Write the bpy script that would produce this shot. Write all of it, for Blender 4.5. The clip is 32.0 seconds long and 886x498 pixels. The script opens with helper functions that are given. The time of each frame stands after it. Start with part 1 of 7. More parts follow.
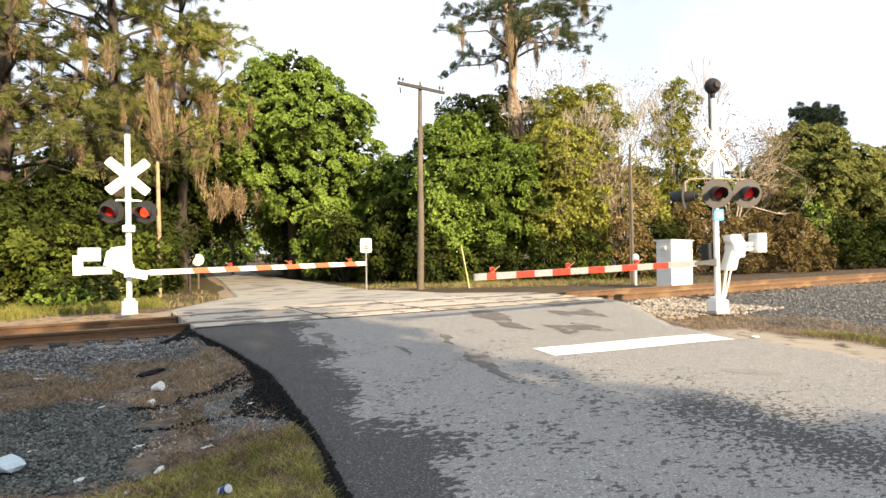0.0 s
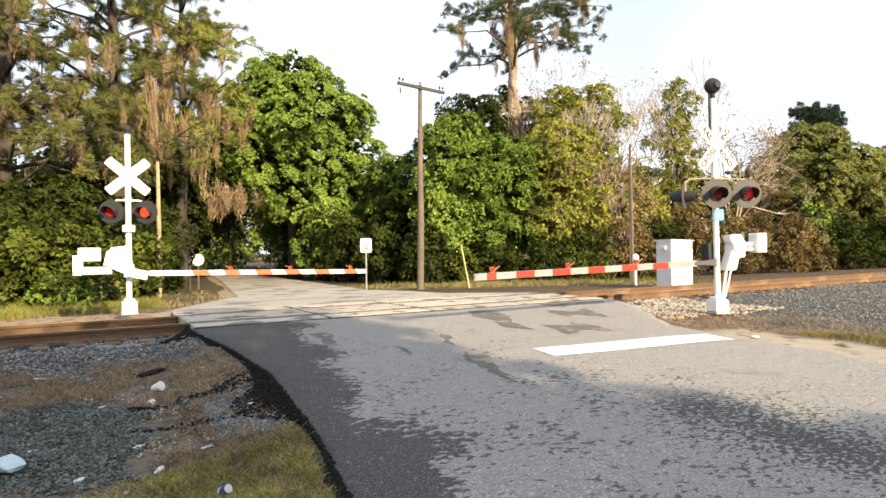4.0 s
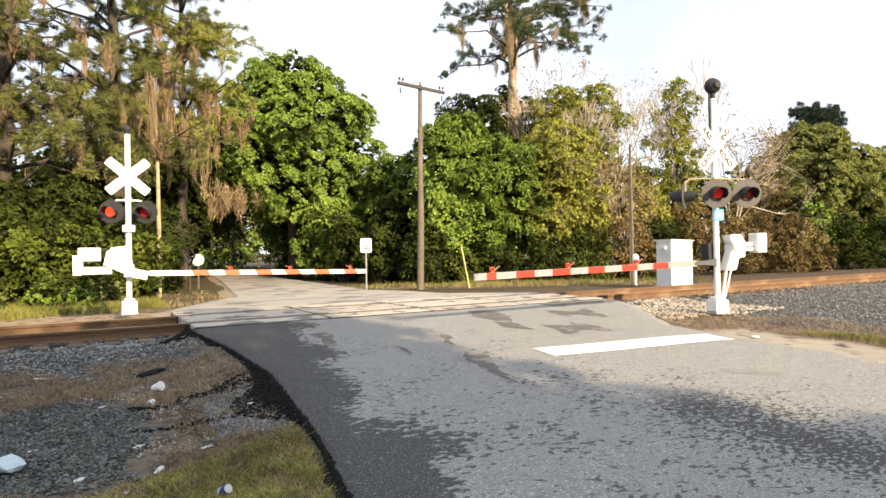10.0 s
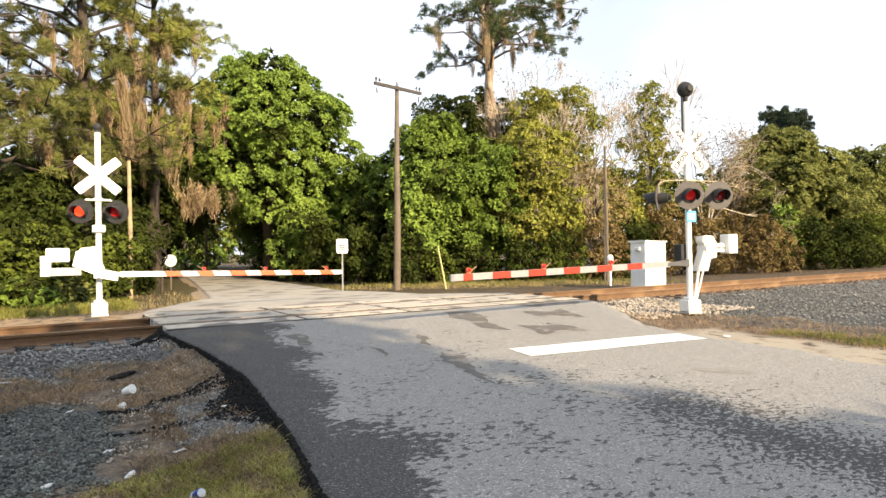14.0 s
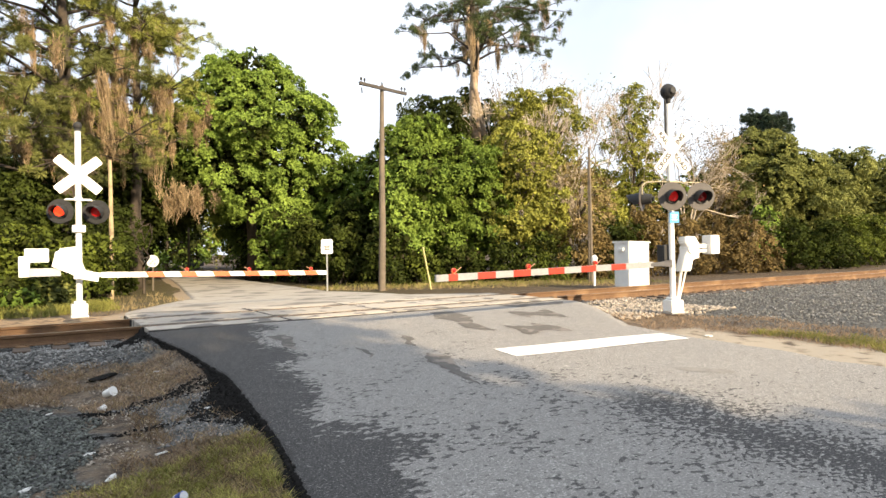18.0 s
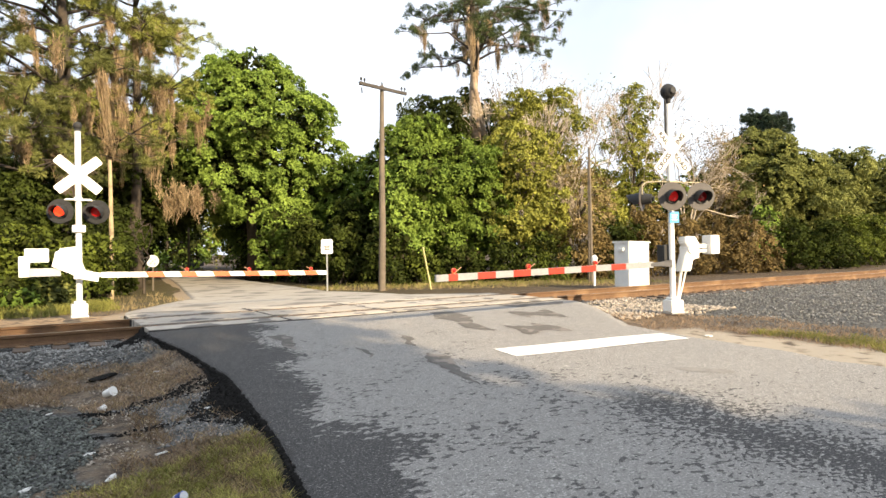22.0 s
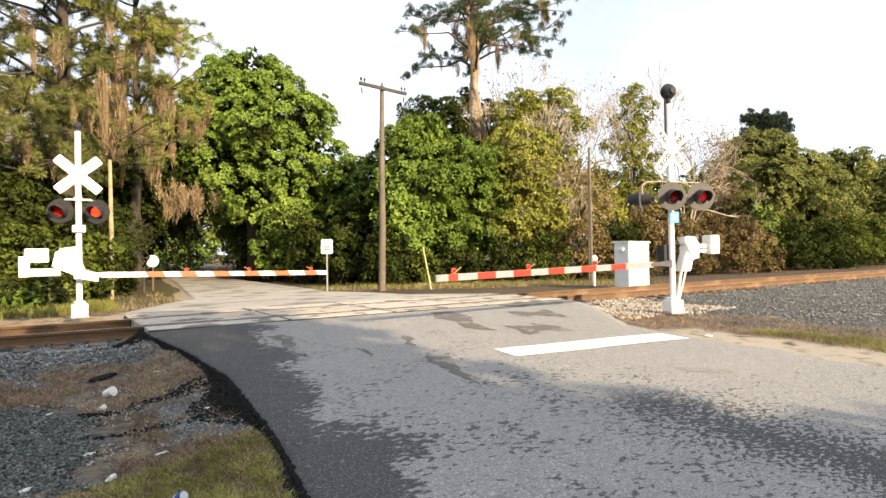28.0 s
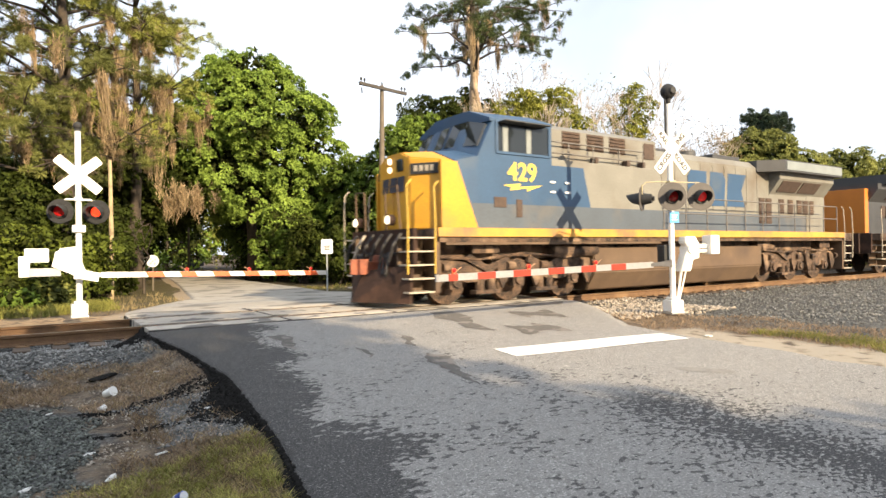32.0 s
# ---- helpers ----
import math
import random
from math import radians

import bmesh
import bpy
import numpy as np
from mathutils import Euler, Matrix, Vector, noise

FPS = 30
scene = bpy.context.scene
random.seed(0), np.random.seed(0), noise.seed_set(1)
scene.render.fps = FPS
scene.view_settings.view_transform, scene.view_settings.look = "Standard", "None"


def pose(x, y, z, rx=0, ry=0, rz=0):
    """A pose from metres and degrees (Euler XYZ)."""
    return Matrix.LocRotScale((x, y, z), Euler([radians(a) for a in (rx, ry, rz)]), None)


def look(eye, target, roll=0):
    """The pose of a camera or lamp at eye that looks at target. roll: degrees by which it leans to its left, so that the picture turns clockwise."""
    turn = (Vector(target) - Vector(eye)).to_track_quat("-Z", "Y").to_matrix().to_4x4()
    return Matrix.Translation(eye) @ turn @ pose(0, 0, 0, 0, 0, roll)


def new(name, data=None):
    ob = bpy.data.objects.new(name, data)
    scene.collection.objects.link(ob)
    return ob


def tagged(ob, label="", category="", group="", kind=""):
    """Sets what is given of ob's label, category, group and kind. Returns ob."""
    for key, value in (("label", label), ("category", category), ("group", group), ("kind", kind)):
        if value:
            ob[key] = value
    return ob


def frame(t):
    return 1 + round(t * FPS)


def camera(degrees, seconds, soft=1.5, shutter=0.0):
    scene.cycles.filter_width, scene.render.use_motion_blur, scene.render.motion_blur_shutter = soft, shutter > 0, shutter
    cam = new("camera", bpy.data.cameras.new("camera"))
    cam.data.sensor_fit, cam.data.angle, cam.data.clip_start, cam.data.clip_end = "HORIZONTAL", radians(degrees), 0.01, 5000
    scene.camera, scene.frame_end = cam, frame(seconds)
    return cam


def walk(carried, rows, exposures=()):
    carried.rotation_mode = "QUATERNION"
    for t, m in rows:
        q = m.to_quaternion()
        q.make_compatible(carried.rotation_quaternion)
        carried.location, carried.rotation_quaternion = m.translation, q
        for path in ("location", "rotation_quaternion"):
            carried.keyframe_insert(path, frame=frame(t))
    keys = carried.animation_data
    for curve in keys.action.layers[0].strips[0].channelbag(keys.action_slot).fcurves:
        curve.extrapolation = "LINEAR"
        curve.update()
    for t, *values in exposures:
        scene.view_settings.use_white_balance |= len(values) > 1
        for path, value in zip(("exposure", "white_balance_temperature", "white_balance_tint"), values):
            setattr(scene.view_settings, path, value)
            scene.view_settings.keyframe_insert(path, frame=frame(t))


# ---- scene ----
# World: x along the track, y across it (the camera stands on the -y side), z = 0 at the rail heads.
EYE = Vector((-8.921, -12.510, 1.22))
TURN_A = Matrix(((0.861733, 0.011384, -0.507235), (-0.507144, -0.010050, -0.861803), (-0.014908, 0.999885, -0.002887)))
TURN_B = Matrix(((0.828602, 0.009361, -0.559760), (-0.559663, -0.011150, -0.828645), (-0.013999, 0.999894, -0.004000)))


def view(part_of_pan):
    q = TURN_A.to_quaternion().slerp(TURN_B.to_quaternion(), part_of_pan)
    return Matrix.Translation(EYE) @ q.to_matrix().to_4x4()


cam = camera(71.5, 32.0, soft=1.5, shutter=0.12)
PAN = ((0, 0), (10.5, 0), (12.0, 0.004), (12.5, 0.066), (13.0, 0.14), (13.5, 0.23), (13.75, 0.42), (14.0, 0.61), (14.25, 0.79), (14.5, 0.92),
       (14.8, 0.985), (16.5, 1.0), (20, 1.0), (32, 1.0))
walk(cam, [(t, view(k)) for t, k in PAN], exposures=[(0, 1.07), (32, 1.07)])

# ---- light: low evening sun behind the camera ----
SUN_TO = Vector((0.105 * 0.926, -0.994 * 0.926, 0.377)).normalized()
world = bpy.data.worlds.new("sky")
scene.world = world
world.use_nodes = True
wn = world.node_tree.nodes
sky = wn.new("ShaderNodeTexSky")
sky.sky_type, sky.sun_disc = "NISHITA", False
sky.sun_elevation, sky.sun_rotation = radians(22.2), radians(174)
sky.air_density, sky.dust_density, sky.ozone_density = 1.0, 4.0, 1.0
# a thin bright veil of cloud over the sky, with clearer blue in places
veil = wn.new("ShaderNodeMix")
veil.data_type = "RGBA"
veil.inputs["B"].default_value = (9.1, 9.8, 10.9, 1)
puff = wn.new("ShaderNodeTexNoise")
puff.inputs["Scale"].default_value, puff.inputs["Detail"].default_value = 2.2, 6.0
span = wn.new("ShaderNodeMapRange")
span.inputs["From Min"].default_value, span.inputs["From Max"].default_value = 0.30, 0.62
span.inputs["To Min"].default_value, span.inputs["To Max"].default_value = 0.55, 0.92
ways = wn.new("ShaderNodeTexCoord")
world.node_tree.links.new(ways.outputs["Generated"], puff.inputs["Vector"])
world.node_tree.links.new(puff.outputs["Fac"], span.inputs["Value"])
world.node_tree.links.new(span.outputs["Result"], veil.inputs["Factor"])
world.node_tree.links.new(sky.outputs[0], veil.inputs["A"])
world.node_tree.links.new(veil.outputs["Result"], wn["Background"].inputs[0])
wn["Background"].inputs[1].default_value = 0.071
sun = new("sun", bpy.data.lights.new("sun", "SUN"))
sun.data.energy, sun.data.angle, sun.data.color = 5.0, radians(0.6), (1.0, 0.79, 0.52)
sun.matrix_world = look(SUN_TO * 50, (0, 0, 0))


# ---- materials ----
def surf(name, c1, c2, rough=0.7, scale=8.0, bump=0.3, metal=0.0, fine=60.0, mix=(0.35, 0.65), c3=None, big=0.7, island=0.0, obrand=0.0, glow=0.0,
         translucent=0.0, spec=0.5, coat=0.0, contrast3=(0.52, 0.62)):
    """A surface of two colours mixed by coarse and fine noise, with fine relief; c3 shows in large worn or shadow-dark
    patches.
    """
    m = bpy.data.materials.new(name)
    m.use_nodes = True
    t = m.node_tree
    b = t.nodes["Principled BSDF"]
    co = t.nodes.new("ShaderNodeTexCoord").outputs["Object"]

    def nz(sc, detail=4.0):
        n = t.nodes.new("ShaderNodeTexNoise")
        n.inputs["Scale"].default_value, n.inputs["Detail"].default_value = sc, detail
        t.links.new(co, n.inputs["Vector"])
        return n.outputs["Fac"]

    def ramp(fac, lo, hi):
        r = t.nodes.new("ShaderNodeMapRange")
        r.inputs["From Min"].default_value, r.inputs["From Max"].default_value = lo, hi
        t.links.new(fac, r.inputs["Value"])
        return r.outputs["Result"]

    def blend(fac, a, b2):
        x = t.nodes.new("ShaderNodeMix")
        x.data_type = "RGBA"
        for sock, v in ((x.inputs["Factor"], fac), (x.inputs["A"], a), (x.inputs["B"], b2)):
            if isinstance(v, (tuple, float, int)):
                sock.default_value = (*v, 1) if isinstance(v, tuple) else v
            else:
                t.links.new(v, sock)
        return x.outputs["Result"]

    f1, f2 = nz(scale), nz(fine, 2.0)
    add = t.nodes.new("ShaderNodeMath")
    add.operation = "MULTIPLY_ADD"
    add.inputs[1].default_value = 0.5
    t.links.new(f2, add.inputs[0])
    half = t.nodes.new("ShaderNodeMath")
    half.operation, half.inputs[1].default_value = "MULTIPLY", 0.5
    t.links.new(f1, half.inputs[0])
    t.links.new(half.outputs[0], add.inputs[2])
    colour = blend(ramp(add.outputs[0], *mix), c1, c2)
    if c3:
        colour = blend(ramp(nz(big, 6.0), *contrast3), colour, c3)
    if island or obrand:
        src = t.nodes.new("ShaderNodeNewGeometry").outputs["Random Per Island"] if island else t.nodes.new("ShaderNodeObjectInfo").outputs["Random"]
        hsv = t.nodes.new("ShaderNodeHueSaturation")
        amount = island or obrand
        t.links.new(ramp(src, 0, 1), hsv.inputs["Value"])
        r = hsv.inputs["Value"].links[0].from_node
        r.inputs["To Min"].default_value, r.inputs["To Max"].default_value = 1 - amount, 1 + amount
        t.links.new(colour, hsv.inputs["Color"])
        colour = hsv.outputs["Color"]
    t.links.new(colour, b.inputs["Base Color"])
    b.inputs["Roughness"].default_value, b.inputs["Metallic"].default_value = rough, metal
    b.inputs["Specular IOR Level"].default_value = spec
    b.inputs["Coat Weight"].default_value = coat
    if bump:
        bp = t.nodes.new("ShaderNodeBump")
        bp.inputs["Strength"].default_value, bp.inputs["Distance"].default_value = bump, 0.02
        t.links.new(add.outputs[0], bp.inputs["Height"])
        t.links.new(bp.outputs[0], b.inputs["Normal"])
    if glow:
        t.links.new(colour, b.inputs["Emission Color"])
        b.inputs["Emission Strength"].default_value = glow
    if translucent:
        tl = t.nodes.new("ShaderNodeBsdfTranslucent")
        t.links.new(colour, tl.inputs["Color"])
        mx = t.nodes.new("ShaderNodeMixShader")
        mx.inputs[0].default_value = translucent
        t.links.new(b.outputs[0], mx.inputs[1])
        t.links.new(tl.outputs[0], mx.inputs[2])
        t.links.new(mx.outputs[0], t.nodes["Material Output"].inputs["Surface"])
    return m


WHITE = surf("white paint", (0.80, 0.80, 0.78), (0.72, 0.71, 0.67), 0.45, 3, 0.05)
WHITE_WORN = surf("worn white sheeting", (0.68, 0.69, 0.70), (0.60, 0.61, 0.62), 0.6, 4, 0.03)
GREYPAINT = surf("grey paint", (0.42, 0.43, 0.43), (0.33, 0.34, 0.34), 0.5, 5, 0.05)
GALV = surf("galvanised steel", (0.55, 0.56, 0.56), (0.40, 0.41, 0.42), 0.4, 12, 0.05, metal=0.7)
BLACK = surf("black paint", (0.022, 0.022, 0.023), (0.04, 0.04, 0.04), 0.6, 9, 0.05, spec=0.25)
DISC_GREY = surf("faded black disc", (0.062, 0.056, 0.054), (0.085, 0.077, 0.073), 0.6, 6, 0.05)
RED_SHEET = surf("red reflective sheeting", (0.42, 0.040, 0.018), (0.34, 0.030, 0.014), 0.4, 6, 0.03)
ORANGE_SHEET = surf("orange reflective sheeting", (0.66, 0.125, 0.04), (0.58, 0.10, 0.03), 0.4, 6, 0.03)
SILVER_SHEET = surf("silver reflective sheeting", (0.31, 0.31, 0.315), (0.24, 0.24, 0.245), 0.4, 20, 0.03)
# the two unlit lenses glow weakly in place of sunlight caught in them
LENS_DIM = surf("red lens with weak glow", (0.42, 0.012, 0.01), (0.30, 0.008, 0.008), 0.15, 30, 0.2, glow=0.12)
LENS_DARK = surf("dark red lens with faint glow", (0.25, 0.008, 0.01), (0.16, 0.006, 0.008), 0.15, 30, 0.2, glow=0.03)
LENS_LIT = surf("red lens lit", (0.95, 0.05, 0.015), (0.85, 0.035, 0.01), 0.15, 30, 0.1, glow=1.3)
LENS_WARM = surf("dull red lens lit", (0.6, 0.02, 0.02), (0.5, 0.015, 0.015), 0.15, 30, 0.1, glow=0.14)
BLUE = surf("blue sign", (0.12, 0.42, 0.80), (0.10, 0.36, 0.74), 0.4, 8, 0.02)
LETTER = surf("black lettering", (0.03, 0.03, 0.032), (0.045, 0.045, 0.045), 0.95, 9, 0.0, spec=0.0)
CONCRETE = surf("concrete", (0.42, 0.41, 0.39), (0.33, 0.32, 0.30), 0.9, 6, 0.3)
RAIL = surf("rusty rail", (0.165, 0.094, 0.046), (0.105, 0.058, 0.03), 0.85, 7, 0.3, c3=(0.22, 0.135, 0.07))
RAILTOP = surf("polished rail head", (0.30, 0.25, 0.20), (0.20, 0.155, 0.12), 0.35, 5, 0.05, metal=0.6)
TIE = surf("weathered tie", (0.16, 0.12, 0.09), (0.09, 0.065, 0.05), 0.9, 5, 0.6, obrand=0.25)
WOOD = surf("weathered pole wood", (0.165, 0.135, 0.10), (0.10, 0.082, 0.062), 0.9, 4, 0.5, c3=(0.17, 0.135, 0.095))
BARK = surf("bark", (0.085, 0.066, 0.048), (0.04, 0.031, 0.024), 0.95, 6, 0.8)
BARK_PINE = surf("pine bark", (0.34, 0.255, 0.175), (0.17, 0.125, 0.088), 0.95, 5, 0.8, c3=(0.42, 0.33, 0.235), big=1.5)
TWIG = surf("grey twigs", (0.50, 0.42, 0.32), (0.36, 0.30, 0.23), 0.9, 5, 0.3)


def leaf(name, c1, c2, tl=0.12, island=0.22):
    return surf(name, c1, c2, 0.7, 0.35, 0.0, fine=1.5, island=island, translucent=tl, spec=0.06)


LEAF_BRIGHT = leaf("bright green leaves", (0.24, 0.335, 0.062), (0.105, 0.163, 0.032))
LEAF_MID = leaf("mid green leaves", (0.18, 0.252, 0.043), (0.075, 0.117, 0.021))
# dark green trees, and shade put into colour in undergrowth and deep wood
LEAF_DARK_SHADE = leaf("dark green leaves, also for shade", (0.055, 0.072, 0.013), (0.018, 0.026, 0.006))
# inner crown leaves with the shade put into their colour
LEAF_INNER_SHADE = leaf("inner leaves darkened as shade", (0.042, 0.050, 0.012), (0.020, 0.026, 0.008), 0.05, 0.3)
LEAF_OLIVE = leaf("olive leaves", (0.30, 0.30, 0.060), (0.15, 0.16, 0.034))
LEAF_BROWN = leaf("brown olive leaves", (0.30, 0.23, 0.10), (0.14, 0.11, 0.052))
NEEDLE = leaf("pine needles", (0.36, 0.375, 0.09), (0.16, 0.18, 0.044))
NEEDLE_DARK = leaf("dark pine needles", (0.115, 0.150, 0.055), (0.050, 0.068, 0.030))
NEEDLE_MID = leaf("olive pine needles", (0.205, 0.215, 0.062), (0.085, 0.095, 0.032))
NEEDLE_BLUE = leaf("blue green pine needles", (0.065, 0.090, 0.055), (0.030, 0.046, 0.032))
MOSS = leaf("hanging moss", (0.42, 0.315, 0.185), (0.21, 0.15, 0.088), 0.2, 0.5)
LEAF_YGREEN = leaf("yellow green leaves", (0.255, 0.265, 0.075), (0.115, 0.128, 0.038))
STRAW = leaf("dry grass", (0.47, 0.37, 0.19), (0.30, 0.225, 0.11), 0.3, 0.35)
GRASS = leaf("grass", (0.29, 0.28, 0.075), (0.13, 0.14, 0.038), 0.3, 0.5)
# GRASS brightened for the near verge, which lies in shade
TURF = leaf("brightened straw-mixed turf", (0.52, 0.46, 0.155), (0.22, 0.22, 0.062), 0.3, 0.6)
STONE = surf("gravel stones", (0.19, 0.19, 0.186), (0.092, 0.094, 0.092), 0.9, 9, 0.3, island=0.6)
STONE_HEAP = surf("grey green gravel", (0.150, 0.158, 0.140), (0.055, 0.060, 0.054), 0.9, 9, 0.3, island=0.75)
STONE_RAIL = surf("pale grey ballast", (0.31, 0.305, 0.29), (0.15, 0.148, 0.14), 0.9, 9, 0.3, island=0.5)
STONE_PALE = surf("pale stones", (0.42, 0.37, 0.305), (0.26, 0.22, 0.175), 0.9, 9, 0.3, island=0.4)


# ---- mesh helpers ----
def put_mesh(name, bm, material, smooth=False):
    me = bpy.data.meshes.new(name)
    bm.to_mesh(me)
    bm.free()
    for m in (material if isinstance(material, (list, tuple)) else [material]):
        me.materials.append(m)
    if smooth:
        me.polygons.foreach_set("use_smooth", [True] * len(me.polygons))
    return me


def part(name, bm, material, parent=None, label="", at=None, smooth=False):
    ob = new(name, bm if isinstance(bm, bpy.types.Mesh) else put_mesh(name, bm, material, smooth))
    if parent:
        ob.parent = parent
    if at is not None:
        ob.matrix_basis = at
    if label:
        ob["label"] = label
    return ob


def thing(name, at, label, category, group="", kind=""):
    e = new(name)
    e.empty_display_size = 0.2
    e.matrix_basis = at
    return tagged(e, label, category, group, kind)


def box(bm, x0, x1, y0, y1, z0, z1, bevel=0.0, m=None):
    r = bmesh.ops.create_cube(bm, size=1.0, matrix=Matrix.Translation(((x0 + x1) / 2, (y0 + y1) / 2, (z0 + z1) / 2)) @ Matrix.Diagonal((x1 - x0, y1 - y0, z1 - z0, 1)))
    vs = r["verts"]
    if bevel:
        es = list({e for v in vs for e in v.link_edges})
        rb = bmesh.ops.bevel(bm, geom=es, offset=bevel, segments=2, affect="EDGES", profile=0.6)
        vs = list({v for f in rb["faces"] for v in f.verts} | {v for v in vs if v.is_valid})
    if m is not None:
        bmesh.ops.transform(bm, matrix=m, verts=vs)
    return vs


def cyl(bm, r0, r1, depth, m=None, n=16):
    """A cone or cylinder along z from 0 to depth, then moved by m."""
    mm = Matrix.Translation((0, 0, depth / 2))
    return bmesh.ops.create_cone(bm, cap_ends=True, segments=n, radius1=r0, radius2=r1, depth=depth, matrix=(m or Matrix()) @ mm)["verts"]


def ball(bm, r, m=None, u=16, v=10):
    return bmesh.ops.create_uvsphere(bm, u_segments=u, v_segments=v, radius=r, matrix=m or Matrix())["verts"]


def tube(bm, pts, radii, n=8):
    """A tapered tube through pts."""
    rings = []
    pts = [Vector(p) for p in pts]
    for i, p in enumerate(pts):
        d = (pts[min(i + 1, len(pts) - 1)] - pts[max(i - 1, 0)]).normalized()
        a = d.orthogonal().normalized() if i == 0 else (rings[-1][1] - d * rings[-1][1].dot(d)).normalized()
        b = d.cross(a)
        rings.append(([bm.verts.new(p + (a * math.cos(k * math.tau / n) + b * math.sin(k * math.tau / n)) * radii[i]) for k in range(n)], a))
    for (r0, _), (r1, _) in zip(rings, rings[1:]):
        for k in range(n):
            bm.faces.new((r0[k], r0[(k + 1) % n], r1[(k + 1) % n], r1[k]))
    bm.faces.new(list(reversed(rings[0][0])))
    bm.faces.new(rings[-1][0])


def prism(bm, outline, y0, y1, m=None):
    """An outline of (x, z) pairs, drawn out from y0 to y1."""
    a = [bm.verts.new((x, y0, z)) for x, z in outline]
    b = [bm.verts.new((x, y1, z)) for x, z in outline]
    k = len(a)
    bm.faces.new(a)
    bm.faces.new(list(reversed(b)))
    for i in range(k):
        bm.faces.new((a[(i + 1) % k], a[i], b[i], b[(i + 1) % k]))
    bmesh.ops.recalc_face_normals(bm, faces=list({f for v in a + b for f in v.link_faces}))
    if m is not None:
        bmesh.ops.transform(bm, matrix=m, verts=a + b)
    return a + b


def mesh_np(name, verts, faces, material, smooth=False):
    """A mesh from arrays: verts n x 3, faces k x 3 or k x 4."""
    me = bpy.data.meshes.new(name)
    n = faces.shape[1]
    me.vertices.add(len(verts))
    me.vertices.foreach_set("co", np.ascontiguousarray(verts, dtype=np.float32).ravel())
    me.loops.add(faces.size)
    me.loops.foreach_set("vertex_index", np.ascontiguousarray(faces, dtype=np.int32).ravel())
    me.polygons.add(len(faces))
    me.polygons.foreach_set("loop_start", np.arange(0, faces.size, n, dtype=np.int32))
    if smooth:
        me.polygons.foreach_set("use_smooth", np.ones(len(faces), dtype=bool))
    me.update(calc_edges=True)
    me.materials.append(material)
    return me


def text_mesh(words, size, material, name="lettering", bold=0.0):
    cu = bpy.data.curves.new(name, "FONT")
    cu.body, cu.size, cu.align_x, cu.align_y, cu.extrude = words, size, "CENTER", "CENTER", 0.002
    cu.offset = bold
    tmp = bpy.data.objects.new(name, cu)
    me = bpy.data.meshes.new_from_object(tmp)
    bpy.data.objects.remove(tmp)
    bpy.data.curves.remove(cu)
    me.materials.clear()
    me.materials.append(material)
    return me


# turns a mesh that lies in x, y and faces +z so that it stands upright and faces -y
STAND = pose(0, 0, 0, 90, 0, 0)


# ---- ground, road, track ----
def lin(x, *pairs):
    return float(np.interp(x, [p[0] for p in pairs], [p[1] for p in pairs]))


def road_z(y):
    return lin(y, (-60, -0.40), (-13, -0.37), (-8.6, -0.31), (-6, -0.21), (-4, -0.12), (-1.9, -0.012), (1.9, -0.012), (4, -0.09), (9, -0.2), (18, -0.3), (60, -0.4))


def road_left(y):
    return lin(y, (-60, -7.9), (-12, -7.6), (-8.9, -7.5), (-7.4, -7.25), (-5.3, -7.05), (-3.5, -7.15), (-1.9, -7.4), (0.3, -7.3), (3.1, -7.1), (6, -5.9), (8.6, -4.5),
               (22, -2.4), (33, -0.9), (60, 3.0))


def road_right(y):
    return lin(y, (-60, 0.4), (-8.6, 0.1), (-7.5, 0.15), (-6.6, 0.1), (-5.1, 0.25), (-2.6, 1.9), (0.5, 2.6), (2.5, 1.6), (3.9, 1.0), (9.2, 0.5), (18, 1.4), (25, 1.8), (33, 2.4), (60, 6.5))


def ground_z(x, y):
    """The height of the ground beside the road; the ballast bed runs along x."""
    left = lin(y, (-40, -0.42), (-12, -0.42), (-8, -0.37), (-5, -0.40), (-3.4, -0.45), (-2.5, -0.40), (-1.7, -0.22), (1.7, -0.22), (2.6, -0.24), (5, -0.30), (12, -0.34), (40, -0.5))
    right = lin(y, (-40, -0.42), (-12, -0.42), (-8.5, -0.36), (-6.2, -0.36), (-4.5, -0.25), (-3.0, -0.24), (-1.7, -0.22), (1.7, -0.22), (2.6, -0.26), (5, -0.30), (12, -0.34), (40, -0.5))
    k = min(1, max(0, (x + 3) / 4))
    z = left + (right - left) * k
    lo, hi = road_left(y), road_right(y)
    if lo + 0.22 < x < hi - 0.22:
        return min(z, road_z(y)) - 0.14
    edge = 0.0 if lo < x < hi else min(abs(x - lo), abs(x - hi))
    z += 0.05 * noise.noise(Vector((x * 0.7, y * 0.7, 0))) + 0.025 * noise.noise(Vector((x * 2.3, y * 2.3, 3)))
    if abs(y) > 1.9 and edge < 1.2:
        drop = 0.035 + (0.11 * math.exp(-((y + 6.0) / 0.9) ** 2) if x < -5 else 0.02)
        near_edge = 1 - edge / 1.2
        z = z + (min(z, road_z(y) - drop) - z) * near_edge
        z = z + (road_z(y) - drop - z) * near_edge ** 3
    return z


def steps(*spans):
    out = []
    for a, b, d in spans:
        n = max(1, round((b - a) / d))
        out += [a + (b - a) * i / n for i in range(n)]
    return out + [spans[-1][1]]


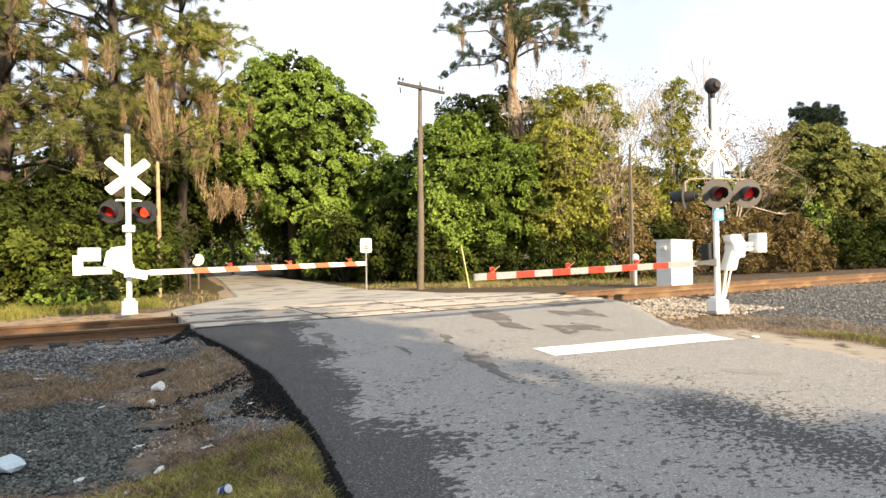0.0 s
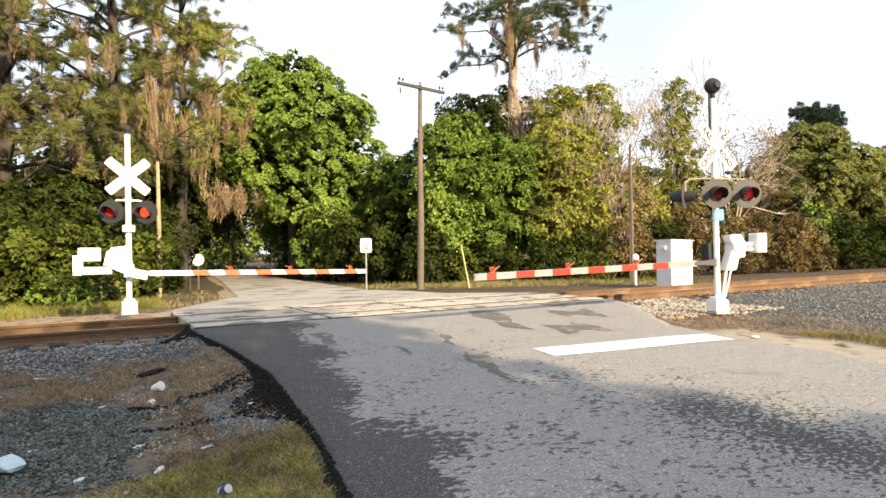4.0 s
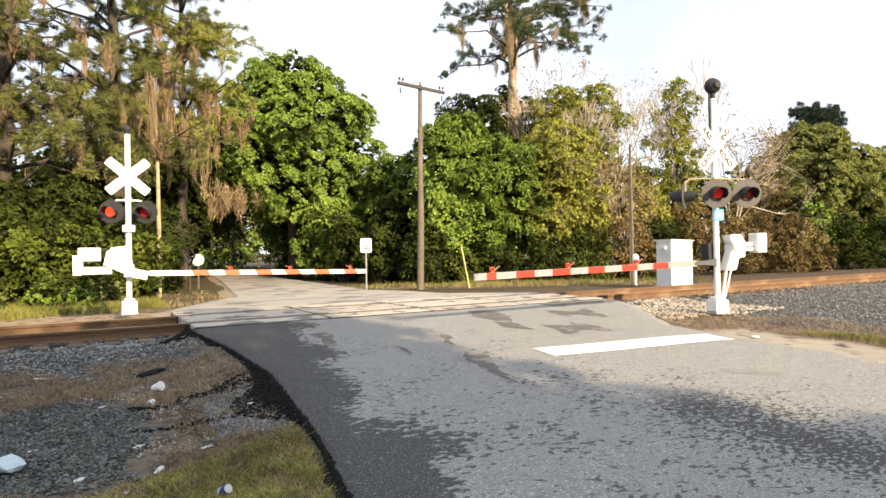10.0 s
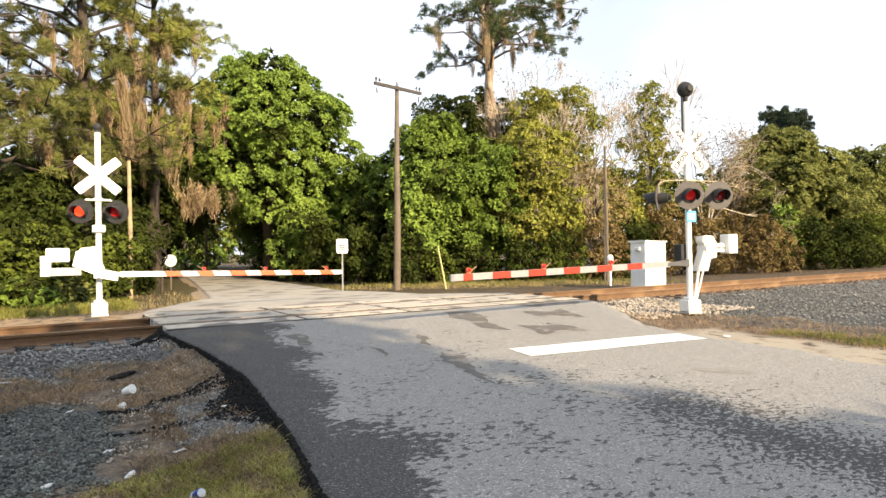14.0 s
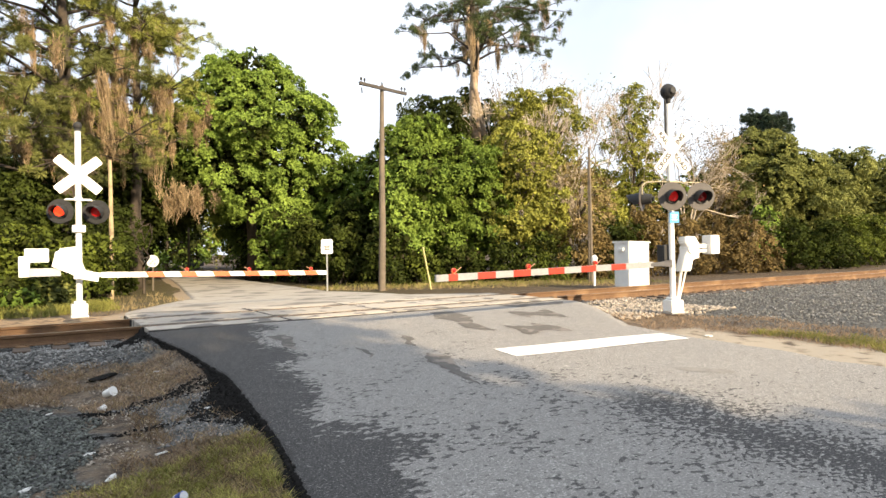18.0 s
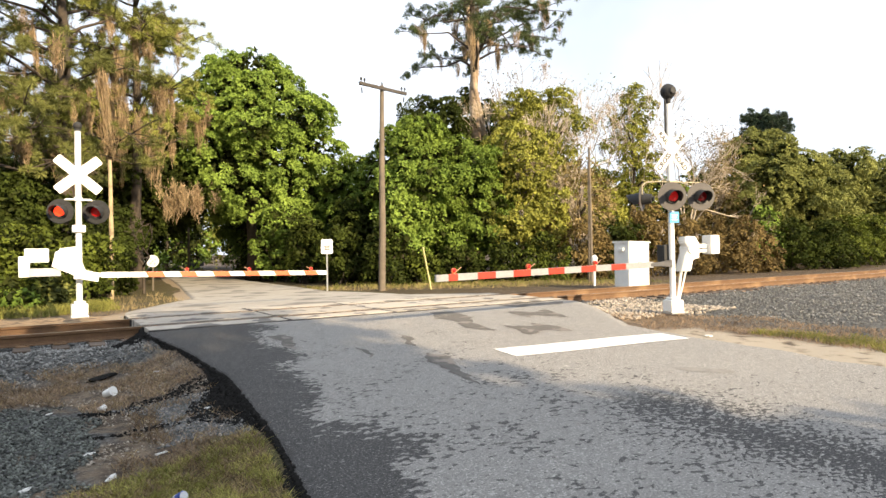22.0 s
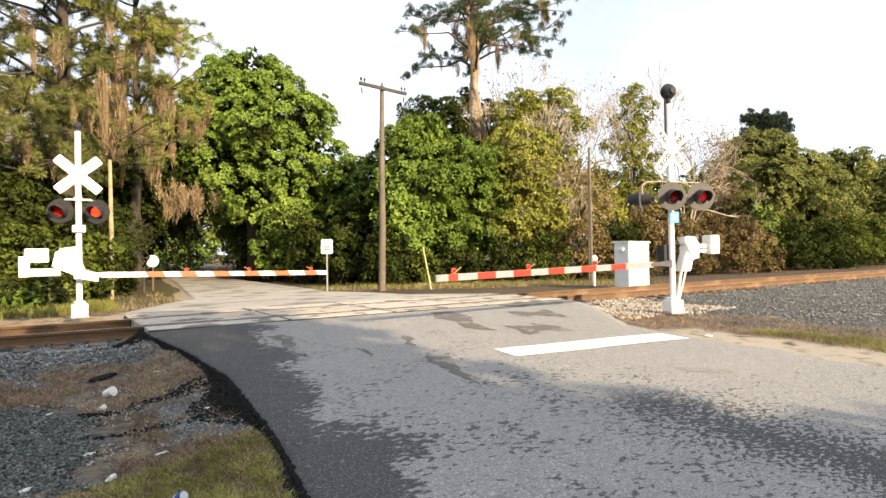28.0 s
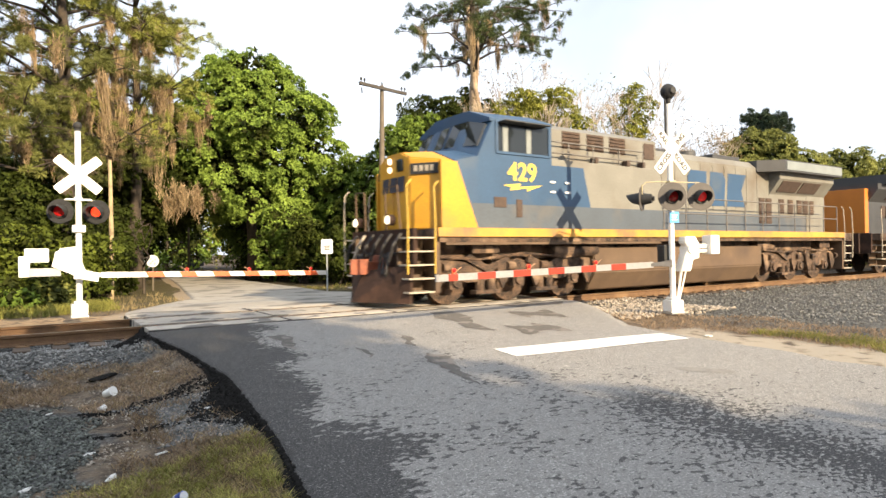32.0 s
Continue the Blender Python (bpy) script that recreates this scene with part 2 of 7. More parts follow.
def zones(name):
    """Soil, dry grass, gravel and grass, laid out along the track by place."""
    m = bpy.data.materials.new(name)
    m.use_nodes = True
    t = m.node_tree
    b = t.nodes["Principled BSDF"]
    b.inputs["Roughness"].default_value, b.inputs["Specular IOR Level"].default_value = 0.95, 0.2
    co = t.nodes.new("ShaderNodeTexCoord").outputs["Object"]
    sep = t.nodes.new("ShaderNodeSeparateXYZ")
    t.links.new(co, sep.inputs[0])

    def nz(sc, detail=5.0):
        n = t.nodes.new("ShaderNodeTexNoise")
        n.inputs["Scale"].default_value, n.inputs["Detail"].default_value = sc, detail
        t.links.new(co, n.inputs["Vector"])
        return n.outputs["Fac"]

    def mth(op, a, c, d=None):
        n = t.nodes.new("ShaderNodeMath")
        n.operation = op
        for s, v in zip(n.inputs, (a, c, d)):
            if v is None:
                continue
            if isinstance(v, (int, float)):
                s.default_value = v
            else:
                t.links.new(v, s)
        return n.outputs[0]

    def rng(v, lo, hi):
        n = t.nodes.new("ShaderNodeMapRange")
        n.interpolation_type = "SMOOTHSTEP"
        n.inputs[1].default_value, n.inputs[2].default_value = lo, hi
        t.links.new(v, n.inputs[0])
        return n.outputs[0]

    def blend(f, a, c):
        n = t.nodes.new("ShaderNodeMix")
        n.data_type = "RGBA"
        for s, v in ((n.inputs["Factor"], f), (n.inputs["A"], a), (n.inputs["B"], c)):
            if isinstance(v, tuple):
                s.default_value = (*v, 1)
            else:
                t.links.new(v, s)
        return n.outputs["Result"]

    x, y = sep.outputs[0], sep.outputs[1]
    wob = mth("MULTIPLY_ADD", nz(1.3), 2.2, -1.1)
    wx, wy = mth("ADD", x, wob), mth("ADD", y, wob)
    fine, mid, big = nz(38, 3), nz(7), nz(0.8)
    vor = t.nodes.new("ShaderNodeTexVoronoi")
    vor.inputs["Scale"].default_value = 26
    t.links.new(co, vor.inputs["Vector"])
    stone = blend(rng(vor.outputs["Color"], 0.1, 0.9), (0.030, 0.031, 0.030), (0.15, 0.15, 0.145))
    soil = blend(rng(mid, 0.35, 0.65), (0.165, 0.125, 0.088), (0.060, 0.046, 0.036))
    soil = blend(rng(fine, 0.54, 0.72), soil, (0.27, 0.225, 0.165))
    grass = blend(rng(mid, 0.35, 0.65), (0.085, 0.080, 0.032), (0.13, 0.095, 0.052))
    grass = blend(rng(fine, 0.4, 0.7), grass, (0.045, 0.048, 0.020))
    # gravel bed of the track, and its right-hand apron
    bed = mth("MULTIPLY", rng(wy, -3.3, -2.5), rng(mth("MULTIPLY", wy, -1.0), -3.4, -2.6))
    apron = mth("MAXIMUM", mth("MULTIPLY", rng(wx, 1.2, 2.4), rng(wy, -4.4, -3.6)), mth("MULTIPLY", rng(wx, 2.2, 3.4), rng(wy, -11.0, -10.0)))
    apron = mth("MULTIPLY", apron, rng(mth("MULTIPLY", wy, -1.0), -3.4, -2.6))
    heap = mth("MULTIPLY", rng(mth("MULTIPLY", wx, -1.0), 8.4, 8.75), mth("MULTIPLY", rng(wy, -7.9, -7.4), rng(mth("MULTIPLY", wy, -1.0), 4.3, 4.8)))
    gravel = mth("MAXIMUM", mth("MAXIMUM", bed, apron), heap)
    colour = blend(gravel, soil, stone)
    # dark band by the left road edge: crumbled asphalt plus the edge's painted shadow
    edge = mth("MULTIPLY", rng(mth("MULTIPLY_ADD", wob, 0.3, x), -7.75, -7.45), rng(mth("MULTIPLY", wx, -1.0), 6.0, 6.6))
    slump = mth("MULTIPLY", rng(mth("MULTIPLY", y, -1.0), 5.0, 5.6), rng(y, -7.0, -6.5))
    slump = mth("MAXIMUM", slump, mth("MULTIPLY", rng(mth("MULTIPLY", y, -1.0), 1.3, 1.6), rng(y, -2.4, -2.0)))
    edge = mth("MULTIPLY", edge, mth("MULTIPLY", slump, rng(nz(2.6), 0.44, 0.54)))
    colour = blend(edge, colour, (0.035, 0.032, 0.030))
    near = mth("SUBTRACT", mth("MULTIPLY_ADD", x, 0.8, 6.4), mth("MULTIPLY_ADD", wob, 0.25, y))
    near = mth("MULTIPLY", rng(near, 7.1, 7.4), rng(mth("MULTIPLY", x, -1.0), 3.0, 4.0))
    far = mth("MULTIPLY", rng(wy, 4.5, 8.0), rng(mth("MULTIPLY", x, -1.0), -13.0, -8.0))
    green = mth("MULTIPLY", mth("MAXIMUM", near, far), rng(big, 0.30, 0.5))
    colour = blend(green, colour, grass)
    # dark leaf litter at the foot of the trees
    litter = mth("MULTIPLY", rng(wy, 2.3, 3.4), rng(x, 1.2, 3.0))
    colour = blend(mth("MULTIPLY", litter, rng(mid, 0.34, 0.56)), colour, (0.075, 0.055, 0.036))
    # pale sand washed along the right edge of the road
    sand = mth("MULTIPLY", rng(x, -0.4, 0.1), rng(mth("MULTIPLY", mth("MULTIPLY_ADD", wob, 0.35, x), -1.0), -2.0, -1.4))
    sand = mth("MULTIPLY", sand, rng(mth("MULTIPLY", y, -1.0), 4.9, 5.7))
    colour = blend(mth("MULTIPLY", sand, rng(nz(2.5, 6), 0.30, 0.48)), colour, (0.36, 0.315, 0.25))
    verge = mth("MULTIPLY", rng(mth("MULTIPLY", wx, -1.0), 3.0, 4.0), mth("MULTIPLY", rng(y, 2.6, 3.2), rng(mth("MULTIPLY", y, -1.0), -6.5, -5.2)))
    colour = blend(mth("MULTIPLY", verge, rng(nz(4, 6), 0.36, 0.54)), colour, (0.36, 0.26, 0.165))
    t.links.new(colour, b.inputs["Base Color"])
    bp = t.nodes.new("ShaderNodeBump")
    bp.inputs["Strength"].default_value, bp.inputs["Distance"].default_value = 0.9, 0.03
    hgt = mth("ADD", mth("MULTIPLY", vor.outputs["Distance"], gravel), mth("ADD", fine, mid))
    t.links.new(hgt, bp.inputs["Height"])
    t.links.new(bp.outputs[0], b.inputs["Normal"])
    return m


GROUND = zones("ground")


def grid_mesh(name, xs, ys, zf, material):
    v = np.array([(x, y, zf(x, y)) for y in ys for x in xs])
    nx, ny = len(xs), len(ys)
    i = np.arange(nx * ny).reshape(ny, nx)
    f = np.stack([i[:-1, :-1], i[:-1, 1:], i[1:, 1:], i[1:, :-1]], -1).reshape(-1, 4)
    return mesh_np(name, v, f, material, True)


gx = steps((-2500, -200, 400), (-200, -30, 12), (-30, -14, 1.0), (-14, -6.4, 0.16), (-6.4, -0.5, 0.6), (-0.5, 9, 0.16), (9, 30, 0.8), (30, 120, 8), (120, 600, 60), (600, 2500, 400))
gy = steps((-2500, -100, 400), (-100, -16, 7), (-16, -9.6, 0.5), (-9.6, 3.5, 0.16), (3.5, 12, 0.5), (12, 60, 2), (60, 300, 30), (300, 2500, 400))
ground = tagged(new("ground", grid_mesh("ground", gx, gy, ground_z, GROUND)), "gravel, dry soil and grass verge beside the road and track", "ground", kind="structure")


def asphalt_material():
    """Pale worn asphalt with dark pocks, a dark newer strip along the left edge and a dark band in the near lane."""
    m = bpy.data.materials.new("asphalt")
    m.use_nodes = True
    t = m.node_tree
    b = t.nodes["Principled BSDF"]
    b.inputs["Roughness"].default_value, b.inputs["Specular IOR Level"].default_value = 0.92, 0.25
    co = t.nodes.new("ShaderNodeTexCoord").outputs["Object"]
    sep = t.nodes.new("ShaderNodeSeparateXYZ")
    t.links.new(co, sep.inputs[0])

    def nz(sc, detail=4.0, stretch=None):
        n = t.nodes.new("ShaderNodeTexNoise")
        n.inputs["Scale"].default_value, n.inputs["Detail"].default_value = sc, detail
        src = co
        if stretch:
            mp = t.nodes.new("ShaderNodeMapping")
            mp.inputs["Rotation"].default_value[2] = radians(-34)
            mp.inputs["Scale"].default_value = stretch
            t.links.new(co, mp.inputs["Vector"])
            src = mp.outputs[0]
        t.links.new(src, n.inputs["Vector"])
        return n.outputs["Fac"]

    def mth(op, a, c, d=None):
        n = t.nodes.new("ShaderNodeMath")
        n.operation = op
        for s, v in zip(n.inputs, (a, c, d)):
            if v is None:
                continue
            if isinstance(v, (int, float)):
                s.default_value = v
            else:
                t.links.new(v, s)
        return n.outputs[0]

    def rng(v, lo, hi):
        n = t.nodes.new("ShaderNodeMapRange")
        n.inputs[1].default_value, n.inputs[2].default_value = lo, hi
        t.links.new(v, n.inputs[0])
        return n.outputs[0]

    def blend(f, a, c):
        n = t.nodes.new("ShaderNodeMix")
        n.data_type = "RGBA"
        for s, v in ((n.inputs["Factor"], f), (n.inputs["A"], a), (n.inputs["B"], c)):
            if isinstance(v, tuple):
                s.default_value = (*v, 1)
            else:
                t.links.new(v, s)
        return n.outputs["Result"]

    x, y = sep.outputs[0], sep.outputs[1]
    grain, mid, big = nz(140, 2), nz(9, 5), nz(0.7, 5)
    pock = nz(15, 6, (0.70, 1.15, 1))
    base = blend(rng(mid, 0.3, 0.7), (0.375, 0.358, 0.330), (0.290, 0.277, 0.257))
    base = blend(rng(grain, 0.35, 0.7), base, (0.160, 0.155, 0.150))
    coarse = nz(42, 3)
    base = blend(mth("MULTIPLY", rng(coarse, 0.52, 0.66), 0.6), base, (0.125, 0.122, 0.119))
    base = blend(rng(nz(55, 2), 0.57, 0.66), base, (0.46, 0.44, 0.41))
    dark = blend(rng(nz(75, 3), 0.36, 0.64), (0.092, 0.089, 0.086), (0.040, 0.039, 0.039))
    dark = blend(rng(nz(58, 2), 0.58, 0.68), dark, (0.22, 0.21, 0.20))
    # pocks grow in number towards the near lane
    much = mth("MULTIPLY_ADD", nz(1.6, 3), 0.42, mth("MULTIPLY", rng(y, -3.0, -9.5), 0.10))
    pocks = rng(mth("SUBTRACT", mth("ADD", pock, much), mth("MULTIPLY", rng(mth("ADD", x, mth("MULTIPLY_ADD", nz(0.9, 3), 2.0, -1.0)), -3.4, -1.6), 0.11)), 0.885, 0.905)
    # the strip and the band have crumbling edges
    crumble = mth("ADD", mth("MULTIPLY_ADD", nz(1.1, 7), 1.9, -0.95), mth("MULTIPLY_ADD", pock, 1.5, -0.75))
    strip = rng(mth("ADD", mth("SUBTRACT", mth("MULTIPLY_ADD", rng(y, -7.2, -8.4), 0.30, mth("MULTIPLY_ADD", y, 0.19, -5.25)), x), crumble), -0.03, 0.05)
    strip = mth("MULTIPLY", strip, rng(mth("ADD", y, crumble), 0.2, -0.4))
    band = mth("SUBTRACT", 0.40, mth("ABSOLUTE", mth("ADD", x, mth("MULTIPLY_ADD", y, -0.10, 2.95)), 0.0))
    band = rng(mth("ADD", mth("MULTIPLY", band, 0.8), mth("MULTIPLY_ADD", nz(24, 5, (0.75, 1.15, 1)), 3.2, mth("MULTIPLY_ADD", crumble, 0.5, -1.52))), 0.0, 0.08)
    band = mth("MULTIPLY", band, rng(mth("ADD", y, crumble), -8.1, -8.6))
    wear = mth("MAXIMUM", mth("MULTIPLY", pocks, 0.9), mth("MAXIMUM", strip, band))
    t.links.new(blend(wear, base, dark), b.inputs["Base Color"])
    bp = t.nodes.new("ShaderNodeBump")
    bp.inputs["Strength"].default_value, bp.inputs["Distance"].default_value = 0.6, 0.012
    t.links.new(mth("SUBTRACT", mth("ADD", grain, mid), mth("MULTIPLY", wear, 0.5)), bp.inputs["Height"])
    t.links.new(bp.outputs[0], b.inputs["Normal"])
    return m


ASPHALT = asphalt_material()
ASPHALT_NEW = surf("dark asphalt patch", (0.155, 0.143, 0.13), (0.105, 0.098, 0.09), 0.9, 12, 0.5, fine=60, c3=(0.22, 0.20, 0.18), big=4.0, contrast3=(0.55, 0.6), spec=0.2)
# far road: base lightened as sunlit, c3 patches painted as shadows
ASPHALT_SHADOWED = surf("pale sandy asphalt with shadow patches", (0.42, 0.39, 0.34), (0.32, 0.295, 0.258), 0.92, 3, 0.4, fine=90, c3=(0.20, 0.187, 0.168), big=0.8, contrast3=(0.52, 0.60), spec=0.25)
EDGE = surf("crumbled tarry road edge", (0.022, 0.021, 0.020), (0.012, 0.0115, 0.011), 0.95, 14, 0.8, fine=60, spec=0.08)
EDGE_SOFT = surf("sandy road shoulder", (0.34, 0.27, 0.19), (0.24, 0.185, 0.125), 0.95, 6, 0.6)
PAINT_LINE = surf("worn white road paint", (0.80, 0.79, 0.76), (0.70, 0.68, 0.64), 0.8, 12, 0.3, fine=90)


def road_mesh(ys, mat, edge):
    bm = bmesh.new()
    rows = []
    for y in ys:
        lo, hi = road_left(y), road_right(y)
        lo += 0.05 * noise.noise(Vector((0, y * 1.7, 5))) + 0.03 * noise.noise(Vector((0, y * 7, 5)))
        hi += 0.12 * noise.noise(Vector((9, y * 1.7, 5))) + 0.04 * noise.noise(Vector((9, y * 6, 5)))
        n = 26
        row = []
        for i in range(n + 1):
            x = lo + (hi - lo) * i / n
            z = road_z(y) + 0.012 * noise.noise(Vector((x * 0.6, y * 0.6, 8)))
            if i in (0, n):
                lip = (0.05 + 0.05 * abs(noise.noise(Vector((i, y * 5, 2))))) * (1 if i == 0 else -1)
                row.append(bm.verts.new((x, y, z - 0.05)))
                row.append(bm.verts.new((x + lip, y, z - 0.004)))
                if i == n:
                    row[-2], row[-1] = row[-1], row[-2]
            else:
                row.append(bm.verts.new((x, y, z)))
        sandy = edge is EDGE_SOFT
        first = bm.verts.new((lo - 0.45, y, road_z(y) - 0.085) if sandy else (lo - 0.05 - 0.16 * abs(noise.noise(Vector((3, y * 5, 5)))), y, road_z(y) - 0.27))
        last = bm.verts.new((hi + 0.06, y, road_z(y) - 0.25))
        rows.append([first] + row + [last])
    for a, b in zip(rows, rows[1:]):
        for i in range(len(a) - 1):
            f = bm.faces.new((a[i], a[i + 1], b[i + 1], b[i]))
            f.material_index = 1 if i in (0, len(a) - 2) else 0
            f.smooth = 1 < i < len(a) - 3
    return put_mesh("road", bm, [mat, edge])


road = tagged(new("road", road_mesh(steps((-60, -13, 3), (-13, -9, 0.25), (-9, -1.5, 0.09)), ASPHALT, EDGE)), "weathered two-lane asphalt road with dark worn patches", "road", kind="structure")
tagged(new("road", road_mesh(steps((1.5, 4, 0.2), (4, 20, 0.5), (20, 60, 2)), ASPHALT_SHADOWED, EDGE_SOFT)), "sunlit narrow asphalt road leading into the woods", "road", kind="structure")


def on_road_sheet(name, outline, lift, material, label, category, thick=0.006):
    """A thin layer on the road with a ragged outline of (x, y) corners."""
    pts = []
    for (x0, y0), (x1, y1) in zip(outline, outline[1:] + outline[:1]):
        d = math.hypot(x1 - x0, y1 - y0)
        n = max(1, round(d / 0.12))
        pts += [(x0 + (x1 - x0) * i / n, y0 + (y1 - y0) * i / n) for i in range(n)]
    bm = bmesh.new()
    vs = []
    for x, y in pts:
        rag = 5.0 if category == "asphalt patch" else 0.5
        x += 0.02 * rag * noise.noise(Vector((x * 5, y * 5, 1)))
        y += 0.02 * rag * noise.noise(Vector((x * 5, y * 5, 7)))
        vs.append(bm.verts.new((x, y, 0)))
    bm.faces.new(vs)
    bmesh.ops.triangulate(bm, faces=bm.faces[:])
    for _ in range(3):
        long = [e for e in bm.edges if e.calc_length() > 0.4]
        if long:
            bmesh.ops.subdivide_edges(bm, edges=long, cuts=1)
            bmesh.ops.triangulate(bm, faces=bm.faces[:])
    for v in bm.verts:
        x, y = v.co.x, v.co.y
        v.co.z = road_z(y) + 0.012 * noise.noise(Vector((x * 0.6, y * 0.6, 8))) + lift
    if bm.faces[:][0].normal.z < 0:
        bmesh.ops.reverse_faces(bm, faces=bm.faces[:])
    bm.normal_update()
    return tagged(new(name, put_mesh(name, bm, material)), label, category, kind="structure")


on_road_sheet("stop_line", [(-3.45, -6.15), (-0.15, -6.55), (-0.12, -5.98), (-3.4, -5.6)], 0.008, PAINT_LINE, "worn white painted stop line across the lane", "road paint")

# rails: a real section, drawn along x
SECTION = ((-0.075, -0.18), (0.075, -0.18), (0.075, -0.168), (0.02, -0.15), (0.011, -0.13), (0.011, -0.055), (0.036, -0.042), (0.037, -0.006), (0.03, 0.0),
           (-0.03, 0.0), (-0.037, -0.006), (-0.036, -0.042), (-0.011, -0.055), (-0.011, -0.13), (-0.02, -0.15), (-0.075, -0.168))


def rail_mesh():
    bm = bmesh.new()
    a = [bm.verts.new((-300, y, z)) for y, z in SECTION]
    b = [bm.verts.new((620, y, z)) for y, z in SECTION]
    k = len(a)
    for i in range(k):
        f = bm.faces.new((a[(i + 1) % k], a[i], b[i], b[(i + 1) % k]))
        f.material_index = 1 if i in (8,) else 0
    bmesh.ops.recalc_face_normals(bm, faces=bm.faces[:])
    return put_mesh("rail", bm, [RAIL, RAILTOP])


track = thing("railway_track", pose(0, 0, 0), "single railway track of rusty rails on wooden ties", "railway track", kind="structure")
rail_me = rail_mesh()
for side in (-1, 1):
    part("rail", rail_me, None, track, at=pose(0, side * 0.755, 0))


def tie_mesh():
    bm = bmesh.new()
    box(bm, -0.115, 0.115, -1.3, 1.3, -0.37, -0.182, 0.012)
    return put_mesh("tie", bm, TIE)


tie_me = tie_mesh()
rng_tie = random.Random(3)
xs_tie = [x * 0.5 for x in range(-60, 90) if not (-7.3 < x * 0.5 < 2.0)]
for x in xs_tie:
    part("tie", tie_me, None, track, at=pose(x + rng_tie.uniform(-.02, .02), rng_tie.uniform(-.05, .05), rng_tie.uniform(-.012, 0), 0, 0, rng_tie.uniform(-1, 1)))
bm = bmesh.new()
box(bm, -0.09, 0.09, -0.16, 0.16, -0.185, -0.168, 0.004)
for sx in (-0.05, 0.05):
    for sy in (-0.1, 0.1):
        box(bm, sx - 0.012, sx + 0.012, sy - 0.015, sy + 0.015, -0.17, -0.145)
plate_me = put_mesh("tie_plate", bm, RAIL)
for x in xs_tie:
    if -14 < x < 30:
        for side in (-1, 1):
            part("tie_plate", plate_me, None, track, at=pose(x, side * 0.755, 0))
# the crossing surface: slabs between and beside the rails, with dark strips filling the flangeways
SLAB = surf("worn crossing slab", (0.47, 0.425, 0.36), (0.36, 0.325, 0.275), 0.9, 4, 0.4, fine=110, c3=(0.15, 0.14, 0.128), big=1.8, contrast3=(0.57, 0.60), obrand=0.10)
FLANGE = surf("dark flangeway fill", (0.055, 0.050, 0.046), (0.028, 0.026, 0.025), 0.9, 7, 0.4, c3=(0.13, 0.115, 0.10), big=2.5, contrast3=(0.55, 0.68), spec=0.2)
crossing = thing("crossing_surface", pose(0, 0, 0), "worn pale crossing slabs with dark flangeway gaps", "crossing", kind="structure")
JOINTS = (-7.32, -4.9, -2.7, -0.3, 2.15)
for x0, x1 in zip(JOINTS, JOINTS[1:]):
    for y0, y1 in ((-1.50, -0.93), (-0.60, 0.60), (0.93, 1.50)):
        bm = bmesh.new()
        box(bm, x0 + 0.04, x1 - 0.04, y0 + 0.01, y1 - 0.01, -0.20, 0.006, 0.012)
        part("crossing_slab", bm, SLAB, crossing)

for y0, y1 in ((-1.60, -1.50), (-0.93, -0.80), (-0.71, -0.60), (0.60, 0.71), (0.80, 0.93), (1.50, 1.60)):
    bm = bmesh.new()
    box(bm, -7.30, 2.13, y0, y1, -0.19, -0.004, 0.004)
    part("flangeway_strip", bm, FLANGE, crossing, "dark strip filling the flangeway beside the rail")
for x in JOINTS[1:-1]:
    for y0, y1 in ((-1.495, -0.935), (-0.595, 0.595), (0.935, 1.495)):
        bm = bmesh.new()
        box(bm, x - 0.036, x + 0.036, y0, y1, -0.18, -0.003)
        part("joint_filler", bm, FLANGE, crossing)


def patch(name, pts, label):
    on_road_sheet(name, pts, 0.005, ASPHALT_NEW, label, "asphalt patch")


patch("asphalt_patch", [(-4.40, -5.35), (-4.22, -5.55), (-4.45, -6.2), (-4.80, -7.15), (-4.72, -6.3), (-4.62, -5.7)], "dark narrow asphalt repair")
NEAR_RAILS = "dark ragged asphalt repair near the rails"
patch("asphalt_patch", [(-2.14, -1.95), (-1.62, -2.05), (-1.75, -2.9), (-2.2, -3.5), (-2.36, -4.35), (-2.64, -3.9), (-2.30, -3.1), (-2.5, -2.7)], NEAR_RAILS)
patch("asphalt_patch", [(-1.92, -3.95), (-1.45, -4.3), (-1.25, -4.05), (-1.1, -4.6), (-1.26, -5.06), (-1.6, -4.75), (-2.12, -4.93), (-1.95, -4.4)], NEAR_RAILS)
patch("asphalt_patch", [(-0.74, -2.6), (-0.2, -2.95), (0.33, -2.75), (0.1, -3.4), (-0.12, -3.95), (-0.5, -3.3), (-0.9, -3.55)], NEAR_RAILS)
patch("asphalt_patch", [(-0.2, -1.75), (0.9, -1.72), (1.7, -1.9), (1.3, -2.3), (0.5, -2.1), (0.1, -2.3)], NEAR_RAILS)
patch("asphalt_patch", [(-5.87, -3.08), (-5.51, -2.97), (-5.62, -3.6), (-5.76, -4.25), (-5.94, -3.94), (-5.8, -3.5)], "dark ragged asphalt scar")
patch("asphalt_patch", [(-3.94, -3.84), (-3.85, -4.13), (-4.12, -4.5), (-4.22, -4.82), (-4.27, -4.59), (-4.08, -4.3)], "dark ragged asphalt scar")
patch("asphalt_patch", [(-5.02, -4.45), (-4.98, -4.8), (-5.10, -5.25), (-5.15, -5.2), (-5.06, -4.8)], "dark thin crack in the asphalt")

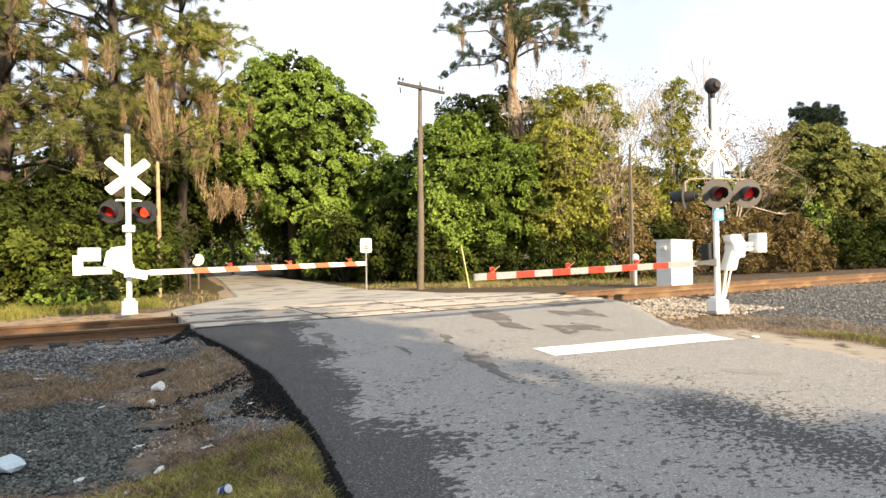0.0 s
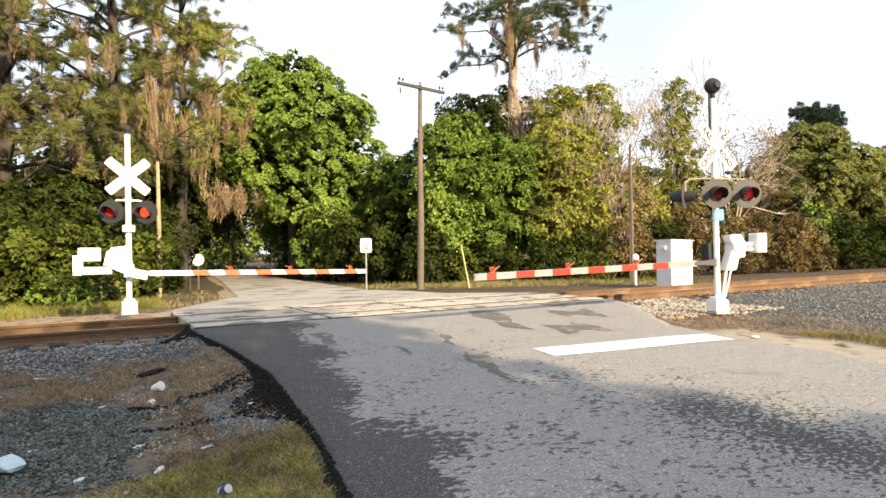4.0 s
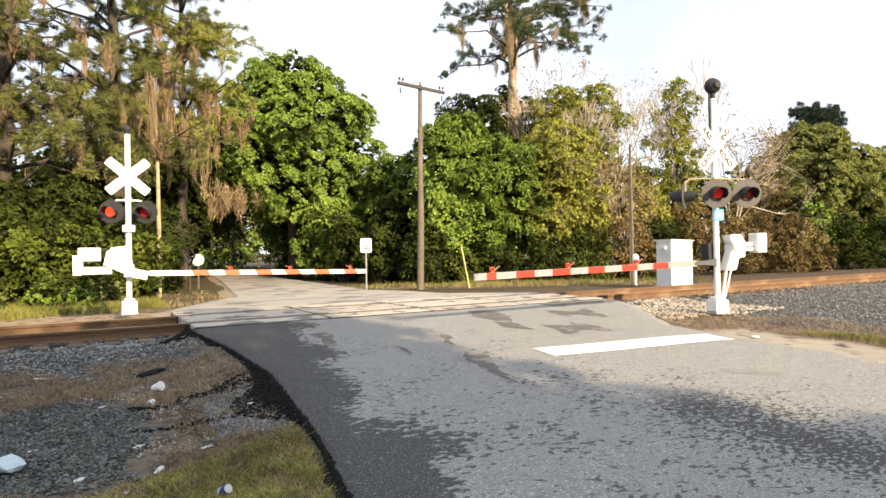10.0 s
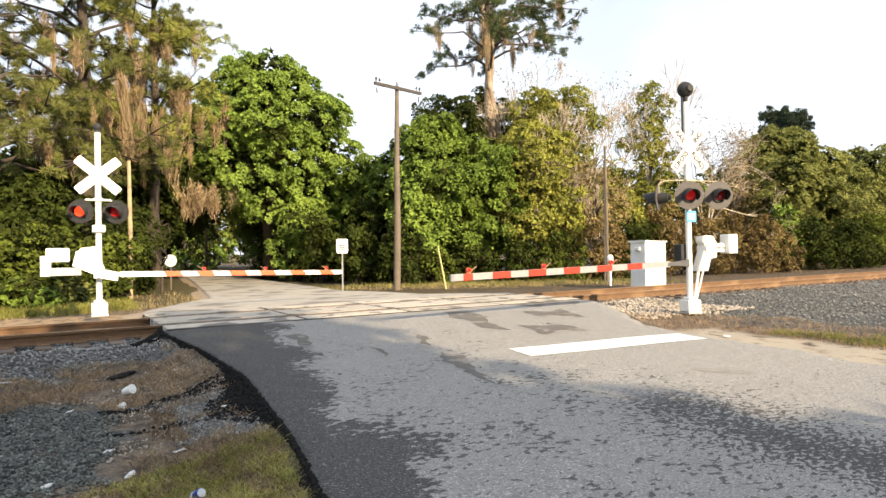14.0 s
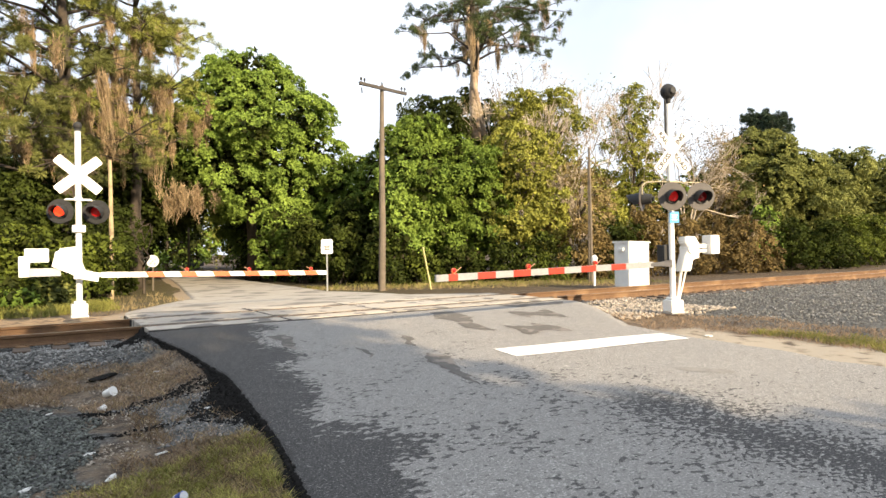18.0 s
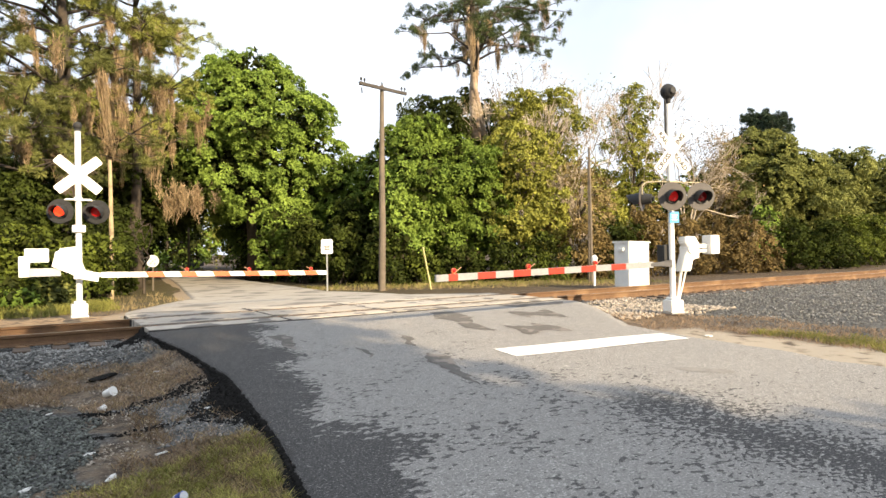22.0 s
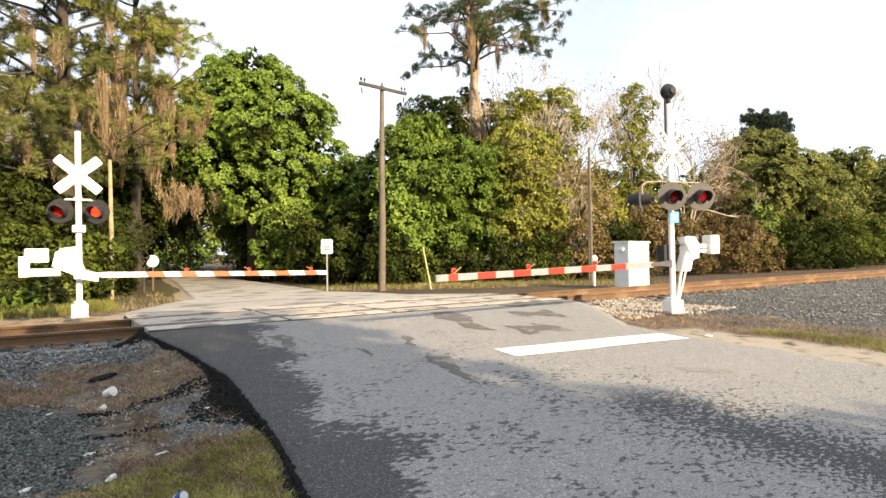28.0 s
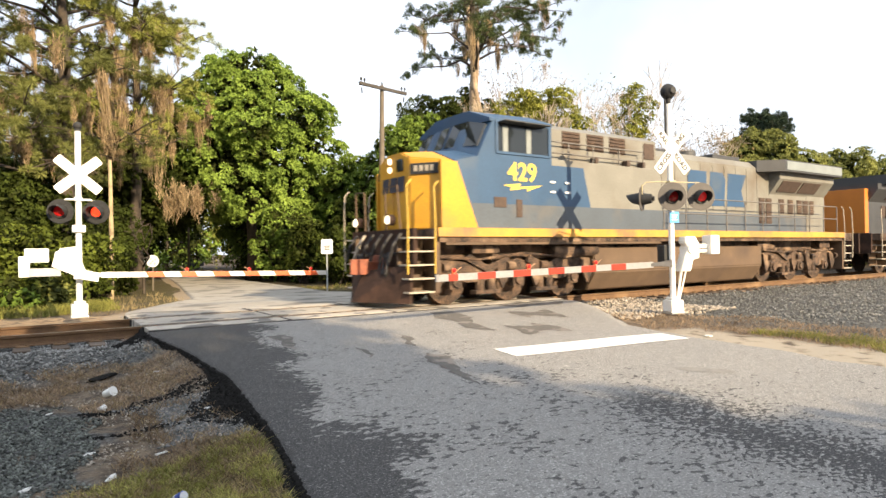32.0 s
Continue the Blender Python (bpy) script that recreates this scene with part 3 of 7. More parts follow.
STAIN = surf("faint oil stain", (0.27, 0.255, 0.235), (0.20, 0.19, 0.175), 0.9, 8, 0.4, fine=90, spec=0.25)
on_road_sheet("oil_stain", [(-2.03 + 0.36 * math.cos(k * math.tau / 16) * 0.70 + 0.13 * math.sin(k * math.tau / 16) * 0.72, -8.02 - 0.36 * math.cos(k * math.tau / 16) * 0.72 + 0.13 * math.sin(k * math.tau / 16) * 0.70)
                             for k in range(16)][::-1], 0.004, STAIN, "faint grey stain on the sunlit road", "road stain")


# ---- crossing signals ----
def blade_mesh(mat, half=0.61, wide=0.114):
    bm = bmesh.new()
    box(bm, -half, half, -0.004, 0.004, -wide, wide)
    es = [e for e in bm.edges if abs(e.verts[0].co.y - e.verts[1].co.y) > 0.005]
    bmesh.ops.bevel(bm, geom=es, offset=0.035, segments=3, affect="EDGES", profile=0.5)
    return put_mesh("blade", bm, mat)


def crossbuck(mast, z, y, words, tilt=45, lettering=None):
    me = blade_mesh(WHITE_WORN) if lettering else blade_mesh(WHITE, 0.545, 0.104)
    for i, (turn, w) in enumerate(((tilt, words[0]), (-tilt, words[1]))):
        b = part("crossbuck_blade", me, None, mast, "white crossbuck blade", at=pose(0, y - 0.012 * i, z, 0, turn, 0))
        if w:
            for k, piece in enumerate(w):
                if piece:
                    part("lettering", text_mesh(piece, 0.158, lettering, bold=0.004), None, b, "black capital letters", at=pose(-0.33 + 0.66 * k, -0.007, -0.0, 0, 0, 0) @ STAND)
    bm = bmesh.new()
    box(bm, -0.05, 0.05, y + 0.006, y + 0.07, z - 0.12, z + 0.12, 0.006)
    part("crossbuck_bracket", bm, GALV, mast)


def lamp_head(mast, at, disc_mat, dim, lit, radius=0.262, label="red flashing lamp with a round black backing disc"):
    """A flashing lamp, facing -y of its own space. An added two-faced disc turns inside the hood to make it flash."""
    bm = bmesh.new()
    cyl(bm, radius, radius, 0.012, pose(0, 0, 0, 90, 0, 0), 40)
    head = part("lamp_disc", bm, disc_mat, mast, label, at=at)
    bm = bmesh.new()
    cyl(bm, 0.13, 0.10, 0.20, pose(0, 0.004, 0, -90, 0, 0), 24)
    cyl(bm, 0.05, 0.05, 0.06, pose(0, 0.20, 0, -90, 0, 0), 12)
    part("lamp_housing", bm, BLACK, head)
    # hood: an open half tube over the lens
    bm = bmesh.new()
    n = 22
    rows = []
    for k in range(n + 1):
        a = math.pi * (-0.16 + 1.32 * k / n)
        reach = 0.09 + 0.24 * max(0.0, math.sin(math.pi * k / n)) ** 0.6
        row = []
        for r, d in ((0.152, 0.012), (0.152, reach), (0.146, reach), (0.146, 0.012)):
            row.append(bm.verts.new((math.cos(a) * r, -d, math.sin(a) * r - 0.045 * (d > 0.05))))
        rows.append(row)
    for a, b in zip(rows, rows[1:]):
        for i in range(4):
            bm.faces.new((a[i], a[(i + 1) % 4], b[(i + 1) % 4], b[i]))
    for r in (rows[0], rows[-1]):
        bm.faces.new(r)
    bmesh.ops.recalc_face_normals(bm, faces=bm.faces[:])
    part("hood", bm, BLACK, head)
    bm = bmesh.new()
    cyl(bm, 0.150, 0.150, 0.03, pose(0, -0.012, 0, 90, 0, 0), 32)
    part("lens_ring", bm, BLACK, head)
    # rotor: an added disc with a glowing lens face and a dim lens face
    bm = bmesh.new()
    for side in (0, 1):
        vs = ball(bm, 0.108, pose(0, 0, 0, 90, 0, 0), 24, 12)
        bmesh.ops.transform(bm, matrix=Matrix.Diagonal((1, 0.16, 1, 1)), verts=vs)
        kill = [v for v in vs if (v.co.y > 1e-4) == (side == 0) and abs(v.co.y) > 1e-4]
        bmesh.ops.delete(bm, geom=kill, context="VERTS")
    for f in bm.faces:
        f.material_index = 0 if f.calc_center_median().y < 0 else 1
    for f in bm.faces:
        f.smooth = True
    return part("rotating_reflector", bm, [dim, lit], head, "red lens", at=pose(0, -0.058, 0))


def base_box(mast, z):
    bm = bmesh.new()
    box(bm, -0.17, 0.17, -0.17, 0.17, z, z + 0.05, 0.01)
    for sx in (-1, 1):
        for sy in (-1, 1):
            cyl(bm, 0.022, 0.022, 0.06, pose(sx * 0.13, sy * 0.13, z + 0.05), 8)
    part("base_plate", bm, GALV, mast)
    bm = bmesh.new()
    box(bm, -0.16, 0.16, -0.15, 0.15, z + 0.052, z + 0.30, 0.018)
    box(bm, -0.11, 0.11, -0.11, 0.11, z + 0.30, z + 0.36, 0.02)
    part("junction_box", bm, WHITE, mast)


def gate_arm(mech, length, sheet, white, lamps, direction, stripes, skew, label):
    """An arm along +x or -x of its pivot, with red stripes and small red lamps on top."""
    arm = part("gate_arm", arm_tube(length, direction, white, 0.62 if direction < 0 else 0.40), None, mech, label)
    for x, x1 in stripes:
        bm = bmesh.new()
        for sy in (-1, 1):
            h, h1 = 0.0612 - 0.006 * x / length, 0.0612 - 0.006 * x1 / length
            q = [(x + skew, -h), (x1 + skew, -h1), (x1, h1), (x, h)]
            prism(bm, [(direction * u, v) for u, v in q], sy * 0.0225, sy * 0.0252)
        part("stripe", bm, sheet, arm, "red reflective stripe")
    for u in lamps:
        bm = bmesh.new()
        box(bm, direction * u - 0.035, direction * u + 0.035, -0.02, 0.02, 0.055, 0.085, 0.005)
        cyl(bm, 0.042, 0.042, 0.05, pose(direction * u, 0.025, 0.110, 90, 0, 0), 16)
        lamp = part("arm_lamp", bm, ORANGE_SHEET, arm, "small red arm lamp")
        for sy in (-1, 1):
            bm = bmesh.new()
            cyl(bm, 0.036, 0.026, 0.02, pose(direction * u, sy * 0.025, 0.110, 90 * (1 if sy < 0 else -1), 0, 0), 16)
            part("arm_lens", bm, LENS_WARM, lamp)
        bm = bmesh.new()
        tube(bm, [(direction * (u + 0.02), -0.03, 0.06), (direction * (u - 0.09), -0.035, 0.14), (direction * (u - 0.14), -0.03, 0.16)], [0.008] * 3, 6)
        part("cable", bm, STRAP, arm, "tan lamp cable")
    return arm


def arm_tube(length, direction, white, start=0.0):
    bm = bmesh.new()
    n = 10
    rings = []
    for i in range(n + 1):
        u = start + (length - start) * i / n
        h = 0.062 + (0.056 - 0.062) * i / n
        sag = 0.0
        rings.append([bm.verts.new((direction * u, y, z + sag)) for y, z in ((-0.022, -h), (0.022, -h), (0.022, h), (-0.022, h))])
    for a, b in zip(rings, rings[1:]):
        for i in range(4):
            bm.faces.new((a[i], a[(i + 1) % 4], b[(i + 1) % 4], b[i]))
    bm.faces.new(rings[0])
    bm.faces.new(rings[-1])
    bmesh.ops.recalc_face_normals(bm, faces=bm.faces[:])
    return put_mesh("gate_arm", bm, white)


STRAP = surf("tan cable sheath", (0.40, 0.24, 0.14), (0.30, 0.17, 0.10), 0.6, 9, 0.05)
IRON = surf("dark bare steel", (0.10, 0.10, 0.105), (0.16, 0.155, 0.15), 0.5, 8, 0.1, metal=0.5)
FLASH = []   # (rotor, True for the one that lights first)


def far_signal():
    """The mast beyond the track, its back lamps towards the camera."""
    base = -0.12
    mast = thing("crossing_signal", pose(-7.98, 3.2, base), "white crossing signal with crossbuck and gate beyond the track", "crossing signal", "crossing signals")
    bm = bmesh.new()
    cyl(bm, 0.062, 0.062, 4.05, pose(0, 0, 0.05), 20)
    part("pole", bm, WHITE, mast)
    bm = bmesh.new()
    cyl(bm, 0.075, 0.06, 0.05, pose(0, 0, 4.10), 16)
    ball(bm, 0.09, pose(0, 0, 4.22), 14, 8)
    part("bell", bm, BLACK, mast, "small dark bell on the mast top")
    base_box(mast, 0.0)
    crossbuck(mast, 3.13, -0.075, (None, None), 41)
    bm = bmesh.new()
    tube(bm, [(-0.24, -0.03, 2.59), (0.24, -0.03, 2.59)], [0.024, 0.024], 10)
    for sx in (-1, 1):
        tube(bm, [(sx * 0.24, -0.03, 2.59), (sx * 0.32, -0.03, 2.50), (sx * 0.33, -0.03, 2.36)], [0.02, 0.02, 0.02], 8)
    box(bm, -0.08, 0.08, -0.09, 0.07, 2.56, 2.64, 0.01)
    part("lamp_crossarm", bm, WHITE, mast)
    for i, (sx, turn) in enumerate(((-0.345, 22), (0.35, 26))):
        r = lamp_head(mast, pose(sx, -0.16, 2.32, 0, 0, -turn), BLACK, LENS_DIM, LENS_LIT)
        FLASH.append((r, i == 0))
    # the lamps that face the other way
    for sx in (-0.335, 0.335):
        bm = bmesh.new()
        cyl(bm, 0.26, 0.26, 0.012, pose(sx, 0.22, 2.32, 90, 0, -5), 32)
        cyl(bm, 0.12, 0.09, 0.16, pose(sx, 0.21, 2.32, 90, 0, 0), 20)
        part("back_lamp", bm, BLACK, mast, "black lamp facing the far approach")
    bm = bmesh.new()
    box(bm, -0.13, 0.13, -0.13, 0.09, 1.87, 2.03, 0.02)
    part("junction_box", bm, WHITE, mast, "small white junction box")
    # gate mechanism
    mech = part("gate_mechanism", mech_bm(), WHITE, mast, "white gate mechanism housing", at=pose(0, -0.16, 0.98))
    bm = bmesh.new()
    box(bm, -1.00, -0.56, -0.12, 0.14, 0.24, 0.54, 0.03)
    box(bm, -1.10, -0.90, -0.10, 0.12, -0.06, 0.38, 0.02)
    part("counterweight", bm, WHITE, mech, "white cast counterweight")
    bm = bmesh.new()
    box(bm, -0.92, -0.35, -0.14, -0.11, -0.05, 0.12, 0.008)
    box(bm, -0.92, -0.35, 0.11, 0.14, -0.05, 0.12, 0.008)
    part("counterweight_bar", bm, GREYPAINT, mech)
    pivot = part("gate_pivot", pivot_bm(1), WHITE, mast, "white gate arm pivot", at=pose(0.0, -0.30, 0.94, 0, 1.2, 0))
    gate_arm(pivot, 5.68, ORANGE_SHEET, WHITE, (2.17, 3.63, 5.25), 1, ((1.28, 1.64), (2.0, 2.35), (2.74, 3.12), (3.47, 3.84), (4.24, 4.62), (5.04, 5.38)), 0.07, "white gate arm with orange-red stripes")
    return mast, pivot


def mech_bm():
    bm = bmesh.new()
    box(bm, -0.46, 0.05, -0.13, 0.16, 0.06, 0.48, 0.05)
    prism(bm, ((-0.06, 0.58), (-0.36, 0.54), (-0.46, 0.40), (-0.52, 0.16), (-0.16, -0.02), (0.06, -0.14), (0.34, -0.20), (0.36, 0.0), (0.10, 0.06), (0.02, 0.30)), -0.17, -0.12)
    cyl(bm, 0.11, 0.11, 0.37, pose(-0.22, 0.17, 0.34, 90, 0, 0), 20)
    return bm


def pivot_bm(direction, reach=0.46):
    bm = bmesh.new()
    prism(bm, [(direction * a, b) for a, b in ((-0.12, 0.09), (0.30, 0.05), (reach, 0.035), (reach, -0.035), (0.30, -0.05), (-0.12, -0.09))], -0.032, 0.032)
    bmesh.ops.bevel(bm, geom=bm.edges[:], offset=0.008, segments=1, affect="EDGES")
    return bm


def near_signal():
    """The mast on the camera's side, with its lettered crossbuck and the bell on top."""
    base = -0.20
    mast = thing("crossing_signal", pose(2.72, -4.2, base, 0, -0.6, -15), "white crossing signal mast with lettered crossbuck, lamps, bell and gate", "crossing signal", "crossing signals")
    bm = bmesh.new()
    cyl(bm, 0.062, 0.062, 4.51, pose(0, 0, 0.05), 20)
    part("pole", bm, WHITE, mast)
    bm = bmesh.new()
    cyl(bm, 0.05, 0.05, 0.12, pose(0, 0, 4.56), 14)
    ball(bm, 0.165, pose(0, 0, 4.83), 24, 14)
    cyl(bm, 0.172, 0.172, 0.03, pose(0, 0.015, 4.83, 90, 0, 0), 28)
    cyl(bm, 0.09, 0.07, 0.03, pose(0, -0.15, 4.83, 90, 0, 0), 20)
    part("bell", bm, BLACK, mast, "round black electronic bell on the mast top")
    bm = bmesh.new()
    tube(bm, [(-0.075, 0.02, 3.2), (-0.075, 0.02, 4.71)], [0.022, 0.022], 8)
    part("bell_cable", bm, BLACK, mast)
    base_box(mast, 0.0)
    crossbuck(mast, 3.54, -0.075, (("RAIL", "ROAD"), ("CROSS", "ING")), 49, LETTER)
    bm = bmesh.new()
    tube(bm, [(-0.66, 0.10, 2.78), (-0.55, 0.10, 2.86), (-0.3, 0.02, 2.87), (0.74, -0.06, 2.85)], [0.012] * 4, 10)
    for sx in (-0.06, 0.64):
        tube(bm, [(sx, -0.05, 2.85), (sx, -0.05, 2.55)], [0.014, 0.014], 8)
    tube(bm, [(-0.66, 0.10, 2.80), (-0.66, 0.10, 2.5)], [0.014, 0.014], 8)
    box(bm, -0.08, 0.08, -0.09, 0.07, 2.81, 2.89, 0.01)
    part("lamp_crossarm", bm, surf("cream paint", (0.50, 0.44, 0.28), (0.38, 0.32, 0.20), 0.5, 6, 0.05), mast)
    for i, (sx, turn) in enumerate(((-0.14, -20), (0.615, -17))):
        r = lamp_head(mast, pose(sx, -0.22, 2.53, 0, 0, turn), DISC_GREY, LENS_DARK, LENS_WARM, 0.305)
        FLASH.append((r, i == 0))
    for i, sx in enumerate((-0.62,)):
        r = lamp_head(mast, pose(sx, 0.16, 2.50, 0, 0, -140), DISC_GREY, LENS_DARK, LENS_WARM, label="grey lamp disc facing the far approach")
        FLASH.append((r, i == 0))
    bm = bmesh.new()
    box(bm, -0.10, 0.14, -0.085, -0.073, 1.97, 2.21, 0.004)
    sign = part("blue_notice", bm, BLUE, mast, "small blue notice plate with unreadable lines")
    for k in range(3):
        bm = bmesh.new()
        box(bm, -0.05, 0.09, -0.091, -0.086, 2.03 + 0.05 * k, 2.05 + 0.05 * k)
        part("notice_line", bm, WHITE, sign)
    mech = part("gate_mechanism", mech2_bm(), WHITE, mast, "white gate mechanism housing", at=pose(0.10, 0.02, 1.05))
    bm = bmesh.new()
    box(bm, 0.86, 1.10, -0.14, 0.14, 0.22, 0.64, 0.02)
    part("counterweight", bm, WHITE, mech, "white cast counterweight")
    bm = bmesh.new()
    box(bm, 0.45, 0.90, -0.03, 0.01, 0.26, 0.33, 0.006)
    box(bm, 0.45, 0.90, -0.03, 0.01, 0.36, 0.45, 0.006)
    part("counterweight_bar", bm, WHITE, mech)
    bm = bmesh.new()
    tube(bm, [(0.22, -0.02, 0.95), (0.16, -0.02, 0.6), (0.10, -0.02, 0.3)], [0.03, 0.028, 0.028], 8)
    tube(bm, [(0.34, -0.04, 0.98), (0.26, -0.04, 0.7), (0.14, -0.04, 0.32)], [0.02, 0.02, 0.02], 8)
    part("conduit", bm, WHITE, mast)
    bm = bmesh.new()
    vs = box(bm, -0.16, 0.02, 0.05, 0.30, 1.12, 1.50, 0.03)
    part("mechanism_motor", bm, BLACK, mast)
    pivot = part("gate_pivot", pivot_bm(-1, 0.7), IRON, mast, "dark steel gate arm bracket", at=pose(-0.05, -0.02, 1.09, 0, -0.4, 15))
    gate_arm(pivot, 6.12, RED_SHEET, SILVER_SHEET, (2.38, 4.12, 5.76), -1, ((1.50, 1.94), (2.38, 2.79), (3.24, 3.65), (4.08, 4.49), (4.89, 5.28), (5.69, 5.88)), 0.0, "silver gate arm with red stripes")
    return mast, pivot


def mech2_bm():
    bm = bmesh.new()
    prism(bm, ((0.06, -0.14), (0.32, -0.14), (0.40, 0.12), (0.56, 0.14), (0.56, 0.46), (0.46, 0.62), (0.20, 0.62), (0.18, 0.50), (0.26, 0.40)), -0.12, 0.12)
    bmesh.ops.bevel(bm, geom=bm.edges[:], offset=0.015, segments=2, affect="EDGES")
    cyl(bm, 0.10, 0.10, 0.30, pose(0.34, 0.15, 0.34, 90, 0, 0), 20)
    return bm


far_mast, far_pivot = far_signal()
near_mast, near_pivot = near_signal()


# ---- cabinet, pole, signs ----
def cabinet():
    c = thing("signal_cabinet", pose(9.85, 2.65, -0.24), "white metal railway signal cabinet with a sloped lid", "cabinet")
    bm = bmesh.new()
    box(bm, -0.575, 0.575, -0.335, 0.335, 0.06, 1.68, 0.012)
    part("body", bm, WHITE, c)
    bm = bmesh.new()
    prism(bm, ((-0.62, 1.68), (0.62, 1.68), (0.62, 1.72), (-0.62, 1.75)), -0.385, 0.385)
    part("lid", bm, WHITE, c)
    for sx in (-0.28, 0.28):
        bm = bmesh.new()
        box(bm, sx - 0.265, sx + 0.265, -0.350, -0.337, 0.14, 1.60, 0.004)
        d = part("door", bm, WHITE, c)
        bm = bmesh.new()
        box(bm, sx * 0.25 - 0.015, sx * 0.25 + 0.015, -0.385, -0.351, 0.85, 1.0, 0.005)
        part("handle", bm, GALV, d)
    bm = bmesh.new()
    box(bm, -0.665, -0.577, -0.14, 0.12, 1.38, 1.50, 0.02)
    part("vent_hood", bm, WHITE, c)
    bm = bmesh.new()
    box(bm, -0.63, 0.63, -0.39, 0.39, -0.12, 0.06, 0.01)
    part("concrete_base", bm, CONCRETE, c)


cabinet()


def utility_pole():
    p = thing("utility_pole", pose(2.84, 9.32, -0.3, 0, 0.9, 0), "weathered wooden utility pole with a crossarm and no wires", "utility pole")
    bm = bmesh.new()
    tube(bm, [(0, 0, -0.3), (0.03, 0, 2.5), (0, 0, 5), (0, 0, 8.22)], [0.145, 0.132, 0.11, 0.08], 14)
    part("pole", bm, WOOD, p)
    bm = bmesh.new()
    m = pose(0, -0.13, 8.08, 0, 0.5, 8)
    box(bm, -1.16, 1.16, -0.05, 0.05, -0.06, 0.06, 0.008, m)
    arm = part("crossarm", bm, surf("dark weathered crossarm", (0.07, 0.062, 0.055), (0.045, 0.04, 0.036), 0.9, 6, 0.4), p)
    for u in (-1.08, -0.92, 0.92, 1.08):
        bm = bmesh.new()
        cyl(bm, 0.012, 0.012, 0.12, m @ pose(u, 0, 0.05), 8)
        cyl(bm, 0.045, 0.03, 0.10, m @ pose(u, 0, 0.14), 12)
        part("insulator", bm, BLACK, arm, "dark insulator")
    for sx in (-1, 1):
        bm = bmesh.new()
        box(bm, sx * 1.06 - 0.015, sx * 1.06 + 0.015, -0.02, 0.02, -0.26, -0.05, 0, m @ pose(0, 0, 0, 0, sx * 6, 0))
        part("hanger", bm, BLACK, arm)
    bm = bmesh.new()
    cyl(bm, 0.03, 0.03, 0.14, pose(0, 0, 8.22), 8)
    part("top_pin", bm, BLACK, p)


utility_pole()


def small_sign(x, y, z, h, w, hh, label, turn):
    s = thing("road_sign", pose(x, y, z, 0, 0, turn), label, "road sign")
    bm = bmesh.new()
    prism(bm, ((-0.03, -0.2), (0.03, -0.2), (0.03, h), (-0.03, h)), -0.004, 0.03)
    part("post", bm, GALV, s)
    bm = bmesh.new()
    box(bm, -w / 2, w / 2, -0.012, -0.006, h - hh, h + 0.02)
    es = [e for e in bm.edges if abs(e.verts[0].co.y - e.verts[1].co.y) > 0.004]
    bmesh.ops.bevel(bm, geom=es, offset=0.03, segments=3, affect="EDGES")
    panel = part("panel", bm, WHITE, s)
    for k, ww in ((0.55, 0.3), (0.42, 0.22), (0.30, 0.26)):
        bm = bmesh.new()
        box(bm, -ww * w, ww * w, -0.017, -0.013, h - hh + hh * k - 0.018, h - hh + hh * k + 0.018)
        part("sign_line", bm, LETTER, panel)


small_sign(0.95, 10.35, -0.25, 2.0, 0.46, 0.56, "white rectangular sign with unreadable lines on a galvanised post", -30)


def round_sign():
    s = thing("road_sign", pose(-4.3, 17.4, -0.3, 0, 0, -28), "round pale sign on a thin brown post", "road sign")
    bm = bmesh.new()
    prism(bm, ((-0.03, -0.2), (0.03, -0.2), (0.03, 1.3), (-0.03, 1.3)), 0.0, 0.04)
    part("post", bm, WOOD, s)
    bm = bmesh.new()
    cyl(bm, 0.27, 0.27, 0.02, pose(0, -0.005, 1.27, 90, 0, 0), 32)
    disc = part("disc", bm, WHITE_WORN, s)
    for x, z, w in ((-0.10, 1.36, 0.07), (0.10, 1.34, 0.06), (0.0, 1.26, 0.05), (-0.09, 1.17, 0.06), (0.09, 1.16, 0.05)):
        bm = bmesh.new()
        prism(bm, ((x - w, z - 0.03), (x + w * 0.6, z - 0.05), (x + w, z + 0.04), (x - w * 0.4, z + 0.05)), -0.032, -0.027)
        part("marking", bm, GREYPAINT, disc)


round_sign()


PALE_STEM = surf("pale barkless wood", (0.42, 0.33, 0.19), (0.30, 0.23, 0.13), 0.85, 4, 0.4, c3=(0.20, 0.15, 0.09), big=1.5)


def thin_post(x, y, h, lean, label, r=0.07, mat=WOOD):
    p = thing("wooden_post", pose(x, y, -0.32, 0, lean, 0), label, "post")
    bm = bmesh.new()
    tube(bm, [(0, 0, -0.2), (0.02, 0, h / 2), (0, 0, h)], [r, r * 0.9, r * 0.7], 10)
    part("shaft", bm, mat, p)


def stake(x, y, h, lean):
    p = thing("guy_marker", pose(x, y, -0.3, 0, lean, 0), "leaning pale yellow guy wire marker", "marker")
    bm = bmesh.new()
    tube(bm, [(0, 0, -0.2), (0, 0, h)], [0.035, 0.03], 8)
    part("sleeve", bm, surf("pale yellow plastic", (0.62, 0.55, 0.25), (0.5, 0.44, 0.2), 0.6, 6, 0.05), p)


thin_post(12.0, 6.6, 6.1, -0.6, "tall thin weathered wooden post by the trees", 0.075)
thin_post(12.6, 7.3, 5.6, 0.3, "tall thin weathered wooden post by the trees", 0.05)
stake(4.6, 8.4, 1.75, -12)


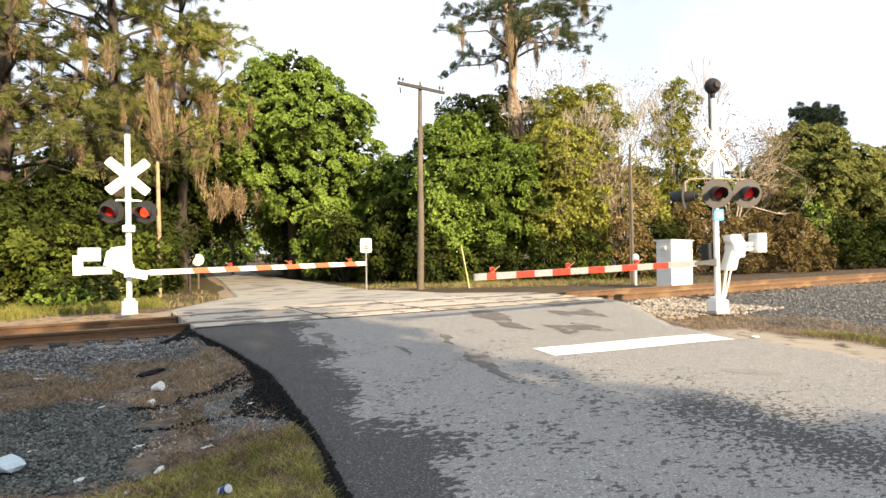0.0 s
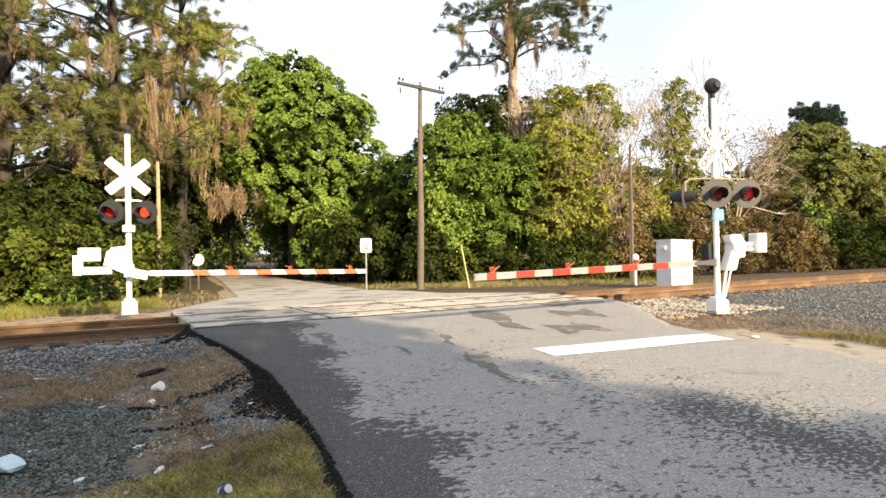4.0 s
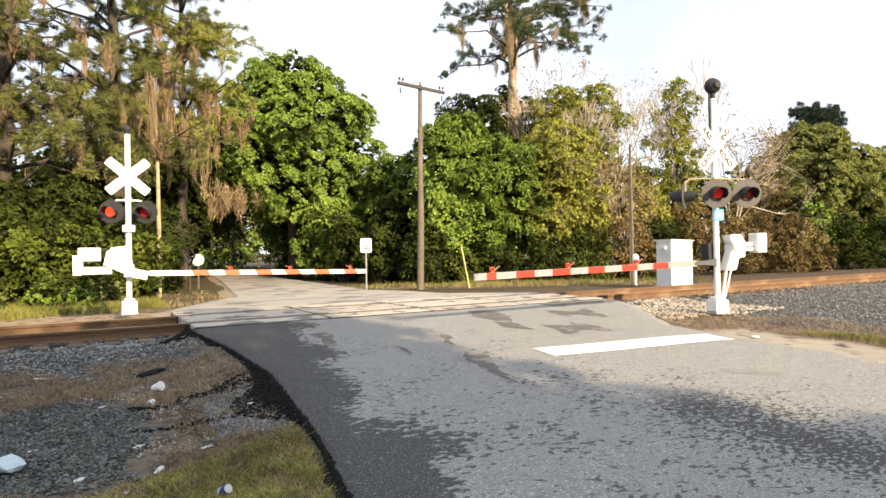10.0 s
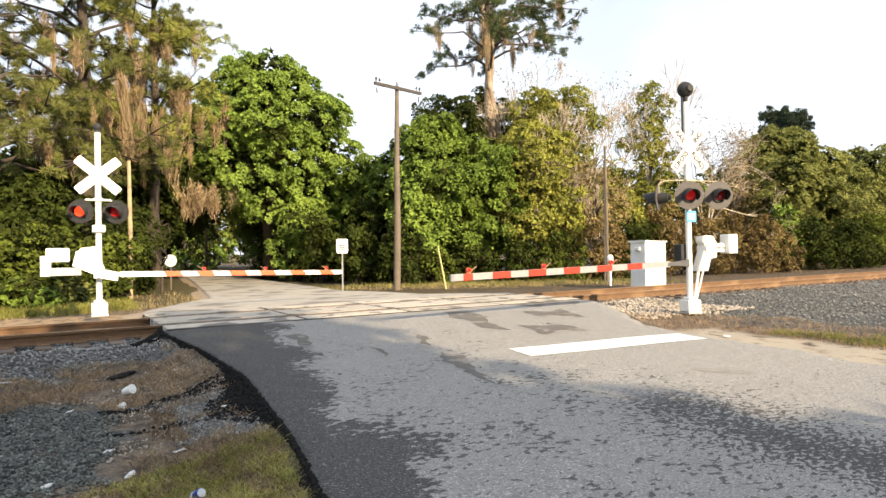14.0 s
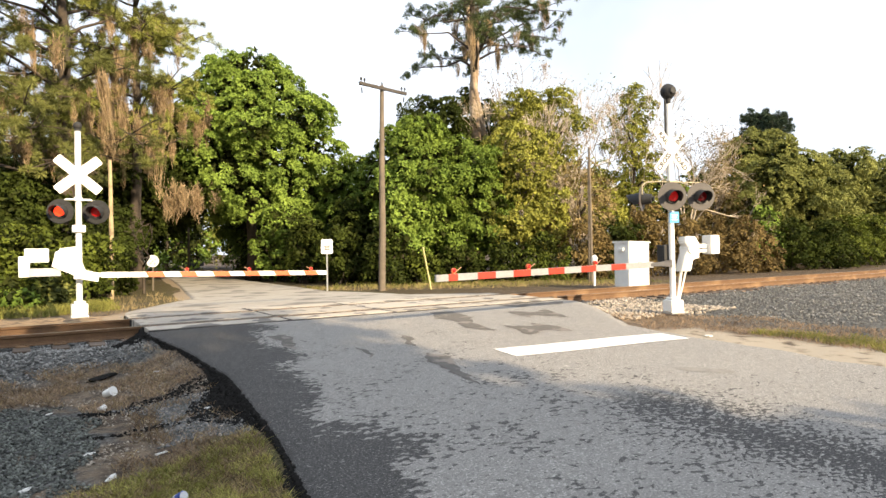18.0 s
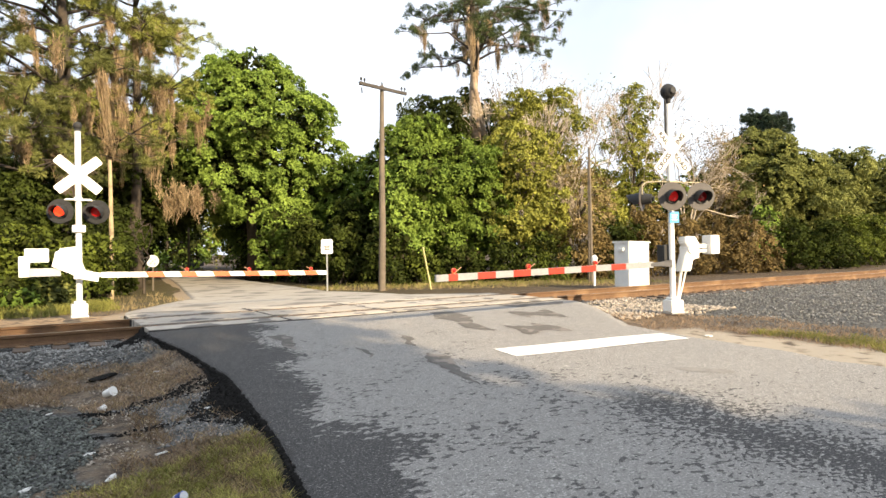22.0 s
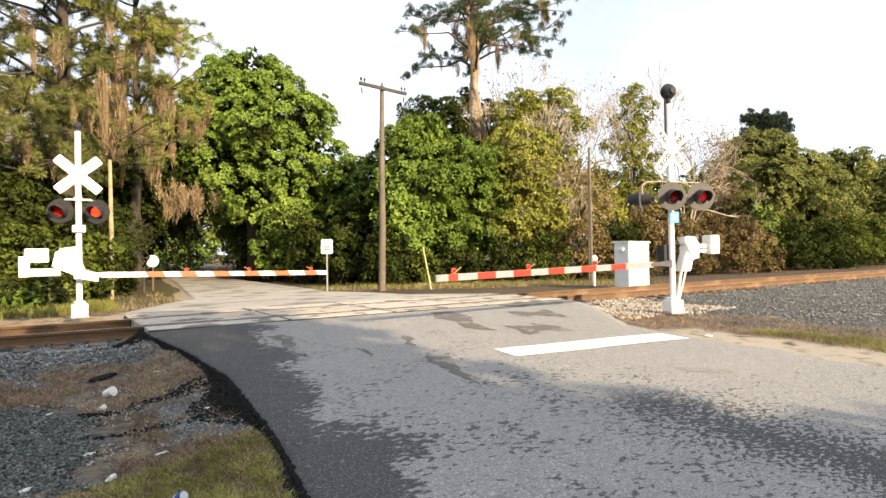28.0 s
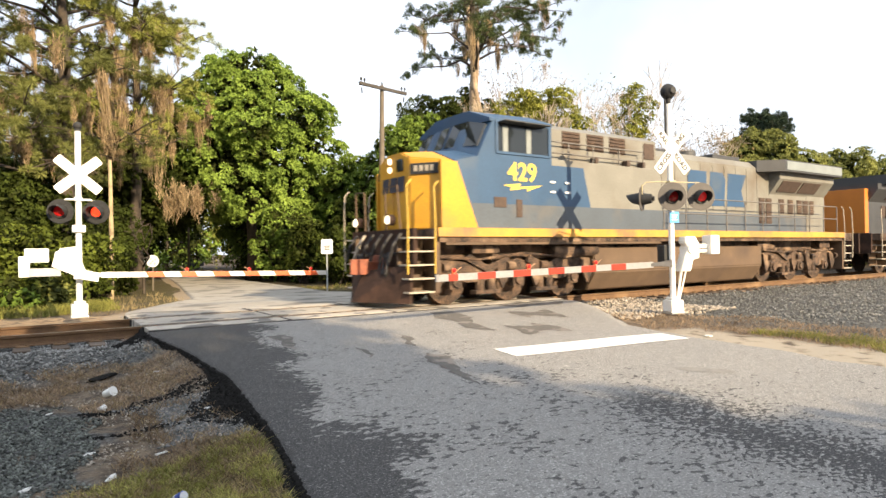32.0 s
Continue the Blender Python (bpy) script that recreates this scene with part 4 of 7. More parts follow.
def marker_post():
    p = thing("marker_post", pose(10.3, 4.9, -0.32), "white marker post with a round white cap", "marker")
    bm = bmesh.new()
    tube(bm, [(0, 0, -0.1), (0, 0, 1.05)], [0.05, 0.05], 10)
    part("post", bm, WHITE, p)
    bm = bmesh.new()
    cyl(bm, 0.13, 0.13, 0.16, pose(0, 0, 1.02), 16)
    ball(bm, 0.13, pose(0, 0, 1.18), 16, 8)
    part("cap", bm, WHITE, p)


marker_post()


# ---- trees ----
def leaves(rng, centres, per, spread, length, width, up=0.5, droop=0.0, facing=None):
    """Small pointed leaves scattered round centres. Returns verts and quads."""
    n = len(centres) * per
    c = np.repeat(centres, per, 0) + rng.normal(0, 1, (n, 3)) * spread
    d = rng.normal(0, 1, (n, 3))
    d[:, 2] = d[:, 2] * 0.6 - droop
    d /= np.linalg.norm(d, axis=1, keepdims=True)
    nn = rng.normal(0, 1, (n, 3))
    nn[:, 2] = np.abs(nn[:, 2]) + up
    if facing is not None:
        nn = nn * 0.45 + np.repeat(facing, per, 0) * 1.5
    w = np.cross(nn, d)
    w /= np.linalg.norm(w, axis=1, keepdims=True) + 1e-9
    size = rng.uniform(0.6, 1.25, (n, 1))
    d, w = d * length * size, w * width * size
    v = np.stack([c - d * 0.5, c + w * 0.5, c + d * 0.5, c - w * 0.5], 1).reshape(-1, 3)
    return v, np.arange(n * 4).reshape(-1, 4)


def blob_points(rng, blobs, per_area, shell=0.55):
    """Clump centres in the outer part of each ellipsoid (x, y, z, rx, ry, rz)."""
    out, outward = [], []
    for x, y, z, rx, ry, rz in blobs:
        k = max(6, int(per_area * (rx * ry + ry * rz + rx * rz)))
        d = rng.normal(0, 1, (k, 3))
        d /= np.linalg.norm(d, axis=1, keepdims=True)
        r = rng.uniform(shell, 1.0, (k, 1)) ** 0.7
        p = d * r
        lump = 1 + 0.22 * np.sin(d[:, :1] * 5.1 + x) * np.cos(d[:, 2:] * 4.3 + y) + 0.14 * np.sin(d[:, 1:2] * 9 + z)
        at = np.array([x, y, z]) + p * lump * np.array([rx, ry, rz])
        # open gaps between the clumps
        gap = np.sin(at[:, 0] * 2.9 + 1.3 * np.sin(at[:, 2] * 1.7)) * np.sin(at[:, 1] * 2.6 + at[:, 0]) + 0.8 * np.sin(at[:, 2] * 3.7 + 1.5 * np.sin(at[:, 0] * 1.9 + at[:, 1]))
        keep = (gap > -0.12) | (r[:, 0] < 0.68)
        out.append(at[keep])
        outward.append(d[keep])
    return np.concatenate(out), np.concatenate(outward)


def limb_path(rng, a, b, wobble):
    a, b = Vector(a), Vector(b)
    pts = []
    for k in range(6):
        u = k / 5
        p = a.lerp(b, u)
        p.z += math.sin(u * math.pi) * 0.12 * (b - a).length
        s = wobble * math.sin(u * math.pi)
        pts.append(p + Vector(rng.normal(0, 1, 3)) * s)
    return pts


def crown_blobs(rng, h0, h1, r, count, flat=0.75, lean=(0, 0), squash=1.0, lump=1.0):
    """Uneven lumps that fill a crown from height h0 to h1 with radius r."""
    out = []
    for i in range(count):
        u = (i + 0.5) / count
        z = h0 + (h1 - h0) * (0.08 + 0.84 * u)
        fall = math.sin(math.pi * (0.18 + 0.74 * u)) ** 0.8
        a = i * 2.4 + rng.uniform(-0.5, 0.5)
        d = r * fall * rng.uniform(0.25, 0.72) * (1.2 if lump < 1 else 1)
        rr = r * rng.uniform(0.34, 0.52) * (0.6 + 0.5 * fall) * lump
        out.append((math.cos(a) * d + lean[0] * u, math.sin(a) * d * squash + lean[1] * u, z, rr * 1.1, rr * 1.1, rr * flat))
    return out


def sprays(rng, blobs, cover, pad, leaf_size, fill=1.5):
    """Leafy sprays on the skin of the lumps: flat drooping pads of leaves with open gaps between them. Returns verts and quads."""
    at, out = [], []
    mean = (pad[0] ** 2 + pad[0] * pad[1] + pad[1] ** 2) / 3
    arr = np.array(blobs)
    for i, (x, y, z, rx, ry, rz) in enumerate(blobs):
        k = max(5, int(cover * 4 * (rx * ry + ry * rz + rx * rz) / 3 / mean))
        d = rng.normal(0, 1, (k, 3))
        d /= np.linalg.norm(d, axis=1, keepdims=True)
        p = np.array([x, y, z]) + d * rng.uniform(0.66, 1.10, (k, 1)) * np.array([rx, ry, rz])
        # leave out what lies deep inside a neighbouring lump
        rel = (p[:, None, :] - arr[None, :, :3]) / arr[None, :, 3:]
        depth = np.linalg.norm(rel, axis=2)
        depth[:, i] = 9
        keep = depth.min(axis=1) > 0.72
        at.append(p[keep])
        out.append(d[keep])
    at, out = np.concatenate(at), np.concatenate(out)
    n = len(at)
    r = rng.uniform(pad[0], pad[1], n)
    up = out * 0.75 + np.array([0, 0, 0.75]) + rng.normal(0, 0.28, (n, 3))
    up /= np.linalg.norm(up, axis=1, keepdims=True)
    per = np.maximum(8, (fill * math.pi * r * r / (leaf_size[0] * leaf_size[1] * 0.5)).astype(int))
    idx = np.repeat(np.arange(n), per)
    m = len(idx)
    R, U, C = r[idx][:, None], up[idx], at[idx]
    g = rng.normal(0, 1, (m, 3))
    g -= U * (g * U).sum(1, keepdims=True)
    g /= np.linalg.norm(g, axis=1, keepdims=True) + 1e-9
    q = np.sqrt(rng.uniform(0, 1, (m, 1))) * (1 + 0.25 * np.sin(idx[:, None] * 1.7 + g[:, :1] * 4))
    C = C + g * q * R + U * rng.normal(0, 0.13, (m, 1)) * R - np.array([0, 0, 0.30]) * q ** 2 * R
    d = g * 0.8 + rng.normal(0, 0.7, (m, 3)) - np.array([0, 0, 0.25])
    d /= np.linalg.norm(d, axis=1, keepdims=True)
    nn = U + rng.normal(0, 0.50, (m, 3))
    w = np.cross(nn, d)
    w /= np.linalg.norm(w, axis=1, keepdims=True) + 1e-9
    size = rng.uniform(0.6, 1.25, (m, 1))
    d, w = d * leaf_size[0] * size, w * leaf_size[1] * size
    v = np.stack([C - d * 0.5, C + w * 0.5, C + d * 0.5, C - w * 0.5], 1).reshape(-1, 3)
    return v, np.arange(m * 4).reshape(-1, 4)


def branch_mesh(rng, h, trunk, levels, spread, mat, thin=0.008, first=0.30, climb=0.18):
    """A forking frame of branches about h high. Returns the mesh and the twig ends."""
    segs, tips = [], []

    def grow(p, d, ln, r, lv):
        q = p + d * ln
        segs.append((p, q, r, r * 0.66))
        if lv == 0:
            tips.append(q)
            return
        for _ in range(int(rng.integers(2, 4))):
            e = d + rng.normal(0, spread, 3)
            e[2] += climb
            grow(q, e / np.linalg.norm(e), ln * rng.uniform(0.62, 0.86), r * 0.62, lv - 1)

    grow(np.array([0, 0, -0.2]), np.array([0, 0, 1.0]), h * first, trunk, levels)
    vs, fs = [], []
    for p, q, r0, r1 in segs:
        d = q - p
        a = np.cross(d, [0.3, 0.9, 0.2])
        a /= np.linalg.norm(a)
        b = np.cross(d, a)
        b /= np.linalg.norm(b)
        i = len(vs)
        for o, r in ((p, r0), (q, r1)):
            for k in range(4):
                vs.append(o + (a * math.cos(k * math.pi / 2) + b * math.sin(k * math.pi / 2)) * max(r, thin))
        fs += [(i + k, i + (k + 1) % 4, i + 4 + (k + 1) % 4, i + 4 + k) for k in range(4)]
    return mesh_np("branch_frame", np.array(vs), np.array(fs), mat), np.array(tips)


def tree(name, x, y, h0, h1, r, count, mat, label, seed, density=5.0, per=26, leaf_size=(0.17, 0.10), trunk=0.22, bark=BARK, spread=0.26, zb=-0.4, flat=0.75,
         lean=(0, 0), limbs=9, category="tree", blobs=None, shell=0.5, squash=1.0, lump=0.72, pad=None):
    rng = np.random.default_rng(seed)
    t = thing(name, pose(x, y, zb), label, category)
    given = blobs is not None
    blobs = blobs or crown_blobs(rng, h0, h1, r, int(count * (2.2 if lump < 1 else 1)), flat, lean, squash, lump)
    bm = bmesh.new()
    if trunk:
        top = h0 + (h1 - h0) * 0.75
        pts = [(rng.normal(0, 0.1) * (k > 0) + lean[0] * 0.6 * k / 6, rng.normal(0, 0.1) * (k > 0) + lean[1] * 0.6 * k / 6, -0.2 + (top + 0.2) * k / 6) for k in range(7)]
        tube(bm, pts, [trunk * (1.25 if k == 0 else 1 - 0.13 * k) for k in range(7)], 10)
        for i in range(min(limbs, len(blobs))):
            b = blobs[i * len(blobs) // min(limbs, len(blobs))]
            k = min(6, max(1, int(6 * (b[2] - 0.35 * r) / max(top, 0.1))))
            tube(bm, limb_path(rng, pts[k], b[:3], 0.12), [trunk * 0.42 * (1 - 0.16 * j) for j in range(6)], 6)
    else:
        for b in blobs[:limbs]:
            tube(bm, limb_path(rng, (rng.normal(0, 0.2), rng.normal(0, 0.2), -0.2), b[:3], 0.06), [0.045, 0.04, 0.034, 0.028, 0.02, 0.014], 5)
    part("trunk" if trunk else "stem", bm, bark, t, smooth=True)
    if given:
        c, face = blob_points(rng, blobs, density, shell)
        v, f = leaves(rng, c, per, spread, leaf_size[0], leaf_size[1], 0.5, 0.0, face)
    else:
        low = category == "shrub"
        big = leaf_size[0] / 0.18
        thin = mat in (LEAF_OLIVE, LEAF_BROWN)
        pad = pad or ((0.20, 0.42) if low else (0.15 * big, 0.36 * big) if thin else (0.21 * big, 0.54 * big))
        v, f = sprays(rng, blobs, density * (0.092 if low else 0.105 if thin else 0.10), pad, leaf_size, (0.9 if thin else 1.5) * per / 30)
    part("crown", mesh_np("crown", v, f, mat), None, t)
    airy = mat in (LEAF_OLIVE, LEAF_BROWN, LEAF_BROWN_SHADE)
    if airy and leaf_size[0] < 0.4:
        # pale twigs that show between the thin leaves
        me, _ = branch_mesh(rng, h1 * 0.90, 0.10 if trunk else 0.035, 7 if trunk else 5, 0.30, TWIG, 0.012, 0.26, 0.24)
        part("branch_frame", me, None, t, "pale bare branches")
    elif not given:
        # leaves deep inside the crown, their dark colour standing for the shade there
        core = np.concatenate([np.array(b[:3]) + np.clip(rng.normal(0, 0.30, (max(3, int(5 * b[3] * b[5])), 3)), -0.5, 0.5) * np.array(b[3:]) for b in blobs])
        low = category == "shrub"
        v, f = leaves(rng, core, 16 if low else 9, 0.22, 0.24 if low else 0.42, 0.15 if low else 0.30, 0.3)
        part("inner_crown", mesh_np("inner_crown", v, f, LEAF_INNER_SHADE), None, t, "leaves inside the crown, darkened as shade")
    return t, rng, blobs


def strands(rng, tops, longest, mat, name="moss"):
    """Ragged hanging moss: bundles of thin strips that draw together into a tail below each top."""
    vs = []
    for p in tops:
        ln = longest * rng.uniform(0.35, 1.0)
        lean = rng.normal(0, 0.05, 2)
        wide = rng.uniform(0.45, 1.3)
        for _ in range(int(rng.integers(60, 120))):
            off = rng.normal(0, 1, 3) * np.array([0.15 * wide, 0.15 * wide, 0.22])
            o = p + off
            a = rng.uniform(0, math.pi)
            w = rng.uniform(0.005, 0.015)
            side = np.array([math.cos(a) * w, math.sin(a) * w, 0])
            l = ln * rng.uniform(0.2, 1.0)
            drift = np.array([lean[0] * l - off[0] * 0.8 * l / ln, lean[1] * l - off[1] * 0.8 * l / ln, 0])
            last = o
            for u, thick in ((0.3, 1.0), (0.65, 0.8), (1.0, 0.25)):
                q = o + drift * u - np.array([0, 0, l * u]) + rng.normal(0, 0.045, 3) * np.array([1, 1, 0.3])
                vs += [last - side, q - side * thick, q + side * thick, last + side]
                last = q
    v = np.array(vs)
    return mesh_np(name, v, np.arange(len(v)).reshape(-1, 4), mat)


def tufts_mesh(rng, centres, per, length, width, mat):
    """Round tufts of needles that spread from the end of each twig."""
    n = len(centres) * per
    c = np.repeat(centres, per, 0)
    reach = np.repeat(rng.uniform(0.65, 1.25, (len(centres), 1)), per, 0) * length
    d = rng.normal(0, 1, (n, 3))
    d[:, 2] = d[:, 2] * 0.85 + 0.25
    d /= np.linalg.norm(d, axis=1, keepdims=True)
    w = np.cross(d, rng.normal(0, 1, (n, 3)))
    w *= width * 0.5 / (np.linalg.norm(w, axis=1, keepdims=True) + 1e-9)
    tip = d * reach * rng.uniform(0.6, 1.0, (n, 1))
    tip[:, 2] -= 0.08 * length
    v = np.stack([c, c + tip * 0.55 + w, c + tip, c + tip * 0.55 - w], 1).reshape(-1, 3)
    return mesh_np("needles", v, np.arange(n * 4).reshape(-1, 4), mat)


SWAY = []   # (moss beard, top, seconds a swing, phase, degrees)


def pine(x, y, h, crown_from, reach, seed, label, mat=NEEDLE, trunk=0.34, boughs=26, moss=0, moss_len=1.8, bark=BARK_PINE, limb=BARK, zb=-0.4, lean=0.0, tuft=70, rise=(-0.12, 0.35),
         taper=0.55, size=0.34, width=0.019, twigs=(2, 4), sag=1.0, second_stem=0.0, bough_r=0.20, beards=0.30, swaying=0, more=()):
    """A tall pine: bare trunk, crooked boughs with tufts of needles, moss hanging from them."""
    rng = np.random.default_rng(seed)
    t = thing("pine_tree", pose(x, y, zb), label, "tree")
    bm = bmesh.new()
    pts = [(lean * k / 8 + rng.normal(0, 0.10), rng.normal(0, 0.08), -0.3 + (h + 0.3) * k / 8) for k in range(9)]
    tube(bm, pts, [trunk * (1.2 if k == 0 else 1 - 0.095 * k) for k in range(9)], 14)
    if second_stem:
        # a second stem that winds up beside the first
        k0 = 2
        path = [Vector(pts[k]) + Vector((second_stem * math.sin((k - k0) * 1.1) * (1 + 0.25 * (k - k0)), -0.25, 0)) for k in range(k0, 9)]
        tube(bm, path, [trunk * (0.46 - 0.05 * k) for k in range(len(path))], 10)
    part("trunk", bm, bark, t, smooth=True)
    bm = bmesh.new()
    ends, tops = [], []
    for i in range(boughs):
        u = (i + rng.uniform(0, 1)) / boughs
        z = crown_from + (h - crown_from) * u
        a = rng.uniform(0, math.tau)
        ln = reach * (1.0 - taper * u) * rng.uniform(0.55, 1.1)
        k = z / h * 8
        k0 = int(k)
        s = Vector(pts[min(k0, 8)]).lerp(Vector(pts[min(k0 + 1, 8)]), k - k0)
        e = s + Vector((math.cos(a) * ln, math.sin(a) * ln, ln * rng.uniform(*rise)))
        path = limb_path(rng, s, e, 0.22)
        tube(bm, path, [trunk * bough_r * (1 - 0.16 * j) for j in range(6)], 6)
        for j in range(2, 6):
            for _ in range(twigs[0] if j < 4 else twigs[1]):
                off = Vector(rng.normal(0, 1, 3)) * 0.62
                off.z = off.z * 0.5 + 0.15
                tp = path[j] + off
                tube(bm, [path[j], path[j].lerp(tp, 0.6) + Vector((0, 0, 0.05)), tp], [0.03, 0.022, 0.012], 4)
                ends += [tp, path[j].lerp(tp, 0.55) + Vector(rng.normal(0, 0.16, 3))]
            tops.append(path[j])
    part("branch_frame", bm, limb, t, smooth=True)
    part("needles", tufts_mesh(rng, np.array(ends), tuft, size, width, mat), None, t)
    if moss:
        # long beards on the lower boughs, extra ones placed to fit the camera's view, short tufts all over
        tops.sort(key=lambda p: p.z)
        k = int(moss * beards)
        low = [tops[i] for i in rng.integers(0, max(1, len(tops) // 2), k)]
        tp = np.array(low) + rng.normal(0, 0.3, (len(low), 3))
        tp[:, 2] = np.maximum(tp[:, 2], moss_len + 1.2)
        for q in [Vector(p) for p in tp[:swaying]] + [Vector((p[0] - x, p[1] - y, p[2] - zb)) for p in more]:
            beard = part("moss_beard", strands(rng, np.zeros((1, 3)), moss_len * rng.uniform(0.8, 1.15), MOSS), None, t, "long tan beard of hanging moss", at=pose(*q))
            SWAY.append((beard, q, rng.uniform(2.4, 3.8), rng.uniform(0, 6.28), rng.uniform(2.0, 4.5)))
        tagged(part("moss", strands(rng, tp[swaying:], moss_len, MOSS), None, t), "long tan hanging moss", kind="stuff")
        tp = np.array([tops[i] for i in rng.integers(0, len(tops), moss)]) + rng.normal(0, 0.4, (moss, 3))
        tagged(part("moss", strands(rng, tp, moss_len * 0.36, MOSS), None, t), "short tufts of tan moss", kind="stuff")
    return t


def bare_tree(x, y, h, seed, label, spread=0.45, mat=TWIG, leafy=None, trunk=0.13, levels=5, zb=-0.4, per=3):
    rng = np.random.default_rng(seed)
    t = thing("bare_tree", pose(x, y, zb), label, "tree")
    me, tips = branch_mesh(rng, h, trunk, levels, spread, mat, 0.011)
    part("branch_frame", me, None, t)
    if leafy:
        v, f = leaves(rng, tips, per, 0.22, 0.15, 0.08)
        part("crown", mesh_np("crown", v, f, leafy), None, t, "sparse small leaves")
    return t


LEAF_SHRUB = leaf("shrub leaves", (0.135, 0.165, 0.027), (0.030, 0.042, 0.008))
# a darker copy of LEAF_BROWN, with the understory's shade in the colour
LEAF_BROWN_SHADE = leaf("brown leaves darkened as shade", (0.20, 0.145, 0.055), (0.075, 0.055, 0.025))
GREEN_TREE = "broadleaf tree in full green leaf at the forest edge"
OLIVE_TREE = "tree with thin olive and yellowish spring leaves"
BUSH = "dense leafy green shrub at the foot of the trees"

# far side, from the road to the right
tree("broadleaf_tree", 2.55, 25.4, 4.0, 13.9, 5.4, 23, LEAF_BRIGHT, "large round bright green oak overhanging the road", 11, density=7.5, per=40, trunk=0.42, leaf_size=(0.19, 0.115))
tree("broadleaf_tree", -5.4, 25.0, 2.6, 10.8, 4.0, 12, LEAF_DARK_SHADE, "dark green oak beside the road", 12, density=7, per=34, trunk=0.35, leaf_size=(0.19, 0.115))
tree("broadleaf_tree", 7.2, 21.5, 0.4, 7.8, 2.8, 11, LEAF_MID, GREEN_TREE, 13, density=7, per=32)
tree("broadleaf_tree", 8.4, 15.2, 1.3, 9.2, 3.3, 15, LEAF_MID, GREEN_TREE, 14, density=8, per=36, leaf_size=(0.175, 0.105))
tree("broadleaf_tree", 6.6, 14.0, 1.2, 6.8, 2.0, 10, LEAF_BRIGHT, GREEN_TREE, 151, density=8, per=34, leaf_size=(0.175, 0.105))
tree("broadleaf_tree", 10.6, 14.2, 1.4, 8.0, 3.0, 13, LEAF_MID, GREEN_TREE, 15, density=8, per=34, leaf_size=(0.175, 0.105))
tree("broadleaf_tree", 11.4, 18.5, 3.0, 11.4, 3.4, 13, LEAF_DARK_SHADE, GREEN_TREE, 16, density=7, per=32)
tree("broadleaf_tree", 16.6, 21.0, 3.0, 13.2, 2.6, 12, LEAF_DARK_SHADE, GREEN_TREE, 161, density=7, per=32)
tree("broadleaf_tree", 16.2, 16.0, 1.5, 12.0, 3.1, 16, LEAF_OLIVE, OLIVE_TREE, 17, density=11, per=34, trunk=0.25)
tree("broadleaf_tree", 13.2, 12.9, 1.2, 9.0, 2.8, 13, LEAF_OLIVE, OLIVE_TREE, 18, density=10, per=34)
tree("broadleaf_tree", 17.6, 15.0, 0.8, 12.2, 2.9, 14, LEAF_OLIVE, OLIVE_TREE, 19, density=10, per=32)
tree("broadleaf_tree", 16.4, 11.4, 0.3, 7.0, 2.4, 11, LEAF_BROWN, "brown and olive half-bare tree", 20, density=6, per=26)
tree("broadleaf_tree", 23.0, 13.0, 0.8, 12.9, 2.0, 16, LEAF_OLIVE, "slender tree with olive leaves", 21, density=9, per=32)
tree("broadleaf_tree", 20.4, 14.2, 0.6, 7.6, 2.2, 11, LEAF_OLIVE, OLIVE_TREE, 211, density=5, per=22)
tree("broadleaf_tree", 36.0, 11.8, 0.5, 10.4, 4.8, 19, LEAF_YGREEN, GREEN_TREE, 22, density=8, per=32, leaf_size=(0.17, 0.10))
tree("broadleaf_tree", 30.8, 8.9, 0.4, 4.6, 1.15, 9, LEAF_BRIGHT, "bright green sapling in front of the trees", 23, density=9, per=28)
tree("broadleaf_tree", 31.0, 12.5, 0.4, 7.4, 2.6, 11, LEAF_BROWN, "brown and olive half-bare tree", 231, density=5, per=24)
tree("broadleaf_tree", 43.0, 13.0, 0.6, 9.6, 4.4, 15, LEAF_YGREEN, GREEN_TREE, 24, density=7, per=30, leaf_size=(0.19, 0.11))
tree("broadleaf_tree", 51.0, 12.5, 0.6, 10.4, 5.0, 15, LEAF_YGREEN, GREEN_TREE, 25, density=7, per=28, leaf_size=(0.21, 0.12))
tree("broadleaf_tree", 61.0, 11.5, 0.6, 10.8, 5.4, 15, LEAF_YGREEN, GREEN_TREE, 26, density=6, per=26, leaf_size=(0.28, 0.16))
bare_tree(27.8, 12.6, 9.8, 31, "greyish brown tree almost bare of leaves", mat=TWIG, leafy=LEAF_BROWN, levels=6, per=4)
bare_tree(26.0, 11.2, 8.5, 32, "greyish brown tree almost bare of leaves", mat=TWIG, leafy=LEAF_BROWN, levels=6, per=4)
bare_tree(25.6, 19.0, 14.0, 33, "pale grey bare tree against the sky", levels=6, leafy=LEAF_OLIVE, per=2)
bare_tree(29.5, 22.0, 14.0, 34, "pale grey bare tree against the sky", levels=6, leafy=LEAF_BROWN, per=2)
bare_tree(21.8, 18.0, 13.5, 35, "pale grey bare tree against the sky", levels=6, leafy=LEAF_OLIVE, per=2)
bare_tree(18.8, 17.5, 13.5, 36, "pale grey bare tree against the sky", levels=6, leafy=LEAF_BROWN, per=4)
bare_tree(20.0, 16.0, 13.0, 37, "pale grey bare tree against the sky", levels=6, leafy=LEAF_OLIVE, per=3)
pine(14.6, 18.4, 19.2, 12.6, 5.0, 41, "tall pine with a thick pale trunk and hanging moss", NEEDLE_DARK, 0.52, 44, moss=26, moss_len=2.6, tuft=90, rise=(0.0, 0.6), taper=0.20, size=0.40, width=0.026,
     twigs=(0, 3), second_stem=0.34, bough_r=0.16, beards=0.5)
